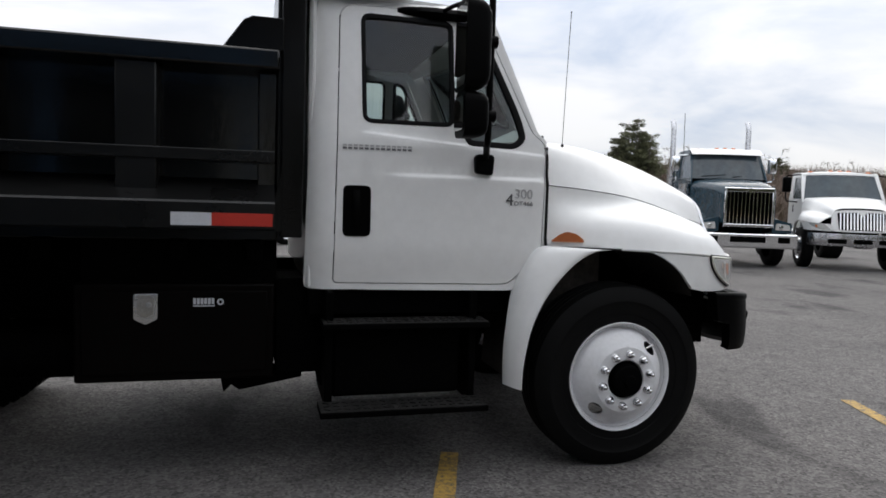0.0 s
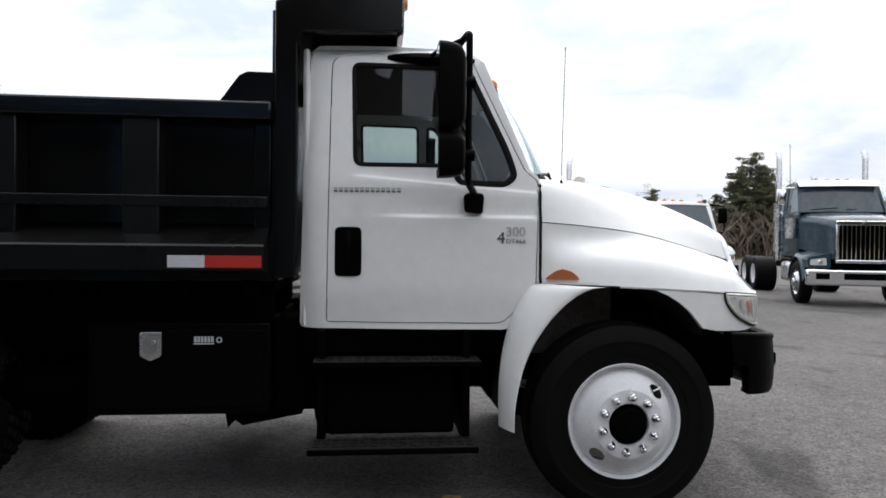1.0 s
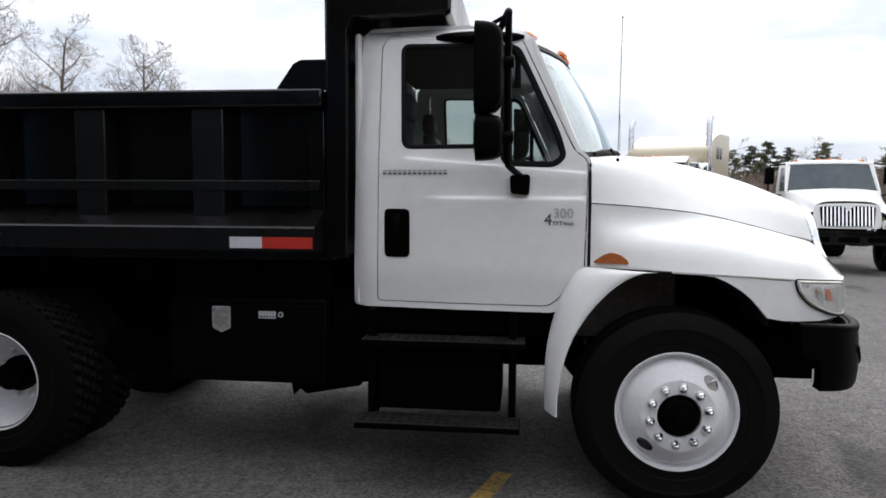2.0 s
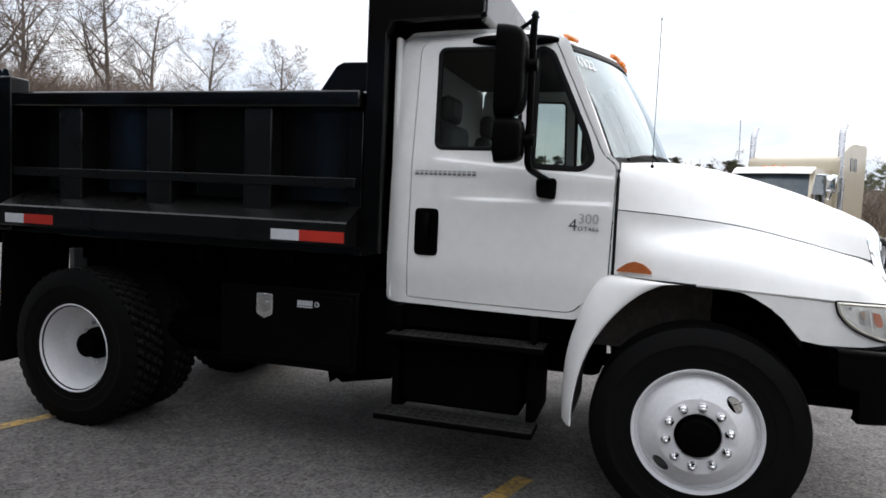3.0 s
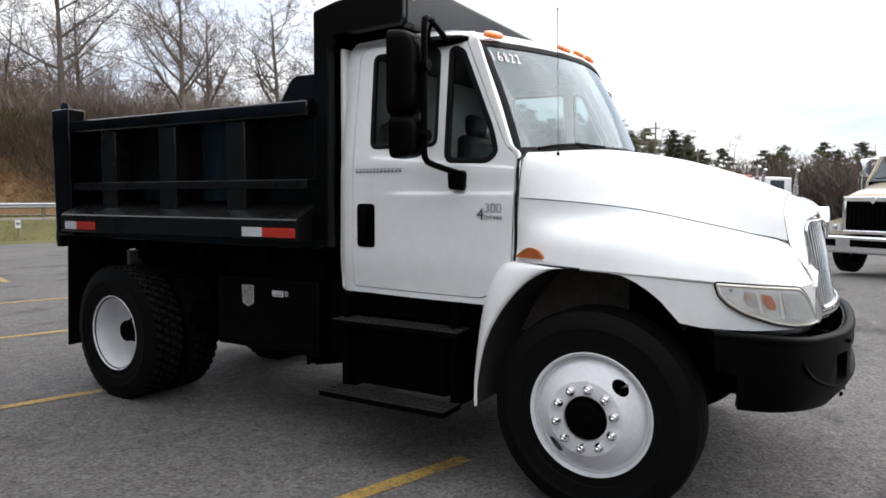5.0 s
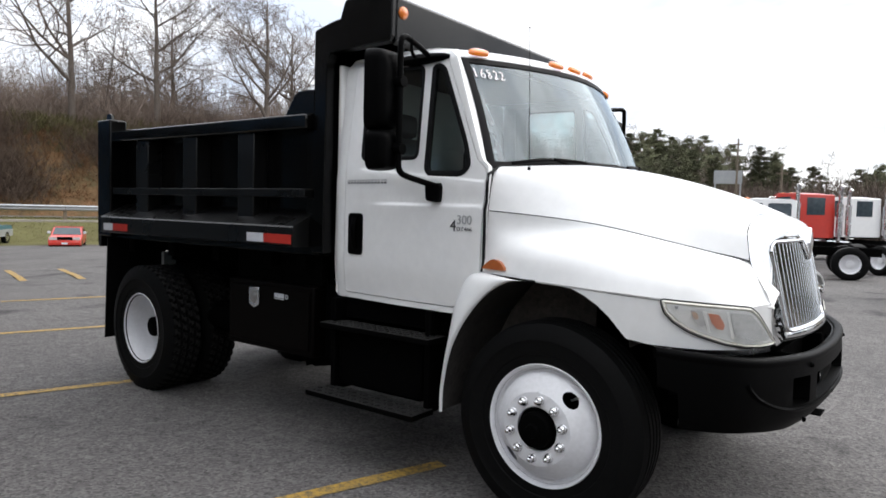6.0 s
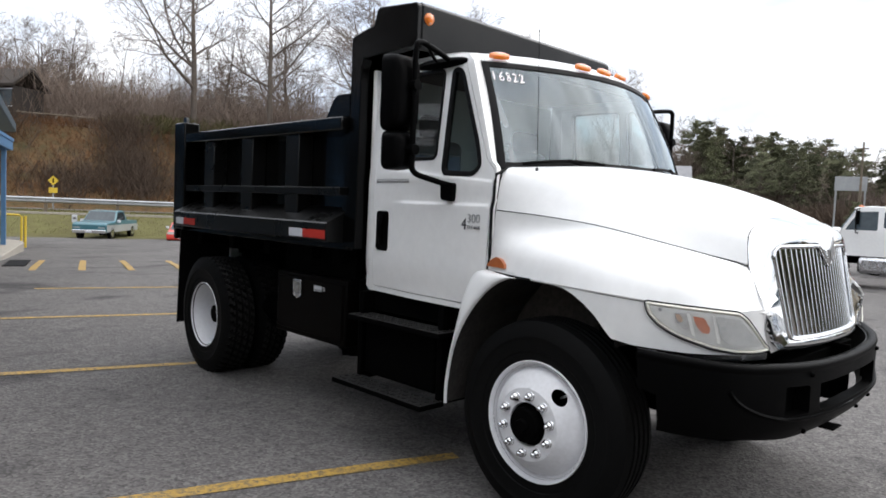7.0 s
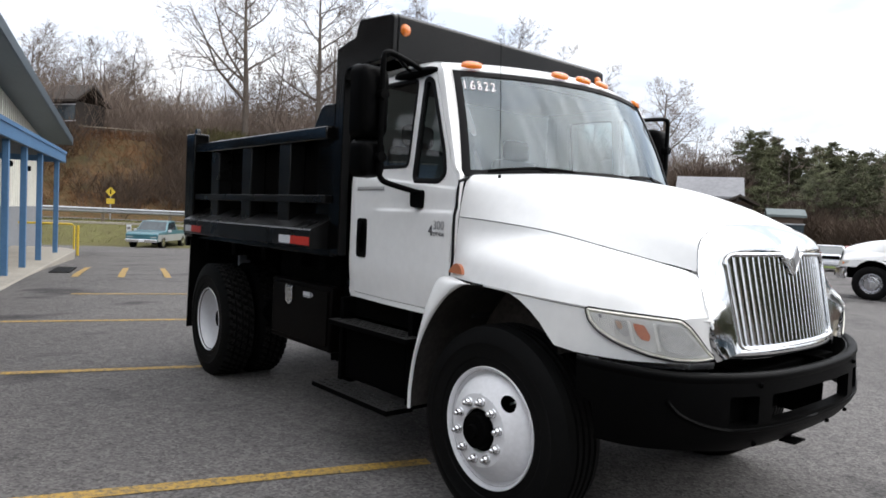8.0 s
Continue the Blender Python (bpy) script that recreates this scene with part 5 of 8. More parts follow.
# radio aerial
bm = bmesh.new()
tube(bm, [(-0.280, -0.85, 1.755), (-0.279, -0.868, 2.10), (-0.278, -0.893, 2.485)], 0.0018, n=6)
lathe(bm, [(0.0, 0.012), (0.008, 0.010), (0.010, -0.02)], (-0.280, -0.85, 1.755), n=10, axis="z")
lathe(bm, [(0.0, 0.008), (0.005, 0.0), (0.0, -0.008)], (-0.278, -0.893, 2.485), n=8, axis="z")
part("aerial", bm, M_plastic, cab, "thin black radio aerial")

# rubber seal in the gap between the cab and each side of the hood
for s in (-1, 1):
    bm = bmesh.new()
    row = [Vector((-0.4365, s * (max(y, side_y(-0.44, z) - 0.002 if z < 1.74 else 0.0) + 0.002), z)) for _, y, z in hood_rows(-0.44, -0.44, 1, 2, 7, 24)[0]]
    tube(bm, [skew(p) if s > 0 else p for p in row], 0.0085, n=6)
    part("hood_seal", bm, M_gasket, truck, "dark rubber seal between hood and cab", smooth=60)

# interior
boxes("dashboard", [(-0.62, -0.22, -0.84, 0.84, 1.35, 1.66)], M_interior, cab, "grey dashboard", bevel=0.06)
def seat(y):
    st = boxes("seat", [(-1.42, -0.95, y - 0.24, y + 0.24, 1.15, 1.36)], M_seat, cab, "dark grey cab seat", bevel=0.05)
    boxes("backrest", [(-1.52, -1.40, y - 0.24, y + 0.24, 1.34, 2.00)], M_seat, st, bevel=0.05)
    boxes("headrest", [(-1.51, -1.42, y - 0.13, y + 0.13, 2.00, 2.16)], M_seat, st, bevel=0.04)
seat(-0.5)
seat(0.5)
bm = bmesh.new()
C, ax = Vector((-0.78, 0.5, 1.66)), Euler((0, radians(-38), 0)).to_matrix()
tube(bm, [C + ax @ Vector((0.225 * math.cos(a), 0.225 * math.sin(a), 0)) for a in np.linspace(0, 2 * math.pi, 33)], 0.015, n=8)
for a in (0, 2.1, 4.2):
    tube(bm, [C, C + ax @ Vector((0.22 * math.cos(a), 0.22 * math.sin(a), 0))], 0.014, n=6)
tube(bm, [C, C + ax @ Vector((0, 0, -0.3))], 0.035, n=8)
part("steering_wheel", bm, M_plastic, cab, "black steering wheel", smooth=60)
boxes("headliner", [(-1.64, -0.80, -0.74, 0.92, 2.415, 2.435)], M_interior, cab, bevel=0)


# ---- door mirrors ----
def mirror_box(bm, c, w, h, d, s):
    """A rounded shell: flat glass side to the rear, domed face forward."""
    rows = []
    for k in np.linspace(0, 1, 9):
        f = [1.0, 1.0, 0.99, 0.97, 0.94, 0.88, 0.78, 0.6, 0.02][int(round(k * 8))]
        x = [-0.5, -0.45, -0.2, 0.0, 0.18, 0.32, 0.42, 0.48, 0.5][int(round(k * 8))] * d
        o = rounded([(-w / 2 * f, -h / 2 * f), (w / 2 * f, -h / 2 * f), (w / 2 * f, h / 2 * f), (-w / 2 * f, h / 2 * f)], 0.05 * f + 0.001, 4)
        rows.append([(c[0] + x, c[1] + a, c[2] + b) for a, b in o])
    vs = grid(bm, rows, closed=True)
    bm.faces.new(vs[0][::-1])


def mirrors(s):
    bm = bmesh.new()
    Y = s * 1.245
    X = -0.855
    tube(bm, [(-0.93, s * 0.895, 2.395), (-0.90, s * 1.0, 2.42), (X - 0.01, s * 1.17, 2.445), (X, Y - s * 0.02, 2.44), (X, Y, 2.40), (X, Y, 2.2), (X, Y, 1.9), (X, Y, 1.76), (X + 0.003, Y - s * 0.015, 1.724), (X + 0.010, Y - s * 0.045, 1.706), (-0.815, s * 1.11, 1.682), (-0.79, s * 1.03, 1.664), (-0.785, s * 0.985, 1.658)], 0.017, n=10, smooth=60)
    tube(bm, [(-1.03, s * 0.9, 2.40), (-0.98, s * 1.0, 2.42), (X, s * 1.16, 2.445)], 0.011, n=8, smooth=12)
    arm = part("mirror_arm", bm, M_plastic, truck, "black tubular mirror arm", smooth=60)
    bm = bmesh.new()
    mirror_box(bm, (X - 0.088, Y + s * 0.015, 2.165), 0.20, 0.43, 0.135, s)
    part("mirror_shell", bm, M_plastic, arm, "tall black mirror housing", smooth=50)
    bm = bmesh.new()
    mirror_box(bm, (X - 0.086, Y + s * 0.015, 1.842), 0.175, 0.222, 0.13, s)
    part("mirror_shell", bm, M_plastic, arm, "square black convex mirror housing", smooth=50)
    for z0, z1, w in ((1.975, 2.355, 0.09), (1.765, 1.925, 0.077)):
        bm = bmesh.new()
        panel(bm, rounded([(Y + s * 0.015 - w, z0), (Y + s * 0.015 + w, z0), (Y + s * 0.015 + w, z1), (Y + s * 0.015 - w, z1)], 0.03, 3), [], lambda a, b: Vector((X - 0.1585, a, b)), 0.2)
        part("mirror_glass", bm, M_mirror, arm)
    for z in (2.20, 1.845):
        bm = bmesh.new()
        lathe(bm, [(0.0, 0.03), (0.03, 0.028), (0.032, -0.07), (0.0, -0.075)], (X, Y, z), n=12, axis="x")
        part("clamp", bm, M_plastic, arm, smooth=40)
    bm = bmesh.new()
    prism(bm, rounded([(-0.84, 1.575), (-0.745, 1.565), (-0.74, 1.66), (-0.75, 1.675), (-0.83, 1.675), (-0.845, 1.66)], 0.02, 3), "y", s * 0.985, s * 1.03)
    addmod(part("arm_foot", bm, M_plastic, arm, "black mirror foot on the door", smooth=40), "BEVEL", width=0.008)
    return arm


mirrors(-1)
far_arm = mirrors(1)
far_arm.location = (0.15, 0.20, -0.06)


# ---- steps, tank and frame ----
def step(z, y0, y1, x0, x1):
    st = boxes("step", [(x0, x1, y0, y1, z - 0.035, z - 0.004)], M_matte, truck, "black step with punched metal tread", bevel=0.006)
    bm = bmesh.new()
    n = 17
    w = (x1 - x0 - 0.03) / n
    for k in range(n):
        xa = x0 + 0.015 + k * w
        for j in range(3):
            ya = y0 + 0.02 + j * (y1 - y0 - 0.04) / 3
            m = Matrix.Translation((xa + w / 2, ya + 0.02, z)) @ Matrix.Rotation(0.5 if (k + j) % 2 else -0.5, 4, "Z")
            box(bm, -0.016, 0.016, -0.006, 0.006, -0.006, 0.004, m=m)
    box(bm, x0 + 0.004, x1 - 0.004, y0 + 0.004, y1 - 0.004, z - 0.006, z - 0.002)
    part("tread_plate", bm, M_tread, st, "worn diamond tread plate")


step(0.39, -1.18, -0.98, -1.634, -0.777)
step(0.805, -1.08, -0.90, -1.62, -0.75)
boxes("battery_box", [(-1.56, -0.88, -0.97, -0.45, 0.40, 0.785)], M_matte, truck, "black box between the steps", bevel=0.02)
for x in (-1.58, -0.82):
    boxes("step_hanger", [(x - 0.02, x + 0.02, -1.0, -0.5, 0.36, 0.95)], M_matte, truck)
boxes("sill_panel", [(-1.68, -0.62, -0.90, -0.70, 0.82, 0.955)], M_matte, truck)
# added black box that stands in for the shade beside the step
boxes("sill_box", [(-1.84, -1.60, -0.82, -0.45, 0.50, 1.0)], M_matte, truck, bevel=0.01)
boxes("frame_rail", [(-4.3, 0.78, -0.43, -0.36, 0.74, 1.0)], M_matte, truck)
boxes("frame_rail", [(-4.3, 0.78, 0.36, 0.43, 0.74, 1.0)], M_matte, truck)
boxes("crossmember", [(-4.2, -4.1, -0.36, 0.36, 0.78, 0.98), (-2.5, -2.4, -0.36, 0.36, 0.78, 0.98), (-0.9, -0.8, -0.36, 0.36, 0.78, 0.98)], M_matte, truck)
boxes("engine_block", [(-0.45, 0.70, -0.34, 0.34, 0.72, 1.42)], M_matte, truck, "dark engine bay", bevel=0.05)
# two unseen boxes added below the nose to darken the ground there
boxes("oil_pan", [(-0.35, 0.30, -0.24, 0.24, 0.56, 0.73)], M_matte, truck, bevel=0.04)
boxes("radiator", [(0.66, 0.76, -0.46, 0.46, 0.56, 1.34)], M_matte, truck, bevel=0.02)
boxes("firewall", [(-0.52, -0.46, -0.93, 0.93, 0.98, 1.74)], M_matte, truck)
bm = bmesh.new()
lathe(bm, [(0.06, -1.0), (0.06, 1.0)], (0, 0, 0.47), n=12)
part("front_axle", bm, M_matte, truck)
bm = bmesh.new()
lathe(bm, [(0.08, -0.95), (0.09, -0.3), (0.22, -0.2), (0.24, 0.0), (0.22, 0.2), (0.09, 0.3), (0.08, 0.95)], (-3.70, 0, 0.5), n=16)
part("rear_axle", bm, M_matte, truck)
# black plates added to block light between front tyre and bumper
for s in (-1, 1):
    a, b = sorted((s * 0.70, s * 0.72))
    boxes("inner_fender", [(0.36, 0.80, a, b, 0.58, 1.02)], M_matte, truck, "black panel added to block light behind the front tyre")
bm = bmesh.new()
tube(bm, [(0.35, -0.60, 0.66), (0.5, -0.78, 0.67), (0.75, -0.70, 0.68)], 0.018, n=6)
part("tie_rod", bm, M_matte, truck)
bm = bmesh.new()
tube(bm, [(-3.5, 0, 0.6), (-1.0, 0, 0.78)], 0.05, n=8)
part("driveshaft", bm, M_matte, truck)
bm = bmesh.new()
lathe(bm, [(0.0, -0.38), (0.29, -0.38), (0.30, -0.36), (0.30, 0.36), (0.29, 0.38), (0.0, 0.38)], (-1.2, 0.72, 0.70), n=24, axis="x")
part("fuel_tank", bm, M_matte, truck, "round black fuel tank", smooth=40)
bm = bmesh.new()
lathe(bm, [(0.0, -0.3), (0.125, -0.3), (0.13, -0.28), (0.13, 0.28), (0.125, 0.3), (0.0, 0.3)], (-3.05, -0.62, 0.60), n=20, axis="x")
part("air_tank", bm, M_matte, truck, "black air tank", smooth=40)
bm = bmesh.new()
for k in range(5):
    L = 0.75 - 0.11 * k
    pts = [(-0.0 + L * t, -0.40, 0.60 - 0.02 * k + 0.10 * t * t) for t in np.linspace(-1, 1, 9)]
    for a, b in zip(pts, pts[1:]):
        box(bm, a[0], b[0], -0.44, -0.36, min(a[2], b[2]) - 0.012, max(a[2], b[2]) + 0.005)
part("leaf_spring", bm, M_matte, truck)

# unseen boxes added under the frame to block light from the other side
boxes("tool_box", [(-2.72, -1.80, 0.55, 1.10, 0.40, 0.985)], M_matte, truck, "unseen black box blocking light under the truck", bevel=0.01)
boxes("gearbox", [(-1.55, -0.50, -0.26, 0.26, 0.48, 0.95)], M_matte, truck, bevel=0.06)
boxes("hydraulic_tank", [(-2.62, -1.86, -0.48, 0.30, 0.46, 0.98)], M_matte, truck, bevel=0.03)
boxes("step_box", [(-1.62, -0.75, 0.60, 1.20, 0.36, 0.95)], M_matte, truck, bevel=0.02)
# tool box with its paddle latch
tb = boxes("tool_box", [(-2.72, -1.80, -1.0, -0.50, 0.505, 0.985)], M_toolbox, truck, "black steel underbody tool box", bevel=0.012)
boxes("tool_box_door", [(-2.685, -1.835, -1.012, -1.0, 0.545, 0.95)], M_toolbox, tb, bevel=0.006)
bm = bmesh.new()
sh = [(-0.055, -0.05), (0.0, -0.078), (0.055, -0.05), (0.055, 0.075), (-0.055, 0.075)]
prism(bm, [(-2.40 + a, 0.865 + b) for a, b in rounded(sh, 0.008, 2)], "y", -1.024, -1.012)
la = addmod(part("paddle_latch", bm, M_alu, tb, "stainless steel paddle latch", smooth=30), "BEVEL", width=0.003)
bm = bmesh.new()
prism(bm, [(-2.40 + a * 0.68, 0.872 + b * 0.62) for a, b in sh], "y", -1.026, -1.0242)
part("latch_paddle", bm, M_steel, la)
bm = bmesh.new()
lathe(bm, [(0.0, -0.008), (0.012, -0.006), (0.014, 0.0)], (-2.385, -1.026, 0.885), n=12)
part("latch_lock", bm, M_alu, la)
bm = bmesh.new()
for k in range(6):
    box(bm, -2.185 + k * 0.017, -2.172 + k * 0.017, -1.0145, -1.012, 0.885, 0.915)
box(bm, -2.186, -2.085, -1.0145, -1.012, 0.874, 0.880)
lathe(bm, [(0.009, -1.0145), (0.016, -1.0145)], (-2.058, 0, 0.897), n=14)
part("maker_sticker", bm, M_whitetape, tb, "small white sticker of plain bars", smooth=0)
tb.location = (-0.05, 0.08, 0)
# bits that hang below the box
bm = bmesh.new()
prism(bm, [(-2.12, 0.50), (-1.70, 0.50), (-1.70, 0.46), (-2.02, 0.40), (-2.06, 0.43), (-2.10, 0.39)], "y", -0.75, -0.6)
part("hanger_bracket", bm, M_matte, truck)
bm = bmesh.new()
tube(bm, [(-1.62, -0.8, 0.50), (-1.60, -0.84, 0.44), (-1.55, -0.84, 0.43), (-1.53, -0.82, 0.37), (-1.50, -0.8, 0.40)], 0.012, n=6, smooth=14)
part("hose", bm, M_matte, truck)

# ---- dump bed ----
BX0, BX1 = -4.50, -1.84
bed = boxes("dump_bed", [(BX0, BX1, -0.93, 0.93, 1.20, 1.27)], M_black, truck, "black painted steel dump bed", bevel=0.008)


def bed_side(s):
    def yb(a, b):
        return (min(s * a, s * b), max(s * a, s * b))
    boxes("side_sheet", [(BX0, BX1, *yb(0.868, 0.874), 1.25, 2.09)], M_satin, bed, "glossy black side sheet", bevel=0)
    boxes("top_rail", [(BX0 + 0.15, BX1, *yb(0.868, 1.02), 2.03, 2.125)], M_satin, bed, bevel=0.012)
    boxes("mid_rail", [(BX0 + 0.19, BX1 - 0.02, *yb(0.874, 1.006), 1.585, 1.640)], M_litblack, bed, bevel=0.004)
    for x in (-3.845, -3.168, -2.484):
        boxes("rib", [(x - 0.09, x + 0.09, *yb(0.874, 1.0), 1.42, 2.03)], M_litblack, bed, "black upright rib, coloured lighter as if lit", bevel=0.008)
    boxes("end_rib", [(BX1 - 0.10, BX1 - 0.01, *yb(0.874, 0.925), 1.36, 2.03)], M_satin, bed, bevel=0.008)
    # sloping shed plate above the rub rail
    bm = bmesh.new()
    prof = [(0.870, 1.505), (1.098, 1.396), (1.107, 1.386), (1.107, 1.268), (1.097, 1.260), (0.93, 1.255)]
    rows = [[(x, s * a, z) for a, z in prof] for x in (BX0 + 0.19, BX1 - 0.018)]
    vs = grid(bm, rows)
    bm.faces.new(vs[0])
    bm.faces.new(vs[1][::-1])
    part("rub_rail", bm, M_litblack, bed, "black sloping rub rail", smooth=20)
    # front corner gusset running back down to the floor
    bm = bmesh.new()
    prism(bm, [(BX1 - 0.10, 1.25), (BX1 - 0.03, 1.36), (BX1 + 0.02, 1.55), (BX1 + 0.02, 1.25)], "y", s * 0.90, s * 0.965)
    part("gusset", bm, M_black, bed, smooth=0)
    # rear corner post with hinge ears
    boxes("corner_post", [(BX0 - 0.02, BX0 + 0.20, *yb(0.88, 1.03), 1.22, 2.225)], M_black, bed, bevel=0.012)
    bm = bmesh.new()
    prism(bm, rounded([(BX0 - 0.05, 2.21), (BX0 + 0.02, 2.21), (BX0 + 0.02, 2.27), (BX0 - 0.01, 2.30), (BX0 - 0.05, 2.29)], 0.02, 2), "y", s * 0.90, s * 0.93)
    prism(bm, rounded([(BX0 + 0.07, 2.21), (BX0 + 0.16, 2.12), (BX0 + 0.18, 2.12), (BX0 + 0.12, 2.28), (BX0 + 0.08, 2.28)], 0.015, 2), "y", s * 0.96, s * 0.98)
    part("tailgate_hinge", bm, M_black, bed, smooth=20)
    for x0, x1, m in ((-4.258, -4.105, "w"), (-4.105, -3.872, "r"), (-2.32, -2.142, "w"), (-2.142, -1.868, "r")):
        boxes("reflective_tape", [(x0, x1, *yb(1.107, 1.1095), 1.280, 1.340)], M_whitetape if m == "w" else M_redtape, bed, "white reflective tape" if m == "w" else "red reflective tape", bevel=0)
    # board pocket at the front end of the top rail
    bm = bmesh.new()
    prism(bm, [(BX1 - 0.27, 2.125), (BX1 + 0.02, 2.125), (BX1 + 0.02, 2.285), (BX1 - 0.13, 2.285), (BX1 - 0.17, 2.265)], "y", s * 0.93, s * 0.97)
    addmod(part("corner_gusset", bm, M_black, bed, "black gusset plate", smooth=0), "BEVEL", width=0.006)


bed_side(-1)
bed_side(1)
# bulkhead and cab shield
boxes("bulkhead", [(BX1 - 0.01, BX1 + 0.03, -0.92, 1.12, 1.2, 2.62)], M_black, bed, bevel=0.006)
for s in (-1, 1):
    bm = bmesh.new()
    y0, y1 = (-0.965, -0.89) if s < 0 else (1.11, 1.185)
    prism(bm, [(BX1 + 0.01, 1.22), (-1.722, 1.22), (-1.715, 2.44), (-1.69, 2.50), (-1.19, 2.52), (-1.172, 2.54), (-1.168, 2.765), (-1.185, 2.785), (-1.545, 2.815), (-1.565, 2.80), (-1.60, 2.705), (-1.66, 2.698), (-1.805, 2.665), (BX1 + 0.01, 2.655)], "y", y0, y1)
    addmod(part("shield_side", bm, M_black, bed, "black cab shield side plate", smooth=0), "BEVEL", width=0.008)
bm = bmesh.new()
prism(bm, [(BX1 + 0.01, 2.60), (-1.20, 2.60), (-1.20, 2.50), (-1.165, 2.52), (-1.160, 2.77), (-1.185, 2.79), (-1.545, 2.81), (-1.59, 2.70), (BX1 + 0.01, 2.65)], "y", -0.93, 1.14)
sh = addmod(part("cab_shield", bm, M_black, bed, "black cab shield reaching over the roof", smooth=0), "BEVEL", width=0.008)
for y in (-0.875, 1.10):
    bm = bmesh.new()
    lathe(bm, [(0.0, 0.022), (0.03, 0.018), (0.038, 0.006), (0.04, -0.004)], (-1.163, y, 2.693), n=18, axis="x")
    part("shield_lamp", bm, M_amber, sh, "round amber lamp", smooth=50)
# tailgate, mud flaps and rear sill
tg = boxes("tailgate", [(BX0 - 0.07, BX0 - 0.02, -1.0, 1.0, 1.12, 2.10)], M_black, truck, "black steel tailgate", bevel=0.01)
boxes("tailgate_rib", [(BX0 - 0.11, BX0 - 0.07, -0.98, 0.98, 1.15, 1.25), (BX0 - 0.11, BX0 - 0.07, -0.98, 0.98, 1.98, 2.08)], M_black, tg)
for s in (-1, 1):
    bm = bmesh.new()
    a, b = sorted((s * 0.45, s * 1.0))
    rows = [[(-4.41 - 0.05 * k + 0.01 * math.sin(3 * j), a + (b - a) * j / 5, 1.2 - 0.885 * k) for j in range(6)] for k in np.linspace(0, 1, 8)]
    grid(bm, rows)
    addmod(part("mud_flap", bm, M_rubber, truck, "black rubber mud flap", smooth=60), "SOLIDIFY", thickness=0.012)
bm = bmesh.new()
prism(bm, [(-0.55, 0.925), (-0.385, 0.935), (-0.37, 1.06), (-0.42, 1.075), (-0.55, 1.07)], "x", -4.30, -4.26)
part("flap_bracket", bm, M_whitetape, truck, "white bracket behind the rear wheel", smooth=0)
boxes("sub_frame", [(-4.3, -1.9, -0.47, -0.35, 1.0, 1.2), (-4.3, -1.9, 0.35, 0.47, 1.0, 1.2)], M_matte, bed)
boxes("cross_sill", [(x - 0.04, x + 0.04, -0.95, 0.95, 1.1, 1.2) for x in (-4.1, -3.5, -2.9, -2.3, -1.95)], M_matte, bed)
boxes("side_skirt", [(-2.75, -1.84, -0.86, -0.80, 0.98, 1.25)], M_matte, bed)

# ---- the dealer's building along the lot ----
hall = thing("building", "metal-clad building with a blue porch and low gable roof", "building")
WV = -6.9
U0, U1, UA = -27.3, 0.2, -12.2


def rake_z(u):
    return 3.88 + 0.126 * (u - U0) if u < UA else 3.88 + 0.126 * (U1 - u)


bm = bmesh.new()
prism(bm, [(U0, 1.25), (U1, 1.25), (U1, rake_z(U1)), (UA, rake_z(UA)), (U0, rake_z(U0))], "y", WV - 0.2, WV, m=LOT)
part("wall", bm, M_wallcream, hall, "cream ribbed metal wall", smooth=0)
boxes("wall_base", [(U0 - 0.02, U1 + 0.02, WV - 0.22, WV + 0.02, -0.7, 1.25)], M_wallgrey, hall, "grey lower wall", m=LOT)
for k in range(91):
    u = U0 + 0.15 + k * 0.3
    bm = bmesh.new()
    box(bm, u - 0.02, u + 0.02, WV, WV + 0.02, 1.26, rake_z(u) - 0.02, m=LOT)
    part("wall_rib", bm, M_wallcream, hall, smooth=0)
for a, b in ((U0 - 1.0, UA), (UA, U1 + 1.0)):
    bm = bmesh.new()
    za, zb = (rake_z(max(a, U0)) - 0.126 * max(0, U0 - a)), (rake_z(min(b, U1)) - 0.126 * max(0, b - U1))
    prism(bm, [(a, za), (b, zb), (b, zb + 0.28), (a, za + 0.28)], "y", WV - 14, -5.95, m=LOT)
    r = part("roof", bm, M_roofmetal, hall, "dark blue-grey metal roof", smooth=0)
    bm = bmesh.new()
    prism(bm, [(a, za + 0.02), (b, zb + 0.02), (b, zb + 0.32), (a, za + 0.32)], "y", -5.95, -5.92, m=LOT)
    part("fascia", bm, M_roofmetal, r, smooth=0)
boxes("end_wall", [(U0 - 0.2, U0, WV - 13.5, WV - 0.2, -0.7, 3.9), (U1, U1 + 0.2, WV - 13.5, WV - 0.2, -0.3, 3.9)], M_wallcream, hall, m=LOT)
porch = boxes("porch_roof", [(-19.6, -0.2, WV + 0.02, -5.25, 2.80, 2.90)], M_roofmetal, hall, "blue trimmed porch roof", m=LOT)
boxes("porch_fascia", [(-19.65, -0.15, -5.25, -5.19, 2.62, 2.93)], M_bluepaint, porch, "blue porch fascia", m=LOT, bevel=0.01)
boxes("porch_fascia", [(-19.7, -19.62, WV + 0.02, -5.25, 2.62, 2.93)], M_bluepaint, porch, m=LOT, bevel=0.01)
boxes("porch_trim", [(-19.68, -0.13, -5.19, -5.165, 2.86, 2.95)], M_bluepaint, porch, m=LOT, bevel=0.005)
for k in range(45):
    u = -19.4 + k * 0.42
    boxes("soffit_batten", [(u, u + 0.03, WV + 0.03, -5.27, 2.775, 2.80)], M_wallgrey, porch, m=LOT, bevel=0)
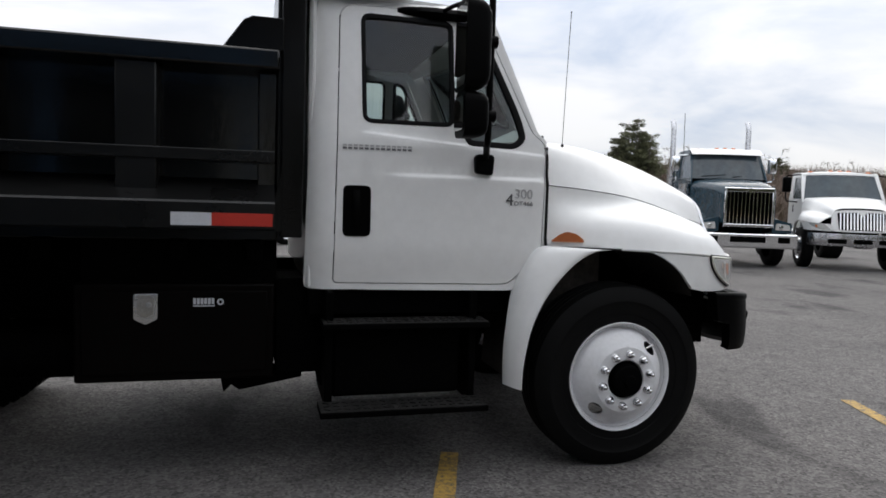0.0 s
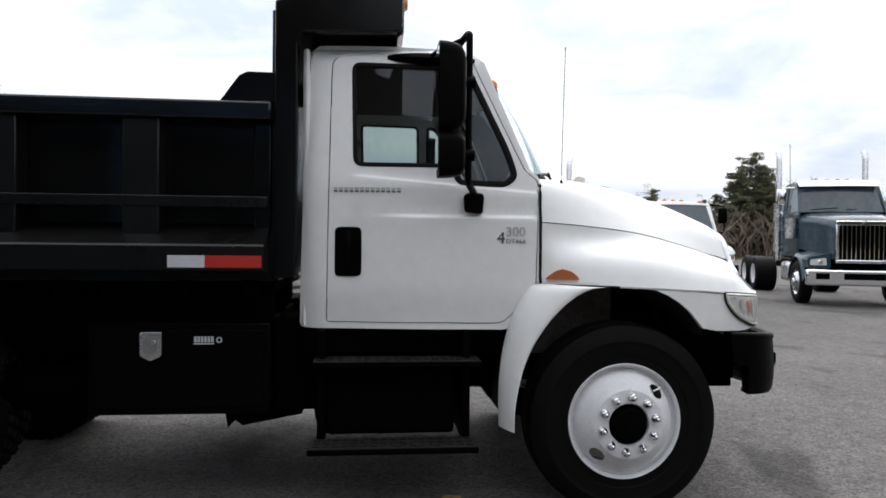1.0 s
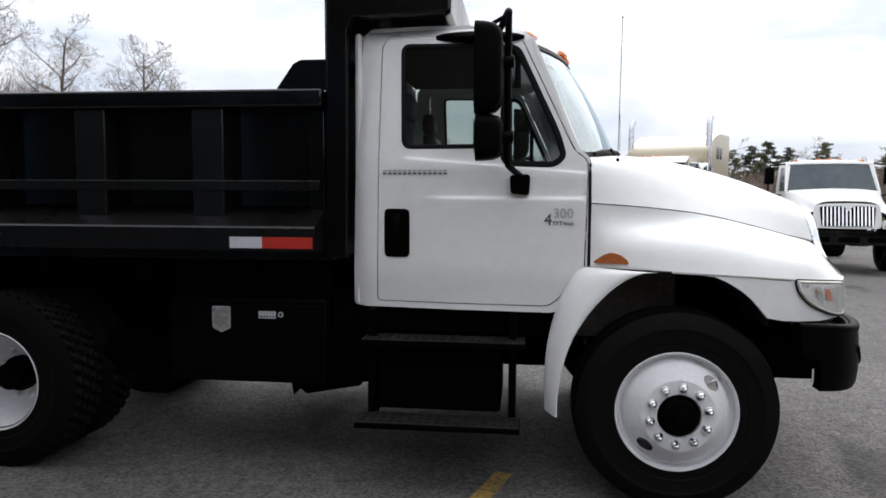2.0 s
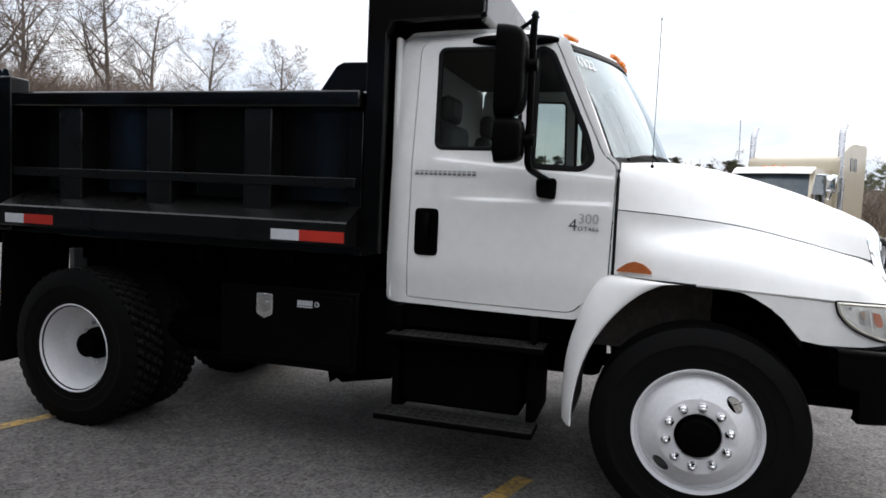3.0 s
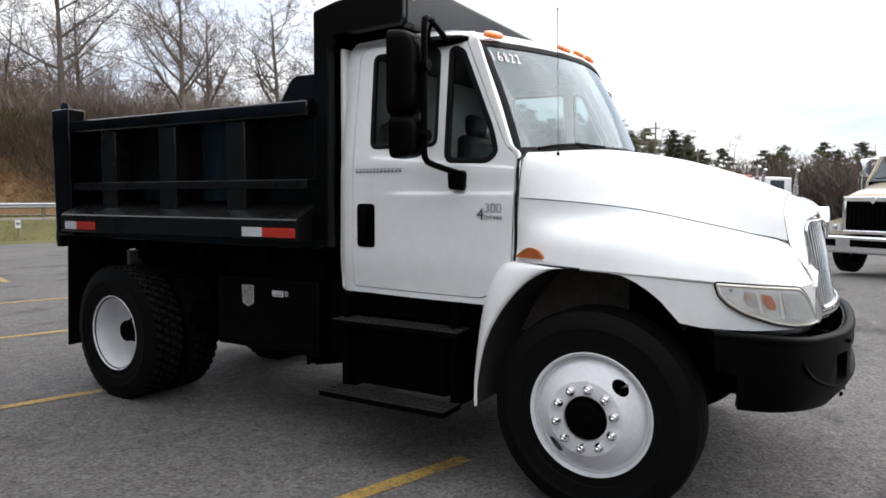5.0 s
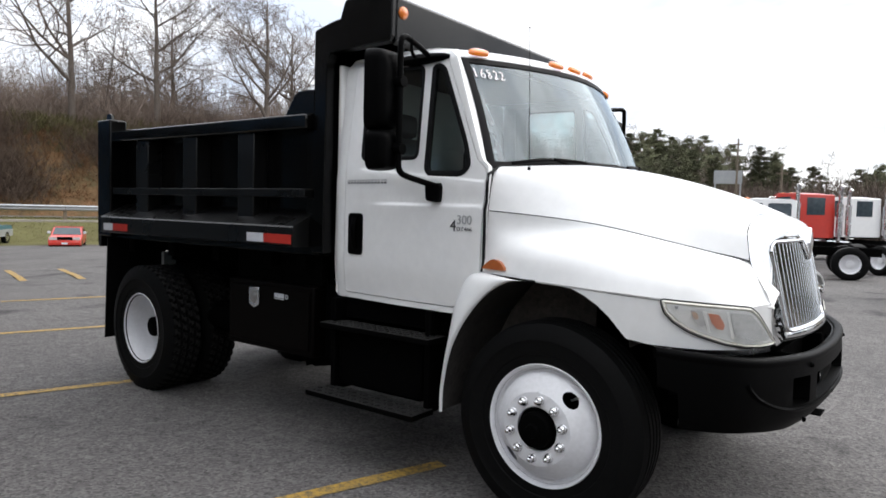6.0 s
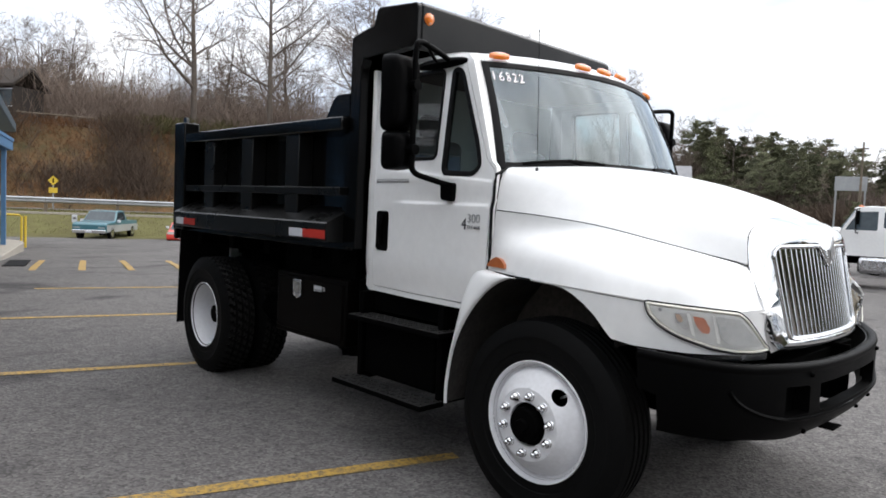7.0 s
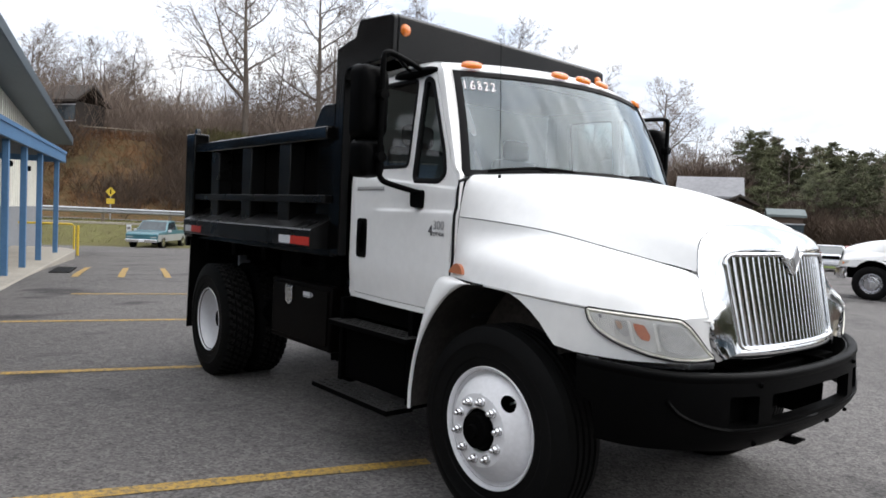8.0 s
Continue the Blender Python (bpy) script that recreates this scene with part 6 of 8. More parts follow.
for u in (-11.95, -13.86, -15.97, -18.9, -9.5, -7.0, -4.5, -2.3, -0.45):
    boxes("porch_post", [(u - 0.06, u + 0.06, -5.39, -5.27, lot_z(u, -5.3) - 0.02, 2.63)], M_bluepaint, hall, "blue square porch post", m=LOT, bevel=0.01)
bm = bmesh.new()
prism(bm, rounded([(-21.8, WV + 0.02), (2.0, WV + 0.02), (2.0, -5.0), (-20.6, -4.95), (-21.5, -5.5)], [0, 0, 0.2, 0.8, 0.6], 5), "z", -0.5, 0.02, m=LOT)
walkway = part("walkway", bm, M_concrete, smooth=0)
addmod(tagged(walkway, "worn concrete walkway with a kerb along the building", "walkway", kind="structure"), "BEVEL", width=0.03)
# board enlarged out of view to block sky reflected in the door glass
sg = boxes("sign_board", [(-9.7, 0.1, -5.19, -5.12, 2.98, 4.55)], M_darkwood, hall, "dark sign board with plain bars, enlarged to block reflected sky", m=LOT)
for k in range(9):
    boxes("sign_bar", [(-9.4 + k * 0.68, -8.95 + k * 0.68, -5.12, -5.10, 3.42, 3.65), (-9.4 + k * 0.68, -9.05 + k * 0.68, -5.12, -5.10, 3.06, 3.28)], M_whitetape, sg, m=LOT, bevel=0)
# unseen dark panes added under the porch to darken reflections in the truck
for k in range(5):
    u = -10.4 + 2.05 * k
    wn = boxes("shop_window", [(u, u + 1.95, WV + 0.005, WV + 0.03, 0.35, 2.62)], M_glassfar, hall, "unseen dark pane added to darken reflections in the truck", m=LOT, bevel=0)
    boxes("window_frame", [(u, u + 1.95, WV + 0.01, WV + 0.06, 0.28, 0.35), (u, u + 1.95, WV + 0.01, WV + 0.06, 2.62, 2.70), (u - 0.05, u, WV + 0.01, WV + 0.06, 0.28, 2.70), (u + 1.0, u + 1.04, WV + 0.031, WV + 0.05, 0.35, 2.62)], M_gasket, wn, m=LOT, bevel=0)
# yellow pipe rail and wall lamps at the far end
rail = thing("pipe_rail", "yellow painted steel pipe rail by the walkway", "railing")
zr = lot_z(-22, 0)
bm = bmesh.new()
tube(bm, [lot(-22.3, -6.8, zr + 1.05), lot(-22.3, -5.3, zr + 1.05), lot(-22.3, -5.2, zr + 1.0), lot(-22.3, -5.2, zr - 0.1)], 0.035, n=8)
part("rail", bm, M_yellow, rail)
bm = bmesh.new()
tube(bm, [lot(-22.9, -5.15, zr + 1.0), lot(-22.9, -5.15, zr - 0.1)], 0.045, n=8)
part("rail_post", bm, M_yellow, rail)
for u in (-20.5, -23.6):
    lampw = thing("wall_lamp", "small dark flood lamp fixed to the wall", "lamp", group="wall lamps")
    boxes("housing", [(u - 0.12, u + 0.12, WV, WV + 0.22, 2.45, 2.62)], M_matte, lampw, m=LOT, bevel=0.03)
mat_o = boxes("floor_mat", [(-14.6, -13.2, -4.75, -4.35, lot_z(-14, 0) + 0.004, lot_z(-14, 0) + 0.03)], M_rubber, None, m=LOT)
tagged(mat_o, "black rubber mat on the asphalt by the kerb", "mat")

# ---- guard rail along the road ----
gr = thing("guard_rail", "galvanised steel guard rail on wooden posts", "guard rail")
GU = -43.2
for k in range(30):
    v0 = -40 + 3.8 * k
    z = ground_z(GU, 0) + 0.45
    bm = bmesh.new()
    prof = [(0.0, 0.31), (0.03, 0.30), (0.075, 0.25), (0.075, 0.22), (0.02, 0.17), (0.02, 0.14), (0.075, 0.09), (0.075, 0.06), (0.03, 0.01), (0.0, 0.0)]
    grid(bm, [[lot(GU + a, v, z + b) for a, b in prof] for v in (v0 + 0.01, v0 + 3.79)])
    addmod(part("rail_beam", bm, M_galv, gr, smooth=30), "SOLIDIFY", thickness=0.008)
    boxes("rail_post", [(GU - 0.2, GU - 0.02, v0 - 0.09, v0 + 0.09, z - 0.8, z + 0.30)], M_wood, gr, "weathered wooden post", m=LOT, bevel=0.01)
kerb = boxes("road_edge", [(-42.2, -41.9, -80, 90, ground_z(-42, 0) - 0.3, ground_z(-42, 0) + 0.06)], M_concrete, None, m=LOT)
tagged(kerb, "pale concrete edge below the guard rail", "kerb", kind="structure")
for v in (-4.2, 3.6):
    st = thing("lot_sign", "small white notice on a short stake", "sign", group="lot signs")
    z = ground_z(-39.5, v)
    boxes("panel", [(-39.5, -39.47, v - 0.13, v + 0.13, z + 0.45, z + 0.88)], M_whitetape, st, m=LOT)
    boxes("stake", [(-39.54, -39.5, v - 0.03, v + 0.03, z - 0.2, z + 0.7)], M_wood, st, m=LOT)
    boxes("notice_bar", [(-39.47, -39.462, v - 0.08, v + 0.08, z + 0.62, z + 0.75)], M_badge, st, m=LOT, bevel=0)
rs = thing("road_sign", "yellow diamond warning sign with a lower plate", "road sign")
z = ground_z(-46.5, -5.4)
m = LOT @ Matrix.Translation((-46.5, -5.6, z))
bm = bmesh.new()
prism(bm, [(0, 1.48), (0.30, 1.80), (0, 2.12), (-0.30, 1.80)], "x", 0.0, 0.02, m=m)
part("diamond_panel", bm, M_yellow, rs, smooth=0)
boxes("plate", [(0.0, 0.02, -0.24, 0.24, 1.02, 1.36)], M_yellow, rs, m=m, bevel=0)
boxes("sign_post", [(-0.06, -0.01, -0.04, 0.04, -0.3, 1.9)], M_galv, rs, m=m, bevel=0)
boxes("symbol_bar", [(0.021, 0.026, -0.04, 0.04, 1.66, 1.95)], M_matte, rs, m=m, bevel=0)
# far rail along the bench on the hill
ur = thing("hill_rail", "weathered rail along the upper road on the hill", "guard rail")
for k in range(16):
    v0 = -26 + 4 * k
    bm = bmesh.new()
    tube(bm, [lot(-57.5, v0, ground_z(-57.5, v0) + 0.75), lot(-57.5, v0 + 4, ground_z(-57.5, v0 + 4) + 0.75)], 0.07, n=5)
    part("rail_beam", bm, M_wood, ur)
    boxes("rail_post", [(-57.6, -57.45, v0 - 0.08, v0 + 0.08, ground_z(-57.5, v0) - 0.3, ground_z(-57.5, v0) + 0.75)], M_wood, ur, m=LOT, bevel=0)


# ---- trees ----
class Sticks:
    """Tapered sticks gathered into one mesh."""

    def __init__(self):
        self.v, self.f = [], []

    def add(self, a, b, r0, r1, n):
        d = (b - a).normalized()
        p = d.orthogonal().normalized()
        q = d.cross(p)
        k = len(self.v)
        for c, r in ((a, r0), (b, r1)):
            for i in range(n):
                t = 2 * math.pi * i / n
                self.v.append(c + r * (math.cos(t) * p + math.sin(t) * q))
        for i in range(n):
            j = (i + 1) % n
            self.f.append((k + i, k + j, k + n + j, k + n + i))

    def blade(self, a, b, r0, r1, turn):
        d = (b - a).normalized()
        p = Matrix.Rotation(turn, 3, d) @ d.orthogonal().normalized()
        k = len(self.v)
        self.v += [a - p * r0, a + p * r0, b + p * r1, b - p * r1]
        self.f.append((k, k + 1, k + 2, k + 3))

    def quad(self, c, a, b):
        k = len(self.v)
        self.v += [c - a - b, c + a - b * 0.6, c + a * 1.1 + b, c - a * 0.7 + b * 0.8]
        self.f.append((k, k + 1, k + 2, k + 3))

    def make(self, name, material, parent, label="", smooth=True):
        me = bpy.data.meshes.new(name)
        me.from_pydata([tuple(v) for v in self.v], [], self.f)
        me.materials.append(material)
        if smooth:
            me.shade_smooth()
        ob = new(name, me)
        ob.parent = parent
        if label:
            tagged(ob, label)
        return ob


def bare_tree(seed, h, limbs, subs, twigs, fine, clear=0.3, trunk_r=0.02, twig_r=0.012, lean_mesh=False):
    rng = random.Random(seed)
    wood, tw = Sticks(), Sticks()

    def rnd():
        return Vector((rng.uniform(-1, 1), rng.uniform(-1, 1), rng.uniform(-1, 1)))

    def grow(p, d, length, r, level, n):
        segs = (7, 5, 4, 3, 2)[level]
        pts, rad = [p], [r]
        for k in range(segs):
            d = (d + rnd() * (0.07, 0.20, 0.26, 0.30, 0.30)[level] + Vector((0, 0, (0.0, 0.07, 0.06, 0.05, 0.03)[level]))).normalized()
            p = p + d * length / segs
            pts.append(p)
            rad.append(r * (1 - 0.78 * (k + 1) / segs))
        dst, sides = (wood, ((9, 6, 5) if not lean_mesh else (6, 4, 3))[level]) if level < 3 else (tw, 3)
        for a, b, r0, r1 in zip(pts, pts[1:], rad, rad[1:]):
            dst.add(a, b, max(r0, twig_r), max(r1, twig_r * 0.8), sides)
        count = (limbs, subs, twigs, fine, 0)[level]
        for k in range(count):
            lo = clear if level == 0 else 0.22
            t = lo + (1 - lo) * (k + rng.random()) / max(count, 1)
            i = min(int(t * segs), segs - 1)
            f = t * segs - i
            c = pts[i].lerp(pts[i + 1], f)
            rr = (rad[i] + (rad[i + 1] - rad[i]) * f) * 0.62
            ax = (pts[i + 1] - pts[i]).normalized()
            out = (rnd() - ax * rnd().dot(ax))
            out = (out - ax * out.dot(ax)).normalized()
            lean = rng.uniform(0.55, 1.0)
            nd = (ax * (1 - lean * 0.62) + out * lean).normalized()
            ll = length * ((0.50 if level == 0 else 0.58) * (1.05 - 0.55 * (t - lo) / (1 - lo)) + rng.uniform(-0.06, 0.08))
            grow(c, nd, ll, rr, level + 1, n)

    grow(Vector((0, 0, -0.3)), Vector((0, 0, 1)), h, h * trunk_r, 0, 0)
    return wood, tw


def tree(seed, h, label, **kw):
    wood, tw = bare_tree(seed, h, **kw)
    t = thing("tree", label, "tree", group="bare trees on the hill")
    wood.make("trunk", M_bark, t, "grey-brown trunk and limbs")
    tw.make("crown", M_twig, t, "leafless twig crown", smooth=False)
    return t


def set_down(ob, u, v, turn, scale):
    ob.matrix_world = LOT @ Matrix.Translation((u, v, ground_z(u, v) - 0.1)) @ Matrix.Rotation(turn, 4, "Z") @ Matrix.Scale(scale, 4)


def again(ob, u, v, turn, scale):
    m = LOT @ Matrix.Translation((u, v, ground_z(u, v) - 0.1)) @ Matrix.Rotation(turn, 4, "Z")
    c = copy_thing(ob, m)
    c.scale = (scale, scale, scale)
    return c


R = random.Random(7)
big = "tall bare deciduous tree on the hillside"
t1 = tree(11, 15.5, big, limbs=13, subs=7, twigs=6, fine=4, clear=0.30)
set_down(t1, -58.5, 4.0, 0.4, 1.0)
t2 = tree(23, 14.5, big, limbs=12, subs=7, twigs=6, fine=4, clear=0.28)
set_down(t2, -57.8, 10.2, 1.9, 1.0)
t3 = tree(37, 13.5, big, limbs=14, subs=7, twigs=6, fine=4, clear=0.22, trunk_r=0.022)
set_down(t3, -56.0, 18.8, 3.0, 1.0)
for t, u, v, s in ((t2, -71.5, -7.8, 0.62), (t1, -71.6, -5.0, 0.55), (t3, -76, -11, 0.60), (t1, -76, -14.6, 0.66), (t2, -68, -17, 0.6), (t3, -66, 25, 1.0), (t1, -62, 31, 0.9), (t2, -64, 37, 0.85), (t1, -68, 14, 0.85), (t2, -64, 44, 0.8), (t3, -60, 50, 0.85)):
    again(t, u, v, R.uniform(0, 6.28), s)
small = "bare slender tree in the hillside thicket"
th = [tree(s, h, small, limbs=9, subs=6, twigs=4, fine=1, clear=0.2, trunk_r=0.014, twig_r=0.015, lean_mesh=True) for s, h in ((51, 8.0), (52, 9.5), (53, 7.0))]
for k, t in enumerate(th):
    set_down(t, -64 - 2 * k, 6 + 7 * k, k, 1.0)
for k in range(78):
    u, v = -61 - 44 * R.random() ** 1.4, R.uniform(-24, 66)
    again(th[k % 3], u, v, R.uniform(0, 6.28), R.uniform(0.75, 1.15))


small_far = "bare thin tree in the far wood"
th_far = [tree(s, h, small_far, limbs=8, subs=4, twigs=4, fine=1, clear=0.12, trunk_r=0.014, twig_r=0.019, lean_mesh=True) for s, h in ((61, 8.0), (62, 9.0))]
set_down(th_far[0], -60, 70, 0, 1.0)
set_down(th_far[1], -52, 72, 0, 1.0)


def brush(name, label, count, place, h0, h1, material, r=0.012):
    """Low tangled growth: many thin stems leaning every way."""
    s = Sticks()
    for _ in range(count):
        u, v = place()
        b = lot(u, v, ground_z(u, v) - 0.05)
        h = R.uniform(h0, h1)
        for _ in range(3):
            d = Vector((R.uniform(-0.7, 0.7), R.uniform(-0.7, 0.7), 1.0)).normalized()
            mid = b + d * h * 0.5
            s.blade(b, mid, r * 1.3, r, R.uniform(0, 6.28))
            for _ in range(3):
                e = mid + (d + Vector((R.uniform(-0.9, 0.9), R.uniform(-0.9, 0.9), R.uniform(-0.3, 0.6)))).normalized() * h * 0.5
                s.blade(mid, e, r, r * 0.6, R.uniform(0, 6.28))
    return tagged(s.make(name, material, None, smooth=False), label, "brush", kind="stuff")


M_brushbrown = mat("rusty_brush", (0.17, 0.085, 0.040), (0.085, 0.050, 0.028), rough=0.95, big=0.15, fine=2, spec=0.1)
M_brusholive = mat("olive_brush", (0.105, 0.095, 0.040), (0.060, 0.056, 0.026), rough=0.95, big=0.2, fine=2, spec=0.1)
M_brushgrey = mat("grey_brown_brush", (0.120, 0.088, 0.066), (0.060, 0.044, 0.034), rough=0.95, big=0.2, fine=2, spec=0.1)


def clumps(n, u0, u1, v0, v1, spread):
    """Places gathered round n centres, as bushes grow."""
    cs = [(R.uniform(u0, u1), R.uniform(v0, v1)) for _ in range(n)]
    def place():
        c = cs[int(R.random() * n)]
        return c[0] + R.gauss(0, spread), c[1] + R.gauss(0, spread * 1.4)
    return place


brush("hillside_brush", "tangled rusty brown brush on the bank", 4200, lambda: (-49.0 - 9.5 * R.random(), R.uniform(-22, 40)), 0.4, 1.1, M_brushbrown, 0.011)
brush("bank_thicket", "dark grey-brown bushes in clumps on the bank", 5200, clumps(40, -57, -50.5, -20, 40, 0.9), 1.0, 2.6, M_brushgrey, 0.012)
brush("olive_scrub", "olive green scrub in clumps on the bank", 1500, clumps(24, -59, -51, -20, 55, 1.1), 0.7, 1.9, M_brusholive, 0.022)
brush("thicket_brush", "grey-brown undergrowth below the trees", 7500, lambda: (-58 - 34 * R.random(), R.uniform(-28, 62)), 2.2, 6.8, M_twig, 0.016)


M_tuft = mat("grass_blades", (0.19, 0.18, 0.08), (0.13, 0.12, 0.055), rough=0.95, big=0.3, fine=3, spec=0.1)


def grass_tufts():
    s = Sticks()
    for _ in range(9000):
        u, v = -38.2 - 7 * R.random(), R.uniform(-14, 26)
        b = lot(u, v, ground_z(u, v) - 0.04)
        a = R.uniform(0, 6.28)
        s.quad(b + Vector((0, 0, 0.035)), Vector((math.cos(a), math.sin(a), 0)) * R.uniform(0.008, 0.02), Vector((R.uniform(-0.02, 0.02), R.uniform(-0.02, 0.02), R.uniform(0.03, 0.08))))
    tagged(s.make("grass", M_tuft, None, smooth=False), "dry olive grass on the roadside bank", "grass", kind="stuff")


grass_tufts()


def pine(seed, h, label, per=4, size=1.0):
    rng = random.Random(seed)
    wood, nd = Sticks(), Sticks()
    wood.add(Vector((0, 0, -0.3)), Vector((0, 0, h)), h * 0.016, 0.02, 7)
    z = h * 0.10
    while z < h * 0.985:
        t = z / h
        reach = h * (0.27 * (1 - t) ** 0.6 * min(1.0, 0.35 + 2.2 * t) + 0.03) * rng.uniform(0.55, 1.3)
        for k in range(rng.randint(4, 6)):
            a = rng.uniform(0, 6.28)
            rr = reach * rng.uniform(0.6, 1.15)
            tip = Vector((math.cos(a) * rr, math.sin(a) * rr, z + rr * rng.uniform(-0.05, 0.35)))
            base = Vector((0, 0, z))
            wood.add(base, tip, 0.035, 0.012, 3)
            m = max(3, int(rr / 0.28))
            for i in range(m):
                c = base.lerp(tip, 0.3 + 0.7 * (i + rng.random()) / m)
                for _ in range(per):
                    o = Vector((rng.uniform(-1, 1), rng.uniform(-1, 1), rng.uniform(-0.4, 0.9)))
                    s = rng.uniform(0.10, 0.22) * size
                    p = Vector((rng.uniform(-1, 1), rng.uniform(-1, 1), rng.uniform(-0.3, 0.8))).normalized()
                    q = p.orthogonal().normalized()
                    nd.quad(c + o * 0.30, p * s * 1.7, q * s * 0.42)
        z += h * rng.uniform(0.030, 0.045)
    t = thing("pine_tree", label, "tree", group="pines beyond the lot")
    wood.make("trunk", M_bark, t, "dark straight trunk")
    nd.make("crown", M_needle, t, "dark green needle crown", smooth=False)
    return t


pl = "dark green pine with an uneven open crown"
pines = [pine(71, 12, pl, 12, 0.52), pine(72, 11, pl, 12, 0.52), pine(73, 13, pl, 12, 0.52)]
far_pines = [pine(74, 12, pl, 7, 0.8), pine(75, 12, pl, 7, 0.8)]
set_down(far_pines[0], -58.0, 66.0, 0.0, 0.9)
set_down(far_pines[1], -44.0, 68.0, 1.0, 0.75)
set_down(pines[0], -54.8, 59.8, 0.0, 0.80)
set_down(pines[1], -51.0, 62.5, 1.0, 0.70)
set_down(pines[2], -48.6, 64.5, 2.0, 0.66)
for k in range(84):
    f = k / 83
    u = -62 + 112 * f + R.uniform(-2.5, 2.5)
    v = 66 + 14 * math.sin(1.5 * f) + R.uniform(-3, 9) + 24 * smooth01((f - 0.12) / 0.3)
    if 0.60 < f < 0.93 and k % 3:
        continue
    again(far_pines[k % 2], u, v, R.uniform(0, 6.28), R.uniform(0.48, 0.78))
for k, (u, v, sc) in enumerate(((-45.5, 51.0, 0.78), (-43.0, 54.5, 0.72), (-40.0, 55.5, 0.74), (-37.0, 57.0, 0.66), (-50.0, 56.0, 0.7), (-27.0, 44.5, 0.30), (-24.5, 46.5, 0.25))):
    again(pines[k % 3], u, v, 1.3 * k, sc)
again(pines[0], 14.9, 63.5, 0.5, 0.80)
again(pines[2], 13.2, 64.5, 2.5, 0.62)
again(pines[1], 16.6, 65.0, 4.0, 0.58)
for k, (u, v, sc) in enumerate(((14.0, 63.8, 0.70), (15.6, 64.2, 0.76), (16.0, 63.0, 0.64), (13.8, 65.5, 0.66), (15.0, 62.8, 0.60), (14.4, 65.0, 0.74), (15.9, 65.4, 0.70))):
    again(pines[k % 3], u, v, 1.1 * k, sc)
for k in range(90):
    f = k / 89
    u = -66 + 150 * f + R.uniform(-3, 3)
    v = 82 + 30 * smooth01((f - 0.1) / 0.3) + R.uniform(-6, 14)
    again(th_far[k % 2], u, v, R.uniform(0, 6.28), R.uniform(0.65, 1.0))
# the dense wood past the lot's end, thinning along the skyline
for k in range(190):
    u, v = R.uniform(-74, -14), R.uniform(58, 86)
    top = float(np.interp(u, [-74, -47, -37, -24, -14], [12.5, 10.5, 8.0, 5.2, 4.6])) * R.uniform(0.72, 1.08)
    if (k % 5 < 2 and -62 < u < -37) or (k % 5 < 3 and u > -40 and v > 72):
        again(far_pines[k % 2], u, v, R.uniform(0, 6.28), top / 12)
    else:
        again(th_far[k % 2], u, v, R.uniform(0, 6.28), 0.74 * top / 8)
brush("saplings", "grey-brown saplings and undergrowth filling the wood", 5200, lambda: (R.uniform(-76, -14), R.uniform(55, 74)), 2.5, 6.5, M_twig, 0.026)
brush("undergrowth", "grey-brown undergrowth below the far pines", 5600, lambda: (-72 + 160 * R.random() ** 1.2, R.uniform(58, 96)), 2.0, 5.5, M_twig, 0.035)

brush("ridge_wood", "grey-brown bare wood along the far ridge", 6500, lambda: (R.uniform(26, 98), R.uniform(94, 124)), 3.5, 9.0, M_twig, 0.027)
brush("brown_thicket", "grey-brown bare thicket at the edge of the lot", 3600, lambda: (R.uniform(-56, -24), R.uniform(50, 58)), 2.0, 4.6, M_brushgrey, 0.024)

# woods that close the lot behind the walk; they show in the chrome
for k, (u, v, sc) in enumerate(((20.0, -19.0, 0.9), (24.0, -21.0, 0.95), (27.5, -18.0, 0.9), (31.0, -20.0, 0.95))):
    again(pines[k % 3], u, v, 0.9 * k, sc)
for k in range(9):
    again(pines[k % 3], 25.5 + 2.5 * (k % 2) + R.uniform(-0.5, 0.5), -14 + 21 * k / 8, 0.7 * k, R.uniform(0.85, 1.05))
for k in range(15):
    u, v = 1 + 27 * k / 14 + R.uniform(-1, 1), R.uniform(-42, -33)
    again(far_pines[k % 2], u, v, R.uniform(0, 6.28), R.uniform(0.8, 1.15))
for k in range(26):
    u, v = 33 + 9 * R.random(), -48 + 64 * k / 25 + R.uniform(-1, 1)
    again(far_pines[k % 2], u, v, R.uniform(0, 6.28), R.uniform(0.85, 1.2))


M_slate = mat("teal_grey_roof", (0.16, 0.19, 0.19), (0.11, 0.13, 0.13), rough=0.8, big=0.5, fine=6)
M_darkroof = mat("dark_brown_shingle", (0.05, 0.038, 0.030), (0.032, 0.025, 0.021), rough=0.9, big=0.5, fine=6)
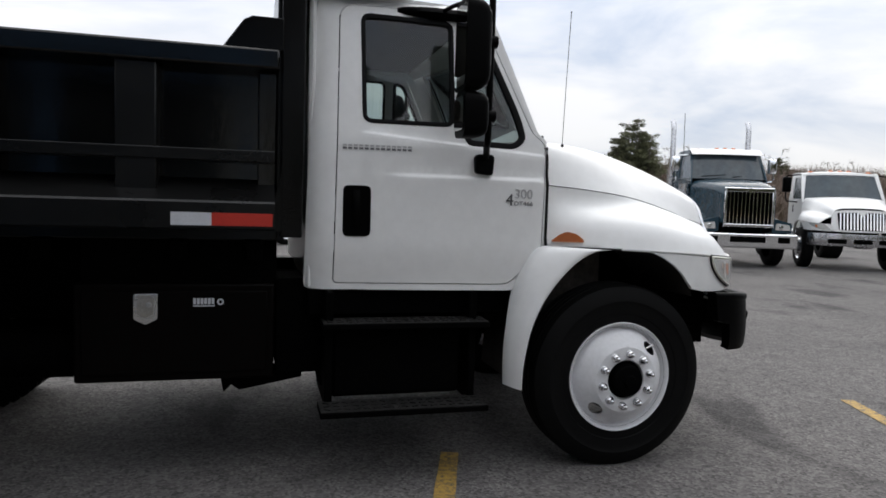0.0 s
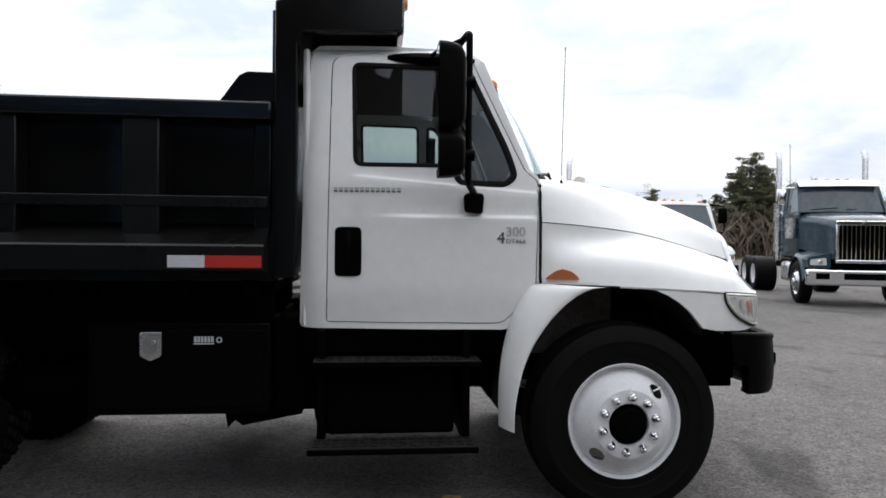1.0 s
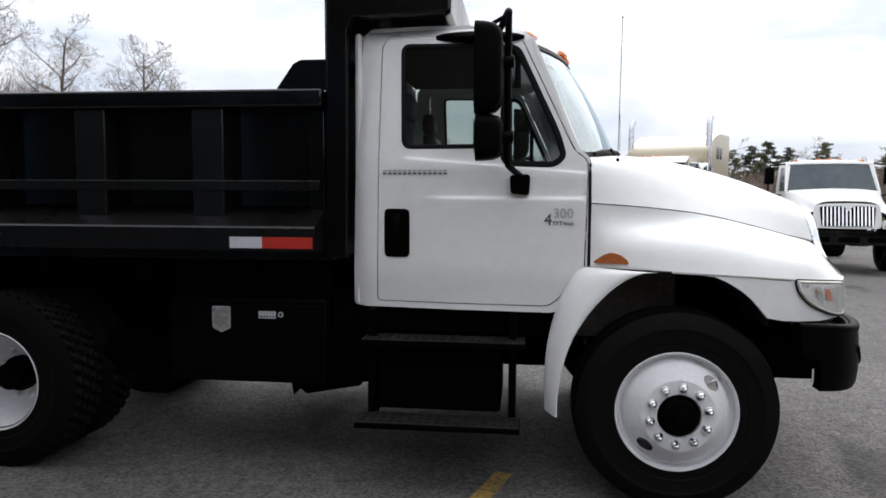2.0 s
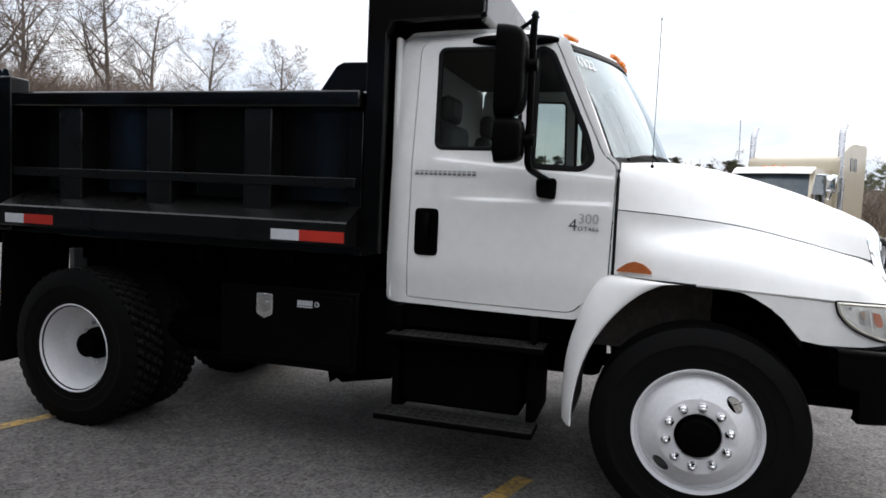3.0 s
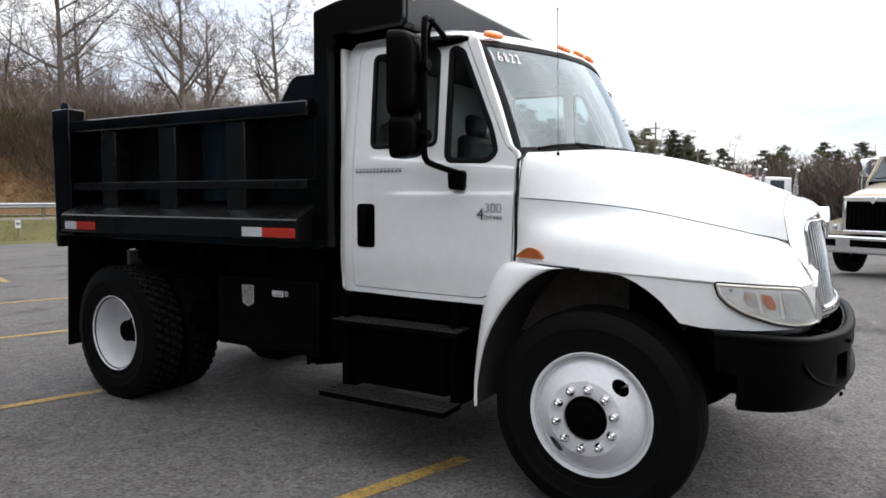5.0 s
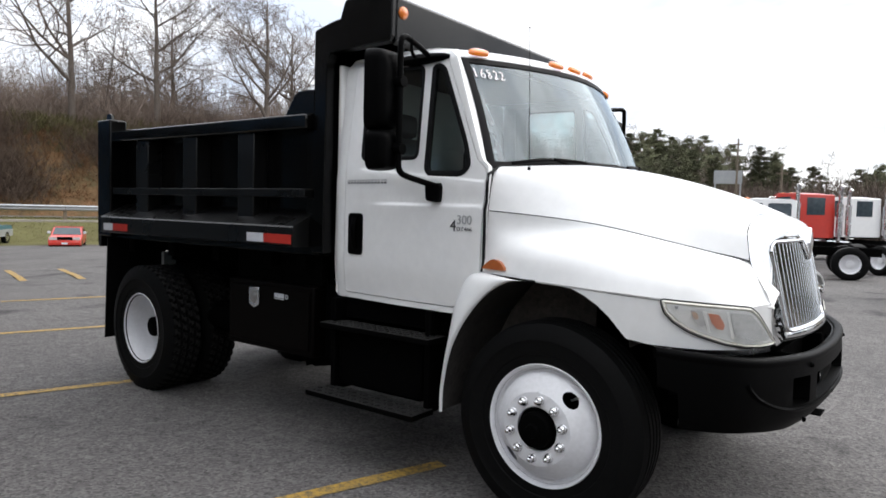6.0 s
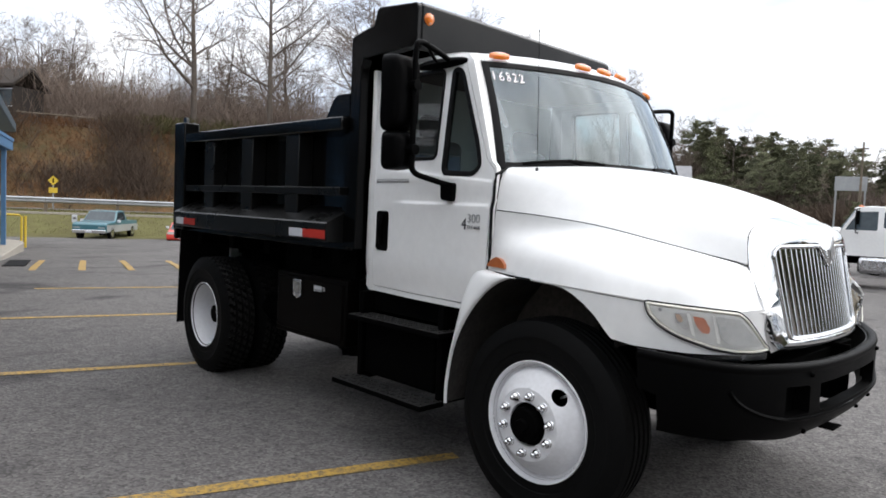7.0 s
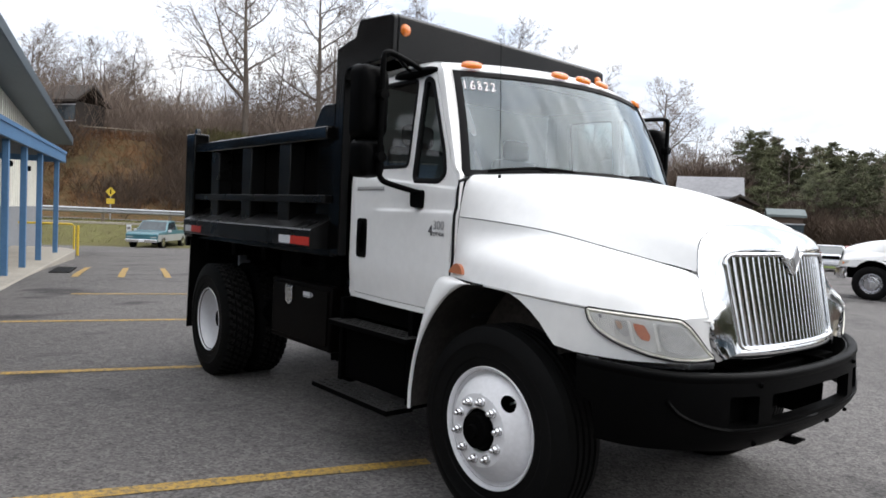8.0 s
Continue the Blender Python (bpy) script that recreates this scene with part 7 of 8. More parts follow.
# ---- houses on the rise, sign and poles ----
bm = bmesh.new()
grid(bm, [[lot(u, v, lot_z(u, v) + 0.02 + 1.2 * smooth01((v - 36) / 9)) for v in (35, 37, 39, 41, 43, 46)] for u in (-32, -29, -26, -23, -20.5)])
tagged(part("lawn", bm, M_lawn, smooth=60), "mown green lawn beyond the lot", "lawn", kind="structure")
def house(u, v, turn, w, d, h, roof_h, wall, label, roof=None, o=0.6):
    hs = thing("house", label, "house", group="houses on the rise")
    boxes("wall", [(-w / 2, w / 2, -d / 2, d / 2, -1, h)], wall, hs, bevel=0.02)
    bm = bmesh.new()
    prism(bm, [(-d / 2 - o, h - 0.1), (0, h + roof_h), (d / 2 + o, h - 0.1), (d / 2 + o, h + 0.1), (0, h + roof_h + 0.22), (-d / 2 - o, h + 0.1)], "x", -w / 2 - o, w / 2 + o)
    part("roof", bm, roof or M_farroof, hs, "dark shingle roof" if roof else "pale grey shingle roof", smooth=0)
    for x in (-w * 0.3, 0.0, w * 0.3):
        wd = boxes("window", [(x - 0.6, x + 0.6, -d / 2 - 0.04, -d / 2, 1.0, 2.2)], M_glassfar, hs, bevel=0)
        boxes("window_frame", [(x - 0.7, x + 0.7, -d / 2 - 0.07, -d / 2 - 0.03, 0.92, 1.0), (x - 0.7, x + 0.7, -d / 2 - 0.07, -d / 2 - 0.03, 2.2, 2.28)], M_whitetape, wd, bevel=0)
    hs.matrix_world = LOT @ Matrix.Translation((u, v, ground_z(u, v) + 0.2)) @ Matrix.Rotation(turn, 4, "Z")
    return hs


house(-47.0, 45.2, 0.82, 4.7, 4.0, 3.95, 1.8, M_brick, "brown house with a pale grey gable roof")
house(-41.4, 43.2, 2.39, 2.6, 2.1, 3.5, 0.65, M_darkwood, "small dark brown gabled house in front of the pale roof", M_darkroof, 0.5)
house(-41.0, 48.2, 0.82, 2.6, 3.0, 2.9, 0.45, M_brick, "low red-brown brick house below the pines", M_slate, 0.25)
# built small and near, standing in for a larger house farther off
house(-59.4, -9.2, 0.9, 3.3, 3.0, 2.5, 1.3, M_darkwood, "dark brown house among bare trees on the hill, built small", M_darkroof, 0.35)
sb = thing("road_board", "large pale sign board on two posts beyond the lot", "sign")
boxes("board", [(-1.05, 1.05, -0.06, 0.06, 4.35, 5.4)], M_galv, sb)
boxes("board_post", [(-1.0, -0.88, 0.06, 0.18, -0.5, 5.4)], M_galv, sb)
boxes("board_post", [(0.88, 1.0, 0.06, 0.18, -0.5, 5.4)], M_galv, sb)
sb.matrix_world = Matrix.Translation((-13.2, 53.5, -0.2)) @ Matrix.Rotation(0.25, 4, "Z")
for x, y, h in ((-12.3, 52.5, 7.6), (-7.7, 45.1, 4.9), (40.0, 70.0, 9.0)):
    po = thing("utility_pole", "weathered wooden utility pole", "pole", group="utility poles")
    bm = bmesh.new()
    tube(bm, [(0, 0, -0.5), (0, 0, h)], 0.10, n=8, r2=0.06)
    part("pole", bm, M_wood, po)
    boxes("crossarm", [(-0.35, 0.35, -0.04, 0.04, h - 0.5, h - 0.42)], M_wood, po)
    po.matrix_world = Matrix.Translation((x, y, 0))


# ---- other trucks on the lot ----
def heading(x, y, hx, hy, z=0.0):
    return Matrix.Translation((x, y, z)) @ Matrix.Rotation(math.atan2(hy, hx), 4, "Z")


def far_wheel(parent, x, s, dual=False):
    bm = bmesh.new()
    yo = -1.14 if not dual else -1.16
    prof = [(0.30, yo), (0.285, yo + 0.01), (0.27, yo + 0.05), (0.25, yo + 0.02), (0.19, yo - 0.05), (0.10, yo - 0.055), (0.09, yo - 0.08), (0.0, yo - 0.085)] if not dual else [(0.30, yo), (0.285, yo + 0.01), (0.265, yo + 0.12), (0.2, yo + 0.17), (0.11, yo + 0.17), (0.1, yo + 0.08), (0.0, yo + 0.07)]
    lathe(bm, prof, (0, 0, 0.5), n=24)
    w = part("wheel", bm, M_alu if not dual else M_rimwhite, parent, smooth=40)
    bm = bmesh.new()
    wd = 0.26 if not dual else 0.58
    lathe(bm, [(0.29, yo + 0.01), (0.36, yo - 0.015), (0.46, yo - 0.01), (0.51, yo + 0.03), (0.51, yo + wd - 0.03), (0.46, yo + wd), (0.29, yo + wd)], (0, 0, 0.5), n=32)
    part("tyre", bm, M_rubber, w, smooth=40)
    w.matrix_basis = Matrix.Translation((x, 0, 0)) @ (Matrix.Rotation(math.pi, 4, "Z") if s > 0 else Matrix.Identity(4))


def far_cab(t, paint, x0, x1, z0, z1, roof_paint=None, crew=False, sill=None):
    """Cab shell with real window openings."""
    roof_paint = roof_paint or paint
    wf = x1 - 0.42
    sill = sill or z0 + 0.78
    outline = rounded([(x0, z0), (x1, z0), (x1, sill - 0.03), (wf, z1 - 0.06), (wf - 0.1, z1), (x0, z1)], [0.05, 0.03, 0.05, 0.05, 0.05, 0.1], 3)
    wins = [rounded([(x0 + 0.95 if crew else x0 + 0.32, sill), (x1 - 0.10, sill), (wf - 0.02, z1 - 0.16), (x0 + 0.95 if crew else x0 + 0.32, z1 - 0.13)], 0.05, 3)]
    if crew:
        wins.append(rounded([(x0 + 0.12, sill + 0.08), (x0 + 0.80, sill + 0.08), (x0 + 0.80, z1 - 0.13), (x0 + 0.12, z1 - 0.13)], 0.06, 3))
    body = None
    for s in (-1, 1):
        bm = bmesh.new()
        panel(bm, outline, wins, lambda x, z: Vector((x, s * (0.99 - 0.10 * max(0, z - sill)), z)), 0.15)
        o = addmod(part("cab_side", bm, paint, t, smooth=40), "SOLIDIFY", thickness=0.04 * s, offset=1)
        for w in wins:
            bm = bmesh.new()
            panel(bm, w, [], lambda x, z: Vector((x, s * (0.97 - 0.10 * max(0, z - sill)), z)), 0.3)
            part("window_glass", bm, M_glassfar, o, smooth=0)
        bm = bmesh.new()
        box(bm, x0 + 0.42, x0 + 0.48, s * 0.985 - 0.012, s * 0.985 + 0.012, z0 + 0.42, z0 + 0.62)
        part("door_handle", bm, M_plastic, o)
    bm = bmesh.new()
    rows = []
    for y in np.linspace(-0.90, 0.90, 13):
        k = (y / 0.9) ** 2
        rows.append([(x0, y * 0.99, z1 - 0.05 * k - 0.02), (x0 + 0.1, y, z1 + 0.02 - 0.05 * k), (wf - 0.3, y, z1 + 0.05 - 0.06 * k), (wf + 0.12 - 0.12 * k, y, z1 + 0.0 - 0.03 * k), (wf + 0.16 - 0.14 * k, y, z1 - 0.06 - 0.02 * k)])
    grid(bm, rows)
    rf = addmod(part("cab_roof", bm, roof_paint, t, smooth=50), "SOLIDIFY", thickness=0.03)
    for y in (-0.7, -0.22, 0, 0.22, 0.7):
        bm = bmesh.new()
        lathe(bm, [(0.0, 0.03), (0.05, 0.02), (0.06, -0.01)], (wf - 0.02 - 0.1 * (y / 0.9) ** 2, y, z1 + 0.045 - 0.05 * (y / 0.9) ** 2), n=10, axis="z")
        part("roof_marker_lamp", bm, M_amber, rf)
    bm = bmesh.new()
    grid(bm, [[(x1 + 0.14 - 0.2 * (y / 0.95) ** 2, y, sill - 0.02), (wf + 0.15 - 0.14 * (y / 0.9) ** 2, y * 0.93, z1 - 0.07)] for y in np.linspace(-0.94, 0.94, 13)])
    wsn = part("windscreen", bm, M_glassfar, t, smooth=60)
    for yy in (-0.45, 0.35):
        bm = bmesh.new()
        tube(bm, [(x1 + 0.13 - 0.2 * ((yy + k * 0.6) / 0.95) ** 2 + 0.02, yy + k * 0.6 - 0.3, sill + 0.03 + 0.05 * k) for k in (0, 0.5, 1)], 0.012, n=5)
        part("wiper", bm, M_plastic, wsn)
    for s in (-1, 1):
        bm = bmesh.new()
        grid(bm, [[(x1 + 0.14 - 0.2 * k ** 2, s * 0.95 * k, sill - 0.02) for k in (0.985, 1.04)], [(wf + 0.15 - 0.14 * k ** 2, s * 0.9 * k * 0.93, z1 - 0.05) for k in (0.985, 1.06)]])
        addmod(part("pillar", bm, paint, rf, smooth=0), "SOLIDIFY", thickness=0.03)
    boxes("cab_back", [(x0 - 0.02, x0 + 0.03, -0.93, 0.93, z0, z1 - 0.03)], paint, t, bevel=0.02)
    boxes("rear_window", [(x0 - 0.035, x0 - 0.02, -0.45, 0.45, sill + 0.02, z1 - 0.15)], M_glassfar, t, bevel=0.01)
    boxes("cab_floor", [(x0, x1, -0.94, 0.94, z0 - 0.05, z0)], M_matte, t, bevel=0)
    boxes("bulkhead", [(x1 - 0.05, x1, -0.94, 0.94, z0, sill - 0.03)], M_matte, t, bevel=0)


def far_frame(t, x_rear, wheels):
    for y in (-0.43, 0.36):
        boxes("frame_rail", [(x_rear, 0.7, y, y + 0.07, 0.72, 0.98)], M_matte, t)
    for s in (-1, 1):
        far_wheel(t, 0.0, s)
        for x in wheels:
            far_wheel(t, x, s, dual=True)
    boxes("tank", [(-1.9, -0.95, -1.05, -0.5, 0.45, 0.95), (-1.9, -0.95, 0.5, 1.05, 0.45, 0.95)][:1], M_alu, t, bevel=0.1)
    boxes("tank", [(-1.9, -0.95, 0.5, 1.05, 0.45, 0.95)], M_alu, t, bevel=0.1)
    boxes("engine_block", [(-0.5, 0.75, -0.35, 0.35, 0.6, 1.25)], M_matte, t)


def far_mirrors(t, x, z0, z1, chrome):
    for s in (-1, 1):
        bm = bmesh.new()
        tube(bm, [(x - 0.05, s * 0.93, z1), (x, s * 1.28, z1 - 0.03), (x, s * 1.30, z1 - 0.1), (x, s * 1.30, z0 + 0.08), (x, s * 1.27, z0), (x - 0.05, s * 0.98, z0 - 0.02)], 0.02, n=6)
        a = part("mirror_arm", bm, chrome, t)
        bm = bmesh.new()
        mirror_box(bm, (x - 0.03, s * 1.27, z0 + 0.62 * (z1 - z0)), 0.22, 0.42, 0.12, s)
        part("mirror_shell", bm, chrome, a, smooth=50)


def medium_truck(x, y, hx, hy, label, crew=False, wheelbase=4.2, bumper_mat=None):
    """White rounded-hood truck of the same family as the dump truck, bare frame behind."""
    t = thing("truck", label, "truck", group="parked trucks")
    t.matrix_world = heading(x, y, hx, hy, lot_z(x * UX + y * UY, y * UX - x * UY) + 0.012)
    bm = bmesh.new()
    rows = hood_rows(-0.437, 0.80, 12, 0, 7, 22)
    grid(bm, [[Vector((a, -b, c)) for a, b, c in r[::-1]] + [Vector((a, b, c)) for a, b, c in r[1:]] for r in rows])
    addmod(part("hood", bm, M_white, t, smooth=60), "SOLIDIFY", thickness=0.02)
    for s in (-1, 1):
        bm = bmesh.new()
        panel(bm, [(s_of_x(0.12), 1.183), (s_of_x(0.45), 1.165), (s_of_x(0.8), 1.14), (PLAN_L[-1], 1.12), (PLAN_L[-1], 0.95), (s_of_x(0.41), 0.97), (s_of_x(0.33), 1.07)], [], skirt_place(s), 0.1)
        f = addmod(part("fender_skirt", bm, M_white, t, smooth=60), "SOLIDIFY", thickness=0.02, offset=0)
        bm = bmesh.new()
        inner = spline([(-0.588, 0.45), (-0.52, 0.79), (-0.33, 1.108), (-0.1, 1.192)], 12)
        grid(bm, [[(p[0], s * 1.165, p[1]), (p[0] - 0.07, s * 1.10, p[1] + 0.01)] for p in inner])
        addmod(part("fender_flare", bm, M_white, t, smooth=60), "SOLIDIFY", thickness=0.02)
        bm = bmesh.new()
        panel(bm, rounded([(s_of_x(0.58), 1.15), (s_of_x(0.88), 1.135), (PLAN_L[-1] - 0.01, 0.975), (s_of_x(0.86), 0.985), (s_of_x(0.65), 1.07)], 0.03, 3), [], skirt_place(s, 0.012), 0.08)
        hl = part("headlight", bm, M_lampglass, t, smooth=60)
        bm = bmesh.new()
        a0 = s_of_x(0.76)
        panel(bm, [(a0 - 0.03, 1.10), (a0 + 0.03, 1.10), (a0 + 0.03, 1.03), (a0, 1.04)], [], skirt_place(s, 0.018), 0.1)
        part("turn_signal", bm, M_amber, hl, smooth=0)
        bm = bmesh.new()
        panel(bm, ARCH + [(0.41, 1.22), (-0.55, 1.22)], [], lambda a, b: Vector((a, s * 0.9, b)), 0.2)
        part("arch_liner", bm, M_matte, t, smooth=0)
    bm = bmesh.new()
    panel(bm, sur, [], lambda a, b: Vector((nose_x(a, b) - 0.01, a, b)), 0.12)
    g = addmod(part("grille_surround", bm, M_white, t, smooth=60), "SOLIDIFY", thickness=0.03)
    bm = bmesh.new()
    panel(bm, gopen, [], lambda a, b: Vector((nose_x(a, b) + 0.006, a, b)), 0.12)
    part("grille_screen", bm, M_matte, g, smooth=0)
    for k in range(14):
        yy = -0.47 + 0.94 * k / 13
        bm = bmesh.new()
        box(bm, nose_x(yy, 1.0) - 0.01, nose_x(yy, 1.0) + 0.02, yy - 0.015, yy + 0.015, 1.0, 1.41 - (0.09 * (1 - abs(yy) / 0.11) if abs(yy) < 0.11 else 0), m=Matrix.Shear("XY", 4, (0, 0)))
        for v in bm.verts:
            v.co.x += nose_x(yy, v.co.z) - nose_x(yy, 1.0)
        part("grille_bar", bm, M_chrome, g, smooth=0)
    bm = bmesh.new()
    grid(bm, [[bump_place(a, z) for z in (0.60, 0.68, 0.76, 0.84, 0.90)] for a in np.linspace(-1.25, 1.25, 25)])
    b = addmod(part("bumper", bm, bumper_mat or M_alu, t, smooth=60), "SOLIDIFY", thickness=0.04)
    for c in (-0.55, 0.0, 0.55):
        bm = bmesh.new()
        panel(bm, rounded([(c - 0.2, 0.66), (c + 0.2, 0.66), (c + 0.2, 0.77), (c - 0.2, 0.77)], 0.03, 2), [], lambda a, z: bump_place(a, z) + Vector((0.006, 0, 0)), 0.1)
        part("bumper_slot", bm, M_matte, b, smooth=0)
    x0 = -2.35 if crew else -1.70
    far_cab(t, M_white, x0, -0.45, 0.97, 2.46, crew=crew)
    far_frame(t, -wheelbase - 0.9, (-wheelbase,))
    far_mirrors(t, -0.85, 1.68, 2.40, M_plastic)
    return t


def heavy_truck(x, y, hx, hy, paint, label, white_roof=False, sleeper=False, stack=3.78, lift=0.15, roof=2.86, sill=2.0):
    """Square-nosed heavy tractor: upright chrome grille, separate fenders, stacks behind the cab."""
    t = thing("truck", label, "truck", group="parked trucks")
    t.matrix_world = heading(x, y, hx, hy, lot_z(x * UX + y * UY, y * UX - x * UY) + 0.012)
    bm = bmesh.new()
    st = [(-0.45, 0.98, sill - 0.03, 1.30), (0.1, 0.84, 1.80 + lift, 1.22), (0.6, 0.70, 1.74 + lift, 1.14), (0.98, 0.64, 1.65 + lift, 1.08), (1.04, 0.62, 1.58 + lift, 1.08)]
    rows = []
    for xx, w, zt, zb in st:
        half = spline([(0, zt), (w * 0.5, zt - 0.005), (w * 0.86, zt - 0.05), (w * 0.98, zt - 0.16), (w, zt - 0.3), (w, zb)], 14)
        rows.append([(xx, -a, b) for a, b in half[::-1]] + [(xx, a, b) for a, b in half[1:]])
    vs = grid(bm, rows)
    addmod(part("hood", bm, paint, t, smooth=50), "SOLIDIFY", thickness=0.02)
    gb, gt = 0.92 + 0.35 * lift, 1.585 + lift
    gr_ = boxes("grille_surround", [(1.0, 1.075, -0.60, -0.53, gb, gt - 0.02), (1.0, 1.075, 0.53, 0.60, gb, gt - 0.02), (1.0, 1.075, -0.6, 0.6, gt - 0.11, gt), (1.0, 1.075, -0.6, 0.6, gb - 0.06, gb + 0.02)], M_chrome, t, "chrome grille frame", bevel=0.02)
    boxes("grille_screen", [(0.98, 1.02, -0.54, 0.54, gb - 0.02, gt - 0.08)], M_matte, gr_, bevel=0)
    for k in range(11):
        yy = -0.46 + 0.092 * k
        boxes("grille_bar", [(1.02, 1.05, yy - 0.011, yy + 0.011, gb + 0.01, gt - 0.09)], M_plastic if sleeper else M_chrome, gr_, bevel=0)
    bm = bmesh.new()
    prism(bm, [(0, gt - 0.155), (0.07, gt - 0.075), (0, gt + 0.005), (-0.07, gt - 0.075)], "x", 1.07, 1.09)
    part("emblem", bm, M_chrome, gr_, smooth=0)
    for s in (-1, 1):
        bm = bmesh.new()
        arch = [(0.60 * math.cos(a), 0.55 + 0.62 * math.sin(a)) for a in np.linspace(math.pi * 0.98, 0.05, 15)]
        rows = []
        for k, (ax_, az) in enumerate(arch):
            front = smooth01((ax_ - 0.2) / 0.5)
            rows.append([(ax_, s * 0.62, az + 0.12), (ax_ + 0.05 * front, s * 0.95, az + 0.06), (ax_ + 0.04 * front, s * 1.12, az + 0.02), (ax_, s * 1.17, az - 0.05)])
        grid(bm, rows)
        f = addmod(part("fender", bm, paint, t, smooth=60), "SOLIDIFY", thickness=0.03, offset=0)
        bm = bmesh.new()
        prism(bm, rounded([(s * 0.64, 0.86), (s * 1.12, 0.86), (s * 1.12, 1.10), (s * 0.64, 1.22)], 0.03, 2), "x", 0.45, 0.86)
        part("lamp_panel", bm, paint, f, smooth=30)
        bm = bmesh.new()
        prism(bm, rounded([(s * 0.72, 0.93), (s * 1.08, 0.93), (s * 1.06, 1.06), (s * 0.74, 1.10)], 0.03, 3), "x", 0.86, 0.885)
        hl = part("headlight", bm, M_lampglass, t, smooth=30)
        bm = bmesh.new()
        lathe(bm, [(0.0, 0.02), (0.045, 0.015), (0.055, 0.0)], (0.886, s * 0.86, 1.0), n=14, axis="x")
        part("lamp_bowl", bm, M_chrome, hl)
    bp = boxes("bumper", [(0.95, 1.08, -1.2, 1.2, 0.48, 0.84)], M_chrome, t, "chrome bumper with square cut-outs", bevel=0.04)
    for y0, y1 in ((-1.0, -0.72), (-0.42, 0.42), (0.72, 1.0)):
        boxes("bumper_slot", [(1.075, 1.086, y0, y1, 0.62, 0.76)], M_matte, bp, bevel=0)
    bright = M_white if white_roof or sleeper else paint
    far_cab(t, paint, -1.95, -0.45, 1.10, roof, roof_paint=bright, sill=sill)
    bm = bmesh.new()
    grid(bm, [[(-0.80 - 0.14 * k * k + a, 0.92 * k, roof + b) for a, b in ((0.0, 0.03), (0.12, -0.02), (0.26, -0.13))] for k in np.linspace(-1, 1, 11)])
    addmod(part("sun_visor", bm, bright, t, "bright visor over the windscreen", smooth=60), "SOLIDIFY", thickness=0.012)
    for y in ((-1.05, 1.05)):
        bm = bmesh.new()
        tube(bm, [(-2.12, y, 0.95), (-2.12, y, stack - 0.23), (-2.16, y, stack - 0.10), (-2.24, y, stack)], 0.075, n=12)
        part("exhaust_pipe", bm, M_alu, t, "polished upright exhaust pipe", smooth=60)
        bm = bmesh.new()
        tube(bm, [(-2.12, y, 1.2), (-2.12, y, 2.5)], 0.12, n=14)
        part("muffler_guard", bm, M_alu, t, smooth=60)
    for s in (-1, 1):
        bm = bmesh.new()
        tube(bm, [(-0.62, s * 1.10, 1.55), (-0.62, s * 1.10, 1.60), (-0.62, s * 1.10, 2.05)], 0.15, n=16)
        part("air_cleaner", bm, M_chrome if sleeper else M_alu, t, "bright air cleaner canister", smooth=40)
    if sleeper:
        bm = bmesh.new()
        prof = rounded([(-4.0, 1.0), (-1.95, 1.0), (-1.95, 2.9), (-2.05, 3.0), (-2.6, 3.3), (-3.0, 3.4), (-4.0, 3.4)], [0.05, 0.02, 0.1, 0.3, 0.3, 0.2, 0.15], 4)
        prism(bm, prof, "y", -1.08, 1.08)
        sp = addmod(part("sleeper", bm, paint, t, "tall champagne sleeper box", smooth=40), "BEVEL", width=0.06)
        for s in (-1, 1):
            for x0 in (-3.25, -2.95):
                bm = bmesh.new()
                prism(bm, rounded([(x0, 2.7), (x0 + 0.2, 2.7), (x0 + 0.2, 3.02), (x0, 3.02)], 0.05, 3), "y", s * 1.075, s * 1.09)
                part("side_window", bm, M_glassfar, sp, smooth=0)
    far_frame(t, -6.4, (-4.6, -5.9))
    far_mirrors(t, -0.85, sill - 0.05, roof - 0.14, M_chrome)
    bm = bmesh.new()
    tube(bm, [(-1.2, -1.0, 2.9), (-1.2, -1.02, stack + 0.1)], 0.008, n=5)
    part("aerial", bm, M_plastic, t)
    return t


heavy_truck(9.9, 10.7, -0.315, -0.949, M_teal, "dark teal heavy tractor with chrome grille and white roof", white_roof=True, stack=3.88, lift=0.36, roof=2.98, sill=2.22)
medium_truck(12.6, 9.75, -0.46, -0.89, "white cab truck with chrome grille and silver bumper")
medium_truck(6.25, 11.75, -0.17, -0.985, "white cab truck with dark grey bumper and bare frame", bumper_mat=M_satin)
heavy_truck(2.06, 12.75, -0.502, -0.865, M_beige, "champagne sleeper tractor with polished stacks and bumper", sleeper=True, lift=0.06, roof=2.66, sill=2.0)
medium_truck(-5.0, 20.45, -0.981, -0.194, "white crew cab truck with a bare black frame", crew=True, wheelbase=3.9)
heavy_truck(-4.5, 27.8, -0.80, 0.60, M_red, "bright red day cab tractor with upright exhaust pipes", stack=3.2)
heavy_truck(-3.3, 32.8, -0.80, 0.60, M_white, "white day cab tractor with upright exhaust pipes", stack=3.2)


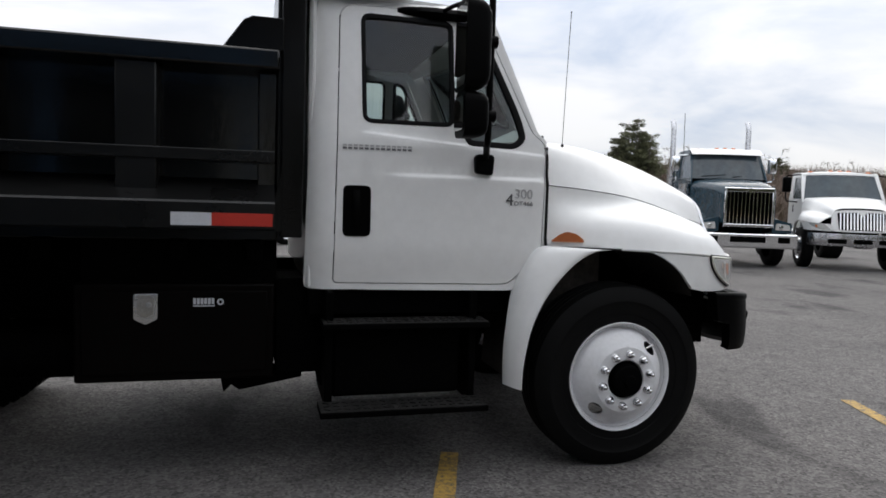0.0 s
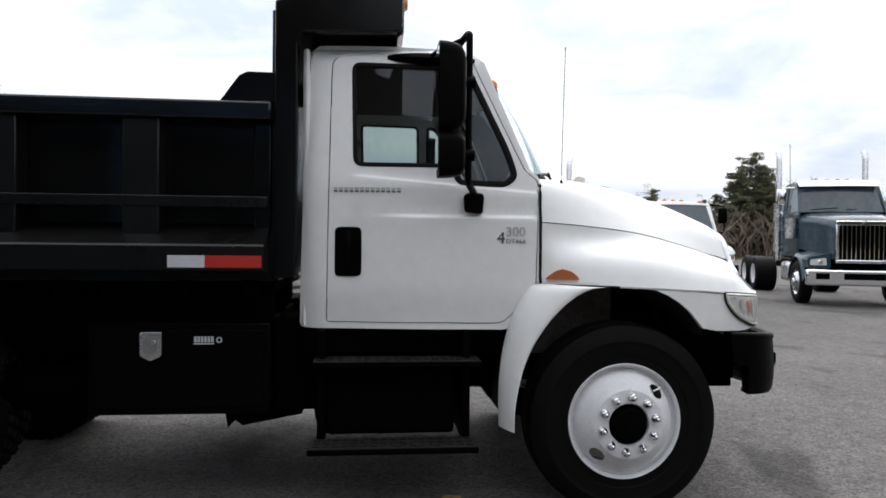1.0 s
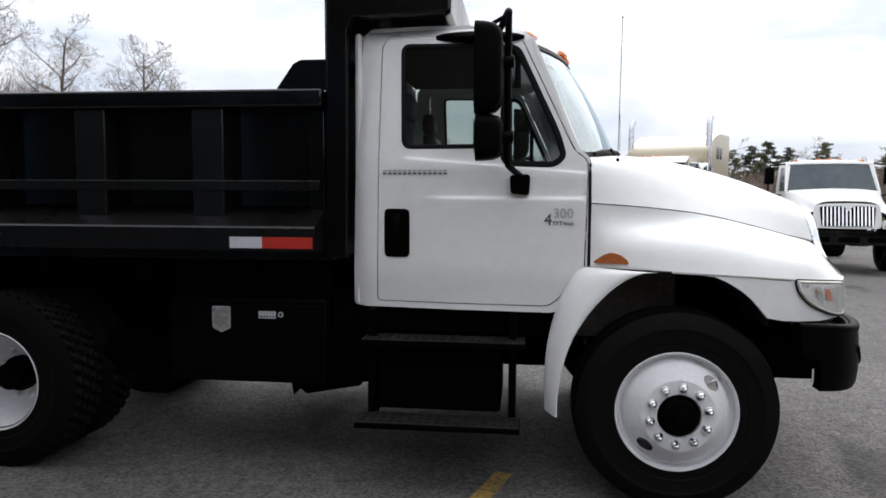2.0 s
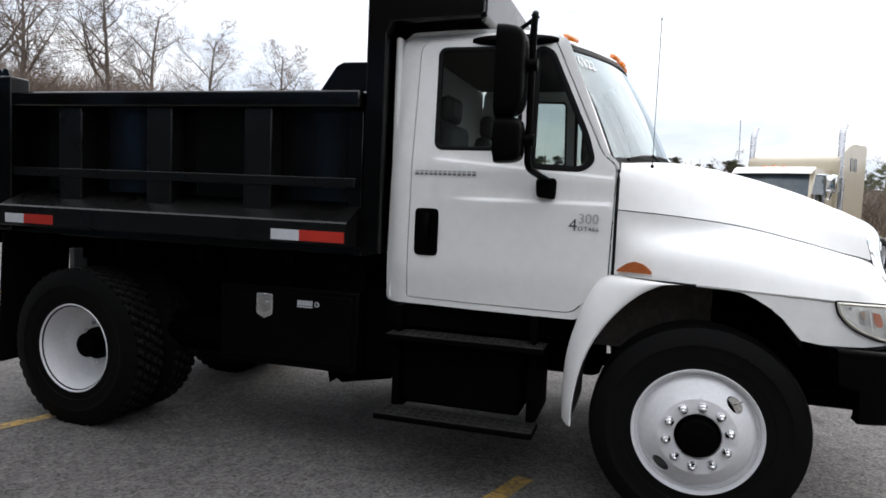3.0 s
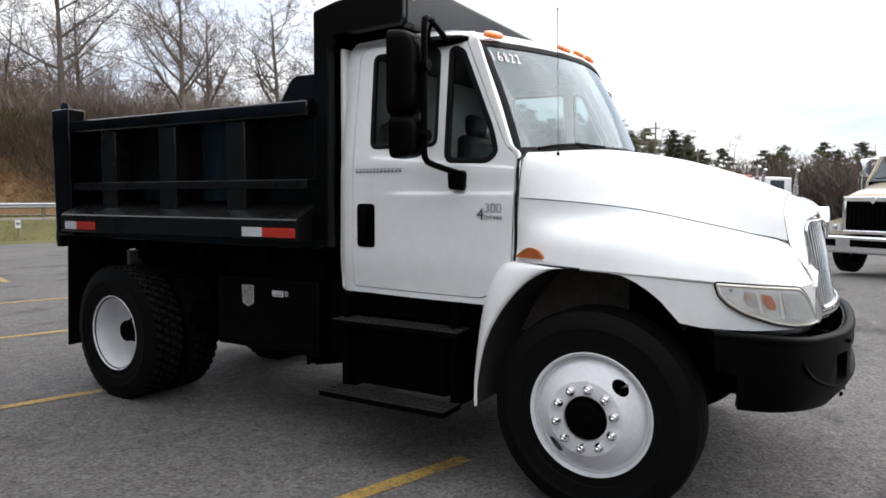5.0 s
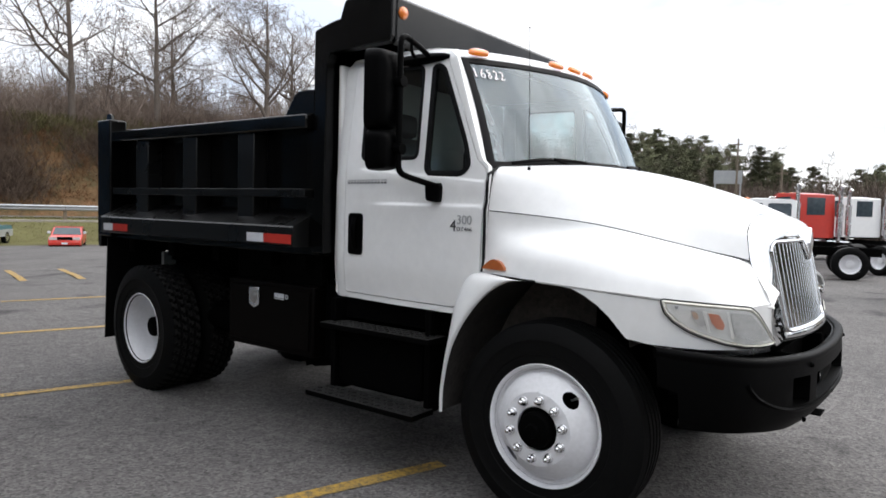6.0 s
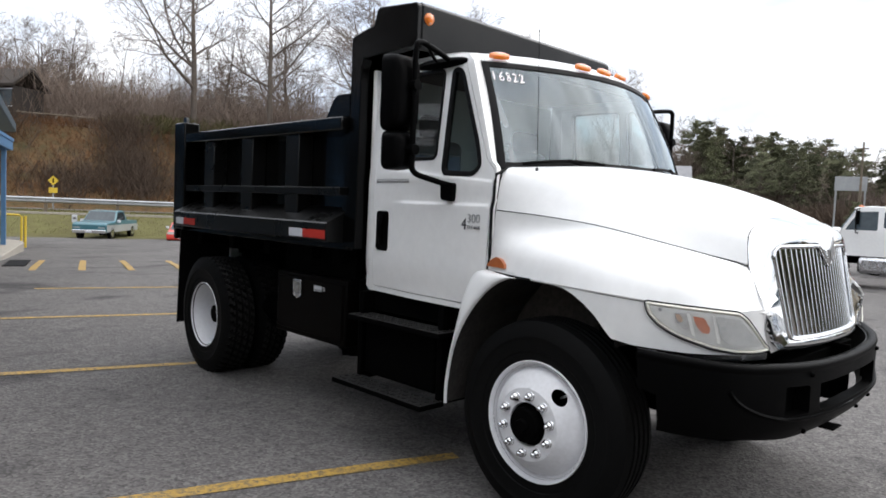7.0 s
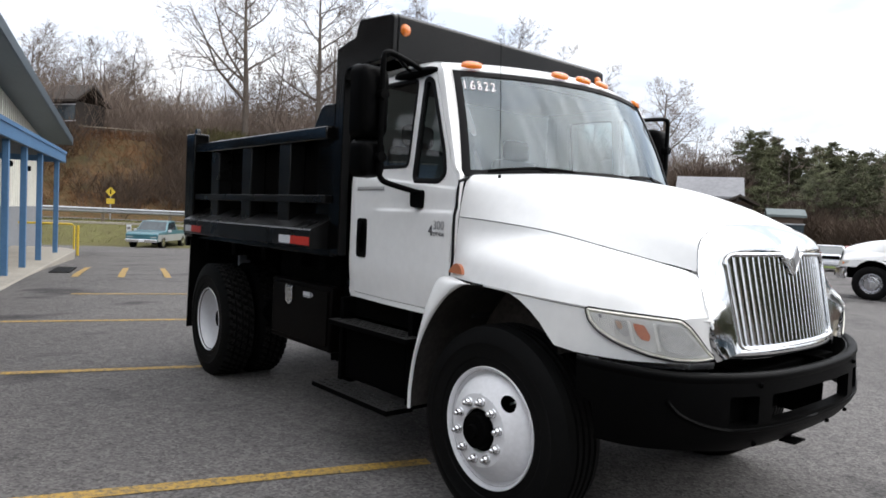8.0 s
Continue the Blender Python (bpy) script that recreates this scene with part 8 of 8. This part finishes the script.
# ---- cars ----
def car(m, paint, label, profile, glass_out, width, wheels, r, two_tone=None, pickup=False):
    t = thing("pickup_truck" if pickup else "car", label, "pickup truck" if pickup else "car")
    bm = bmesh.new()
    hw = width / 2
    prism(bm, profile, "y", -hw, hw)
    for v in bm.verts:
        if v.co.z > 0.95:
            v.co.y *= 1 - 0.22 * (v.co.z - 0.95)
    body = addmod(part("body", bm, paint, t, smooth=30), "BEVEL", width=0.06, segments=3)
    for s in (-1, 1):
        for g in glass_out:
            bm = bmesh.new()
            prism(bm, rounded(g, 0.05, 3), "y", s * (hw - 0.02), s * (hw - 0.004))
            for v in bm.verts:
                v.co.y = s * (hw * (1 - 0.22 * max(0, v.co.z - 0.95)) + 0.006)
            part("side_window", bm, M_glassfar, t, smooth=0)
        if two_tone:
            bm = bmesh.new()
            box(bm, profile[0][0] + 0.05, profile[1][0] - 0.05, s * (hw + 0.002), s * (hw + 0.008), 0.45, 0.86)
            part("lower_panel", bm, two_tone, t)
        bm = bmesh.new()
        x = profile[1][0]
        prism(bm, rounded([(s * (hw - 0.45), 0.68), (s * (hw - 0.06), 0.68), (s * (hw - 0.06), 0.84), (s * (hw - 0.45), 0.84)], 0.03, 2), "x", x - 0.03, x + 0.02)
        part("headlight", bm, M_lampglass, t)
        bm = bmesh.new()
        box(bm, glass_out[0][1][0] - 0.1, glass_out[0][1][0] + 0.05, s * (hw + 0.02), s * (hw + 0.18), 1.0, 1.14)
        part("door_mirror", bm, M_whitetape, t)
        for wx in wheels:
            bm = bmesh.new()
            lathe(bm, [(0.0, -0.02), (r * 0.35, -0.02), (r * 0.6, 0.0), (r * 0.63, -0.01)], (wx, s * (hw - 0.0) , r), n=18)
            for v in bm.verts:
                v.co.y = s * hw + s * 0.01 if v.co.y * s > hw else s * hw + s * (0.012)
            w = part("wheel", bm, M_alu, t)
            bm = bmesh.new()
            a, b = sorted((s * (hw - 0.2), s * (hw + 0.008)))
            lathe(bm, [(r * 0.3, a), (r, a), (r, b), (r * 0.6, b)], (wx, 0, r), n=24)
            part("tyre", bm, M_rubber, w, smooth=40)
    x = profile[1][0]
    boxes("bumper", [(x - 0.05, x + 0.08, -hw + 0.03, hw - 0.03, 0.38, 0.58)], M_chrome if pickup else paint, t, bevel=0.03)
    boxes("grille", [(x - 0.02, x + 0.015, -hw + 0.46, hw - 0.46, 0.66, 0.86)], M_matte, t, bevel=0)
    boxes("number_plate", [(x + 0.08, x + 0.09, -0.16, 0.16, 0.42, 0.54)], M_whitetape, t, bevel=0)
    t.matrix_world = m
    return t


def windshield(t, quad, name="windscreen"):
    bm = bmesh.new()
    bm.faces.new([bm.verts.new(p) for p in quad])
    addmod(part(name, bm, M_glassfar, t, smooth=0), "SOLIDIFY", thickness=0.01)


PROF = [(-2.7, 0.45), (2.45, 0.42), (2.48, 0.88), (2.3, 1.0), (1.05, 1.06), (0.45, 1.66), (-0.65, 1.70), (-0.92, 1.10), (-2.68, 1.08)]
z = lot_z(-36, 0) - 0.02
pk = car(heading(-36.2, 8.9, 0.776, -0.63, z) @ Matrix.Scale(0.86, 4), M_pickup, "teal and silver pickup truck parked by the grass", PROF, [[(-0.60, 1.12), (0.85, 1.12), (0.42, 1.58), (-0.56, 1.62)]], 1.92, (-1.75, 1.55), 0.36, two_tone=M_silver, pickup=True)
windshield(pk, [(1.04, -0.86, 1.085), (1.04, 0.86, 1.085), (0.49, 0.74, 1.63), (0.49, -0.74, 1.63)])
CARP = [(-2.2, 0.35), (2.15, 0.33), (2.18, 0.68), (2.0, 0.80), (0.95, 0.92), (0.25, 1.36), (-0.95, 1.38), (-1.65, 0.98), (-2.15, 0.92)]
CG = [[(-1.45, 0.98), (0.75, 0.98), (0.22, 1.30), (-0.92, 1.32)]]
for x, y, hx, hy, p, lb, zz in ((-33.4, 11.9, 0.87, -0.49, M_red, "bright red car parked behind the dump truck", lot_z(-36, 0) - 0.15), (-12.4, 36.6, 0.42, -0.905, M_whitetape, "white car parked across the lot", lot_z(-23, 0)), (-11.9, 40.2, 0.42, -0.905, M_red, "dark red car parked across the lot", lot_z(-24, 0))):
    c = car(heading(x, y, hx, hy, zz) @ Matrix.Scale(0.8 if x < -30 else 1.0, 4), p, lb, CARP, CG, 1.72, (-1.35, 1.35), 0.31)
    windshield(c, [(0.93, -0.76, 0.945), (0.93, 0.76, 0.945), (0.28, 0.66, 1.345), (0.28, -0.66, 1.345)])
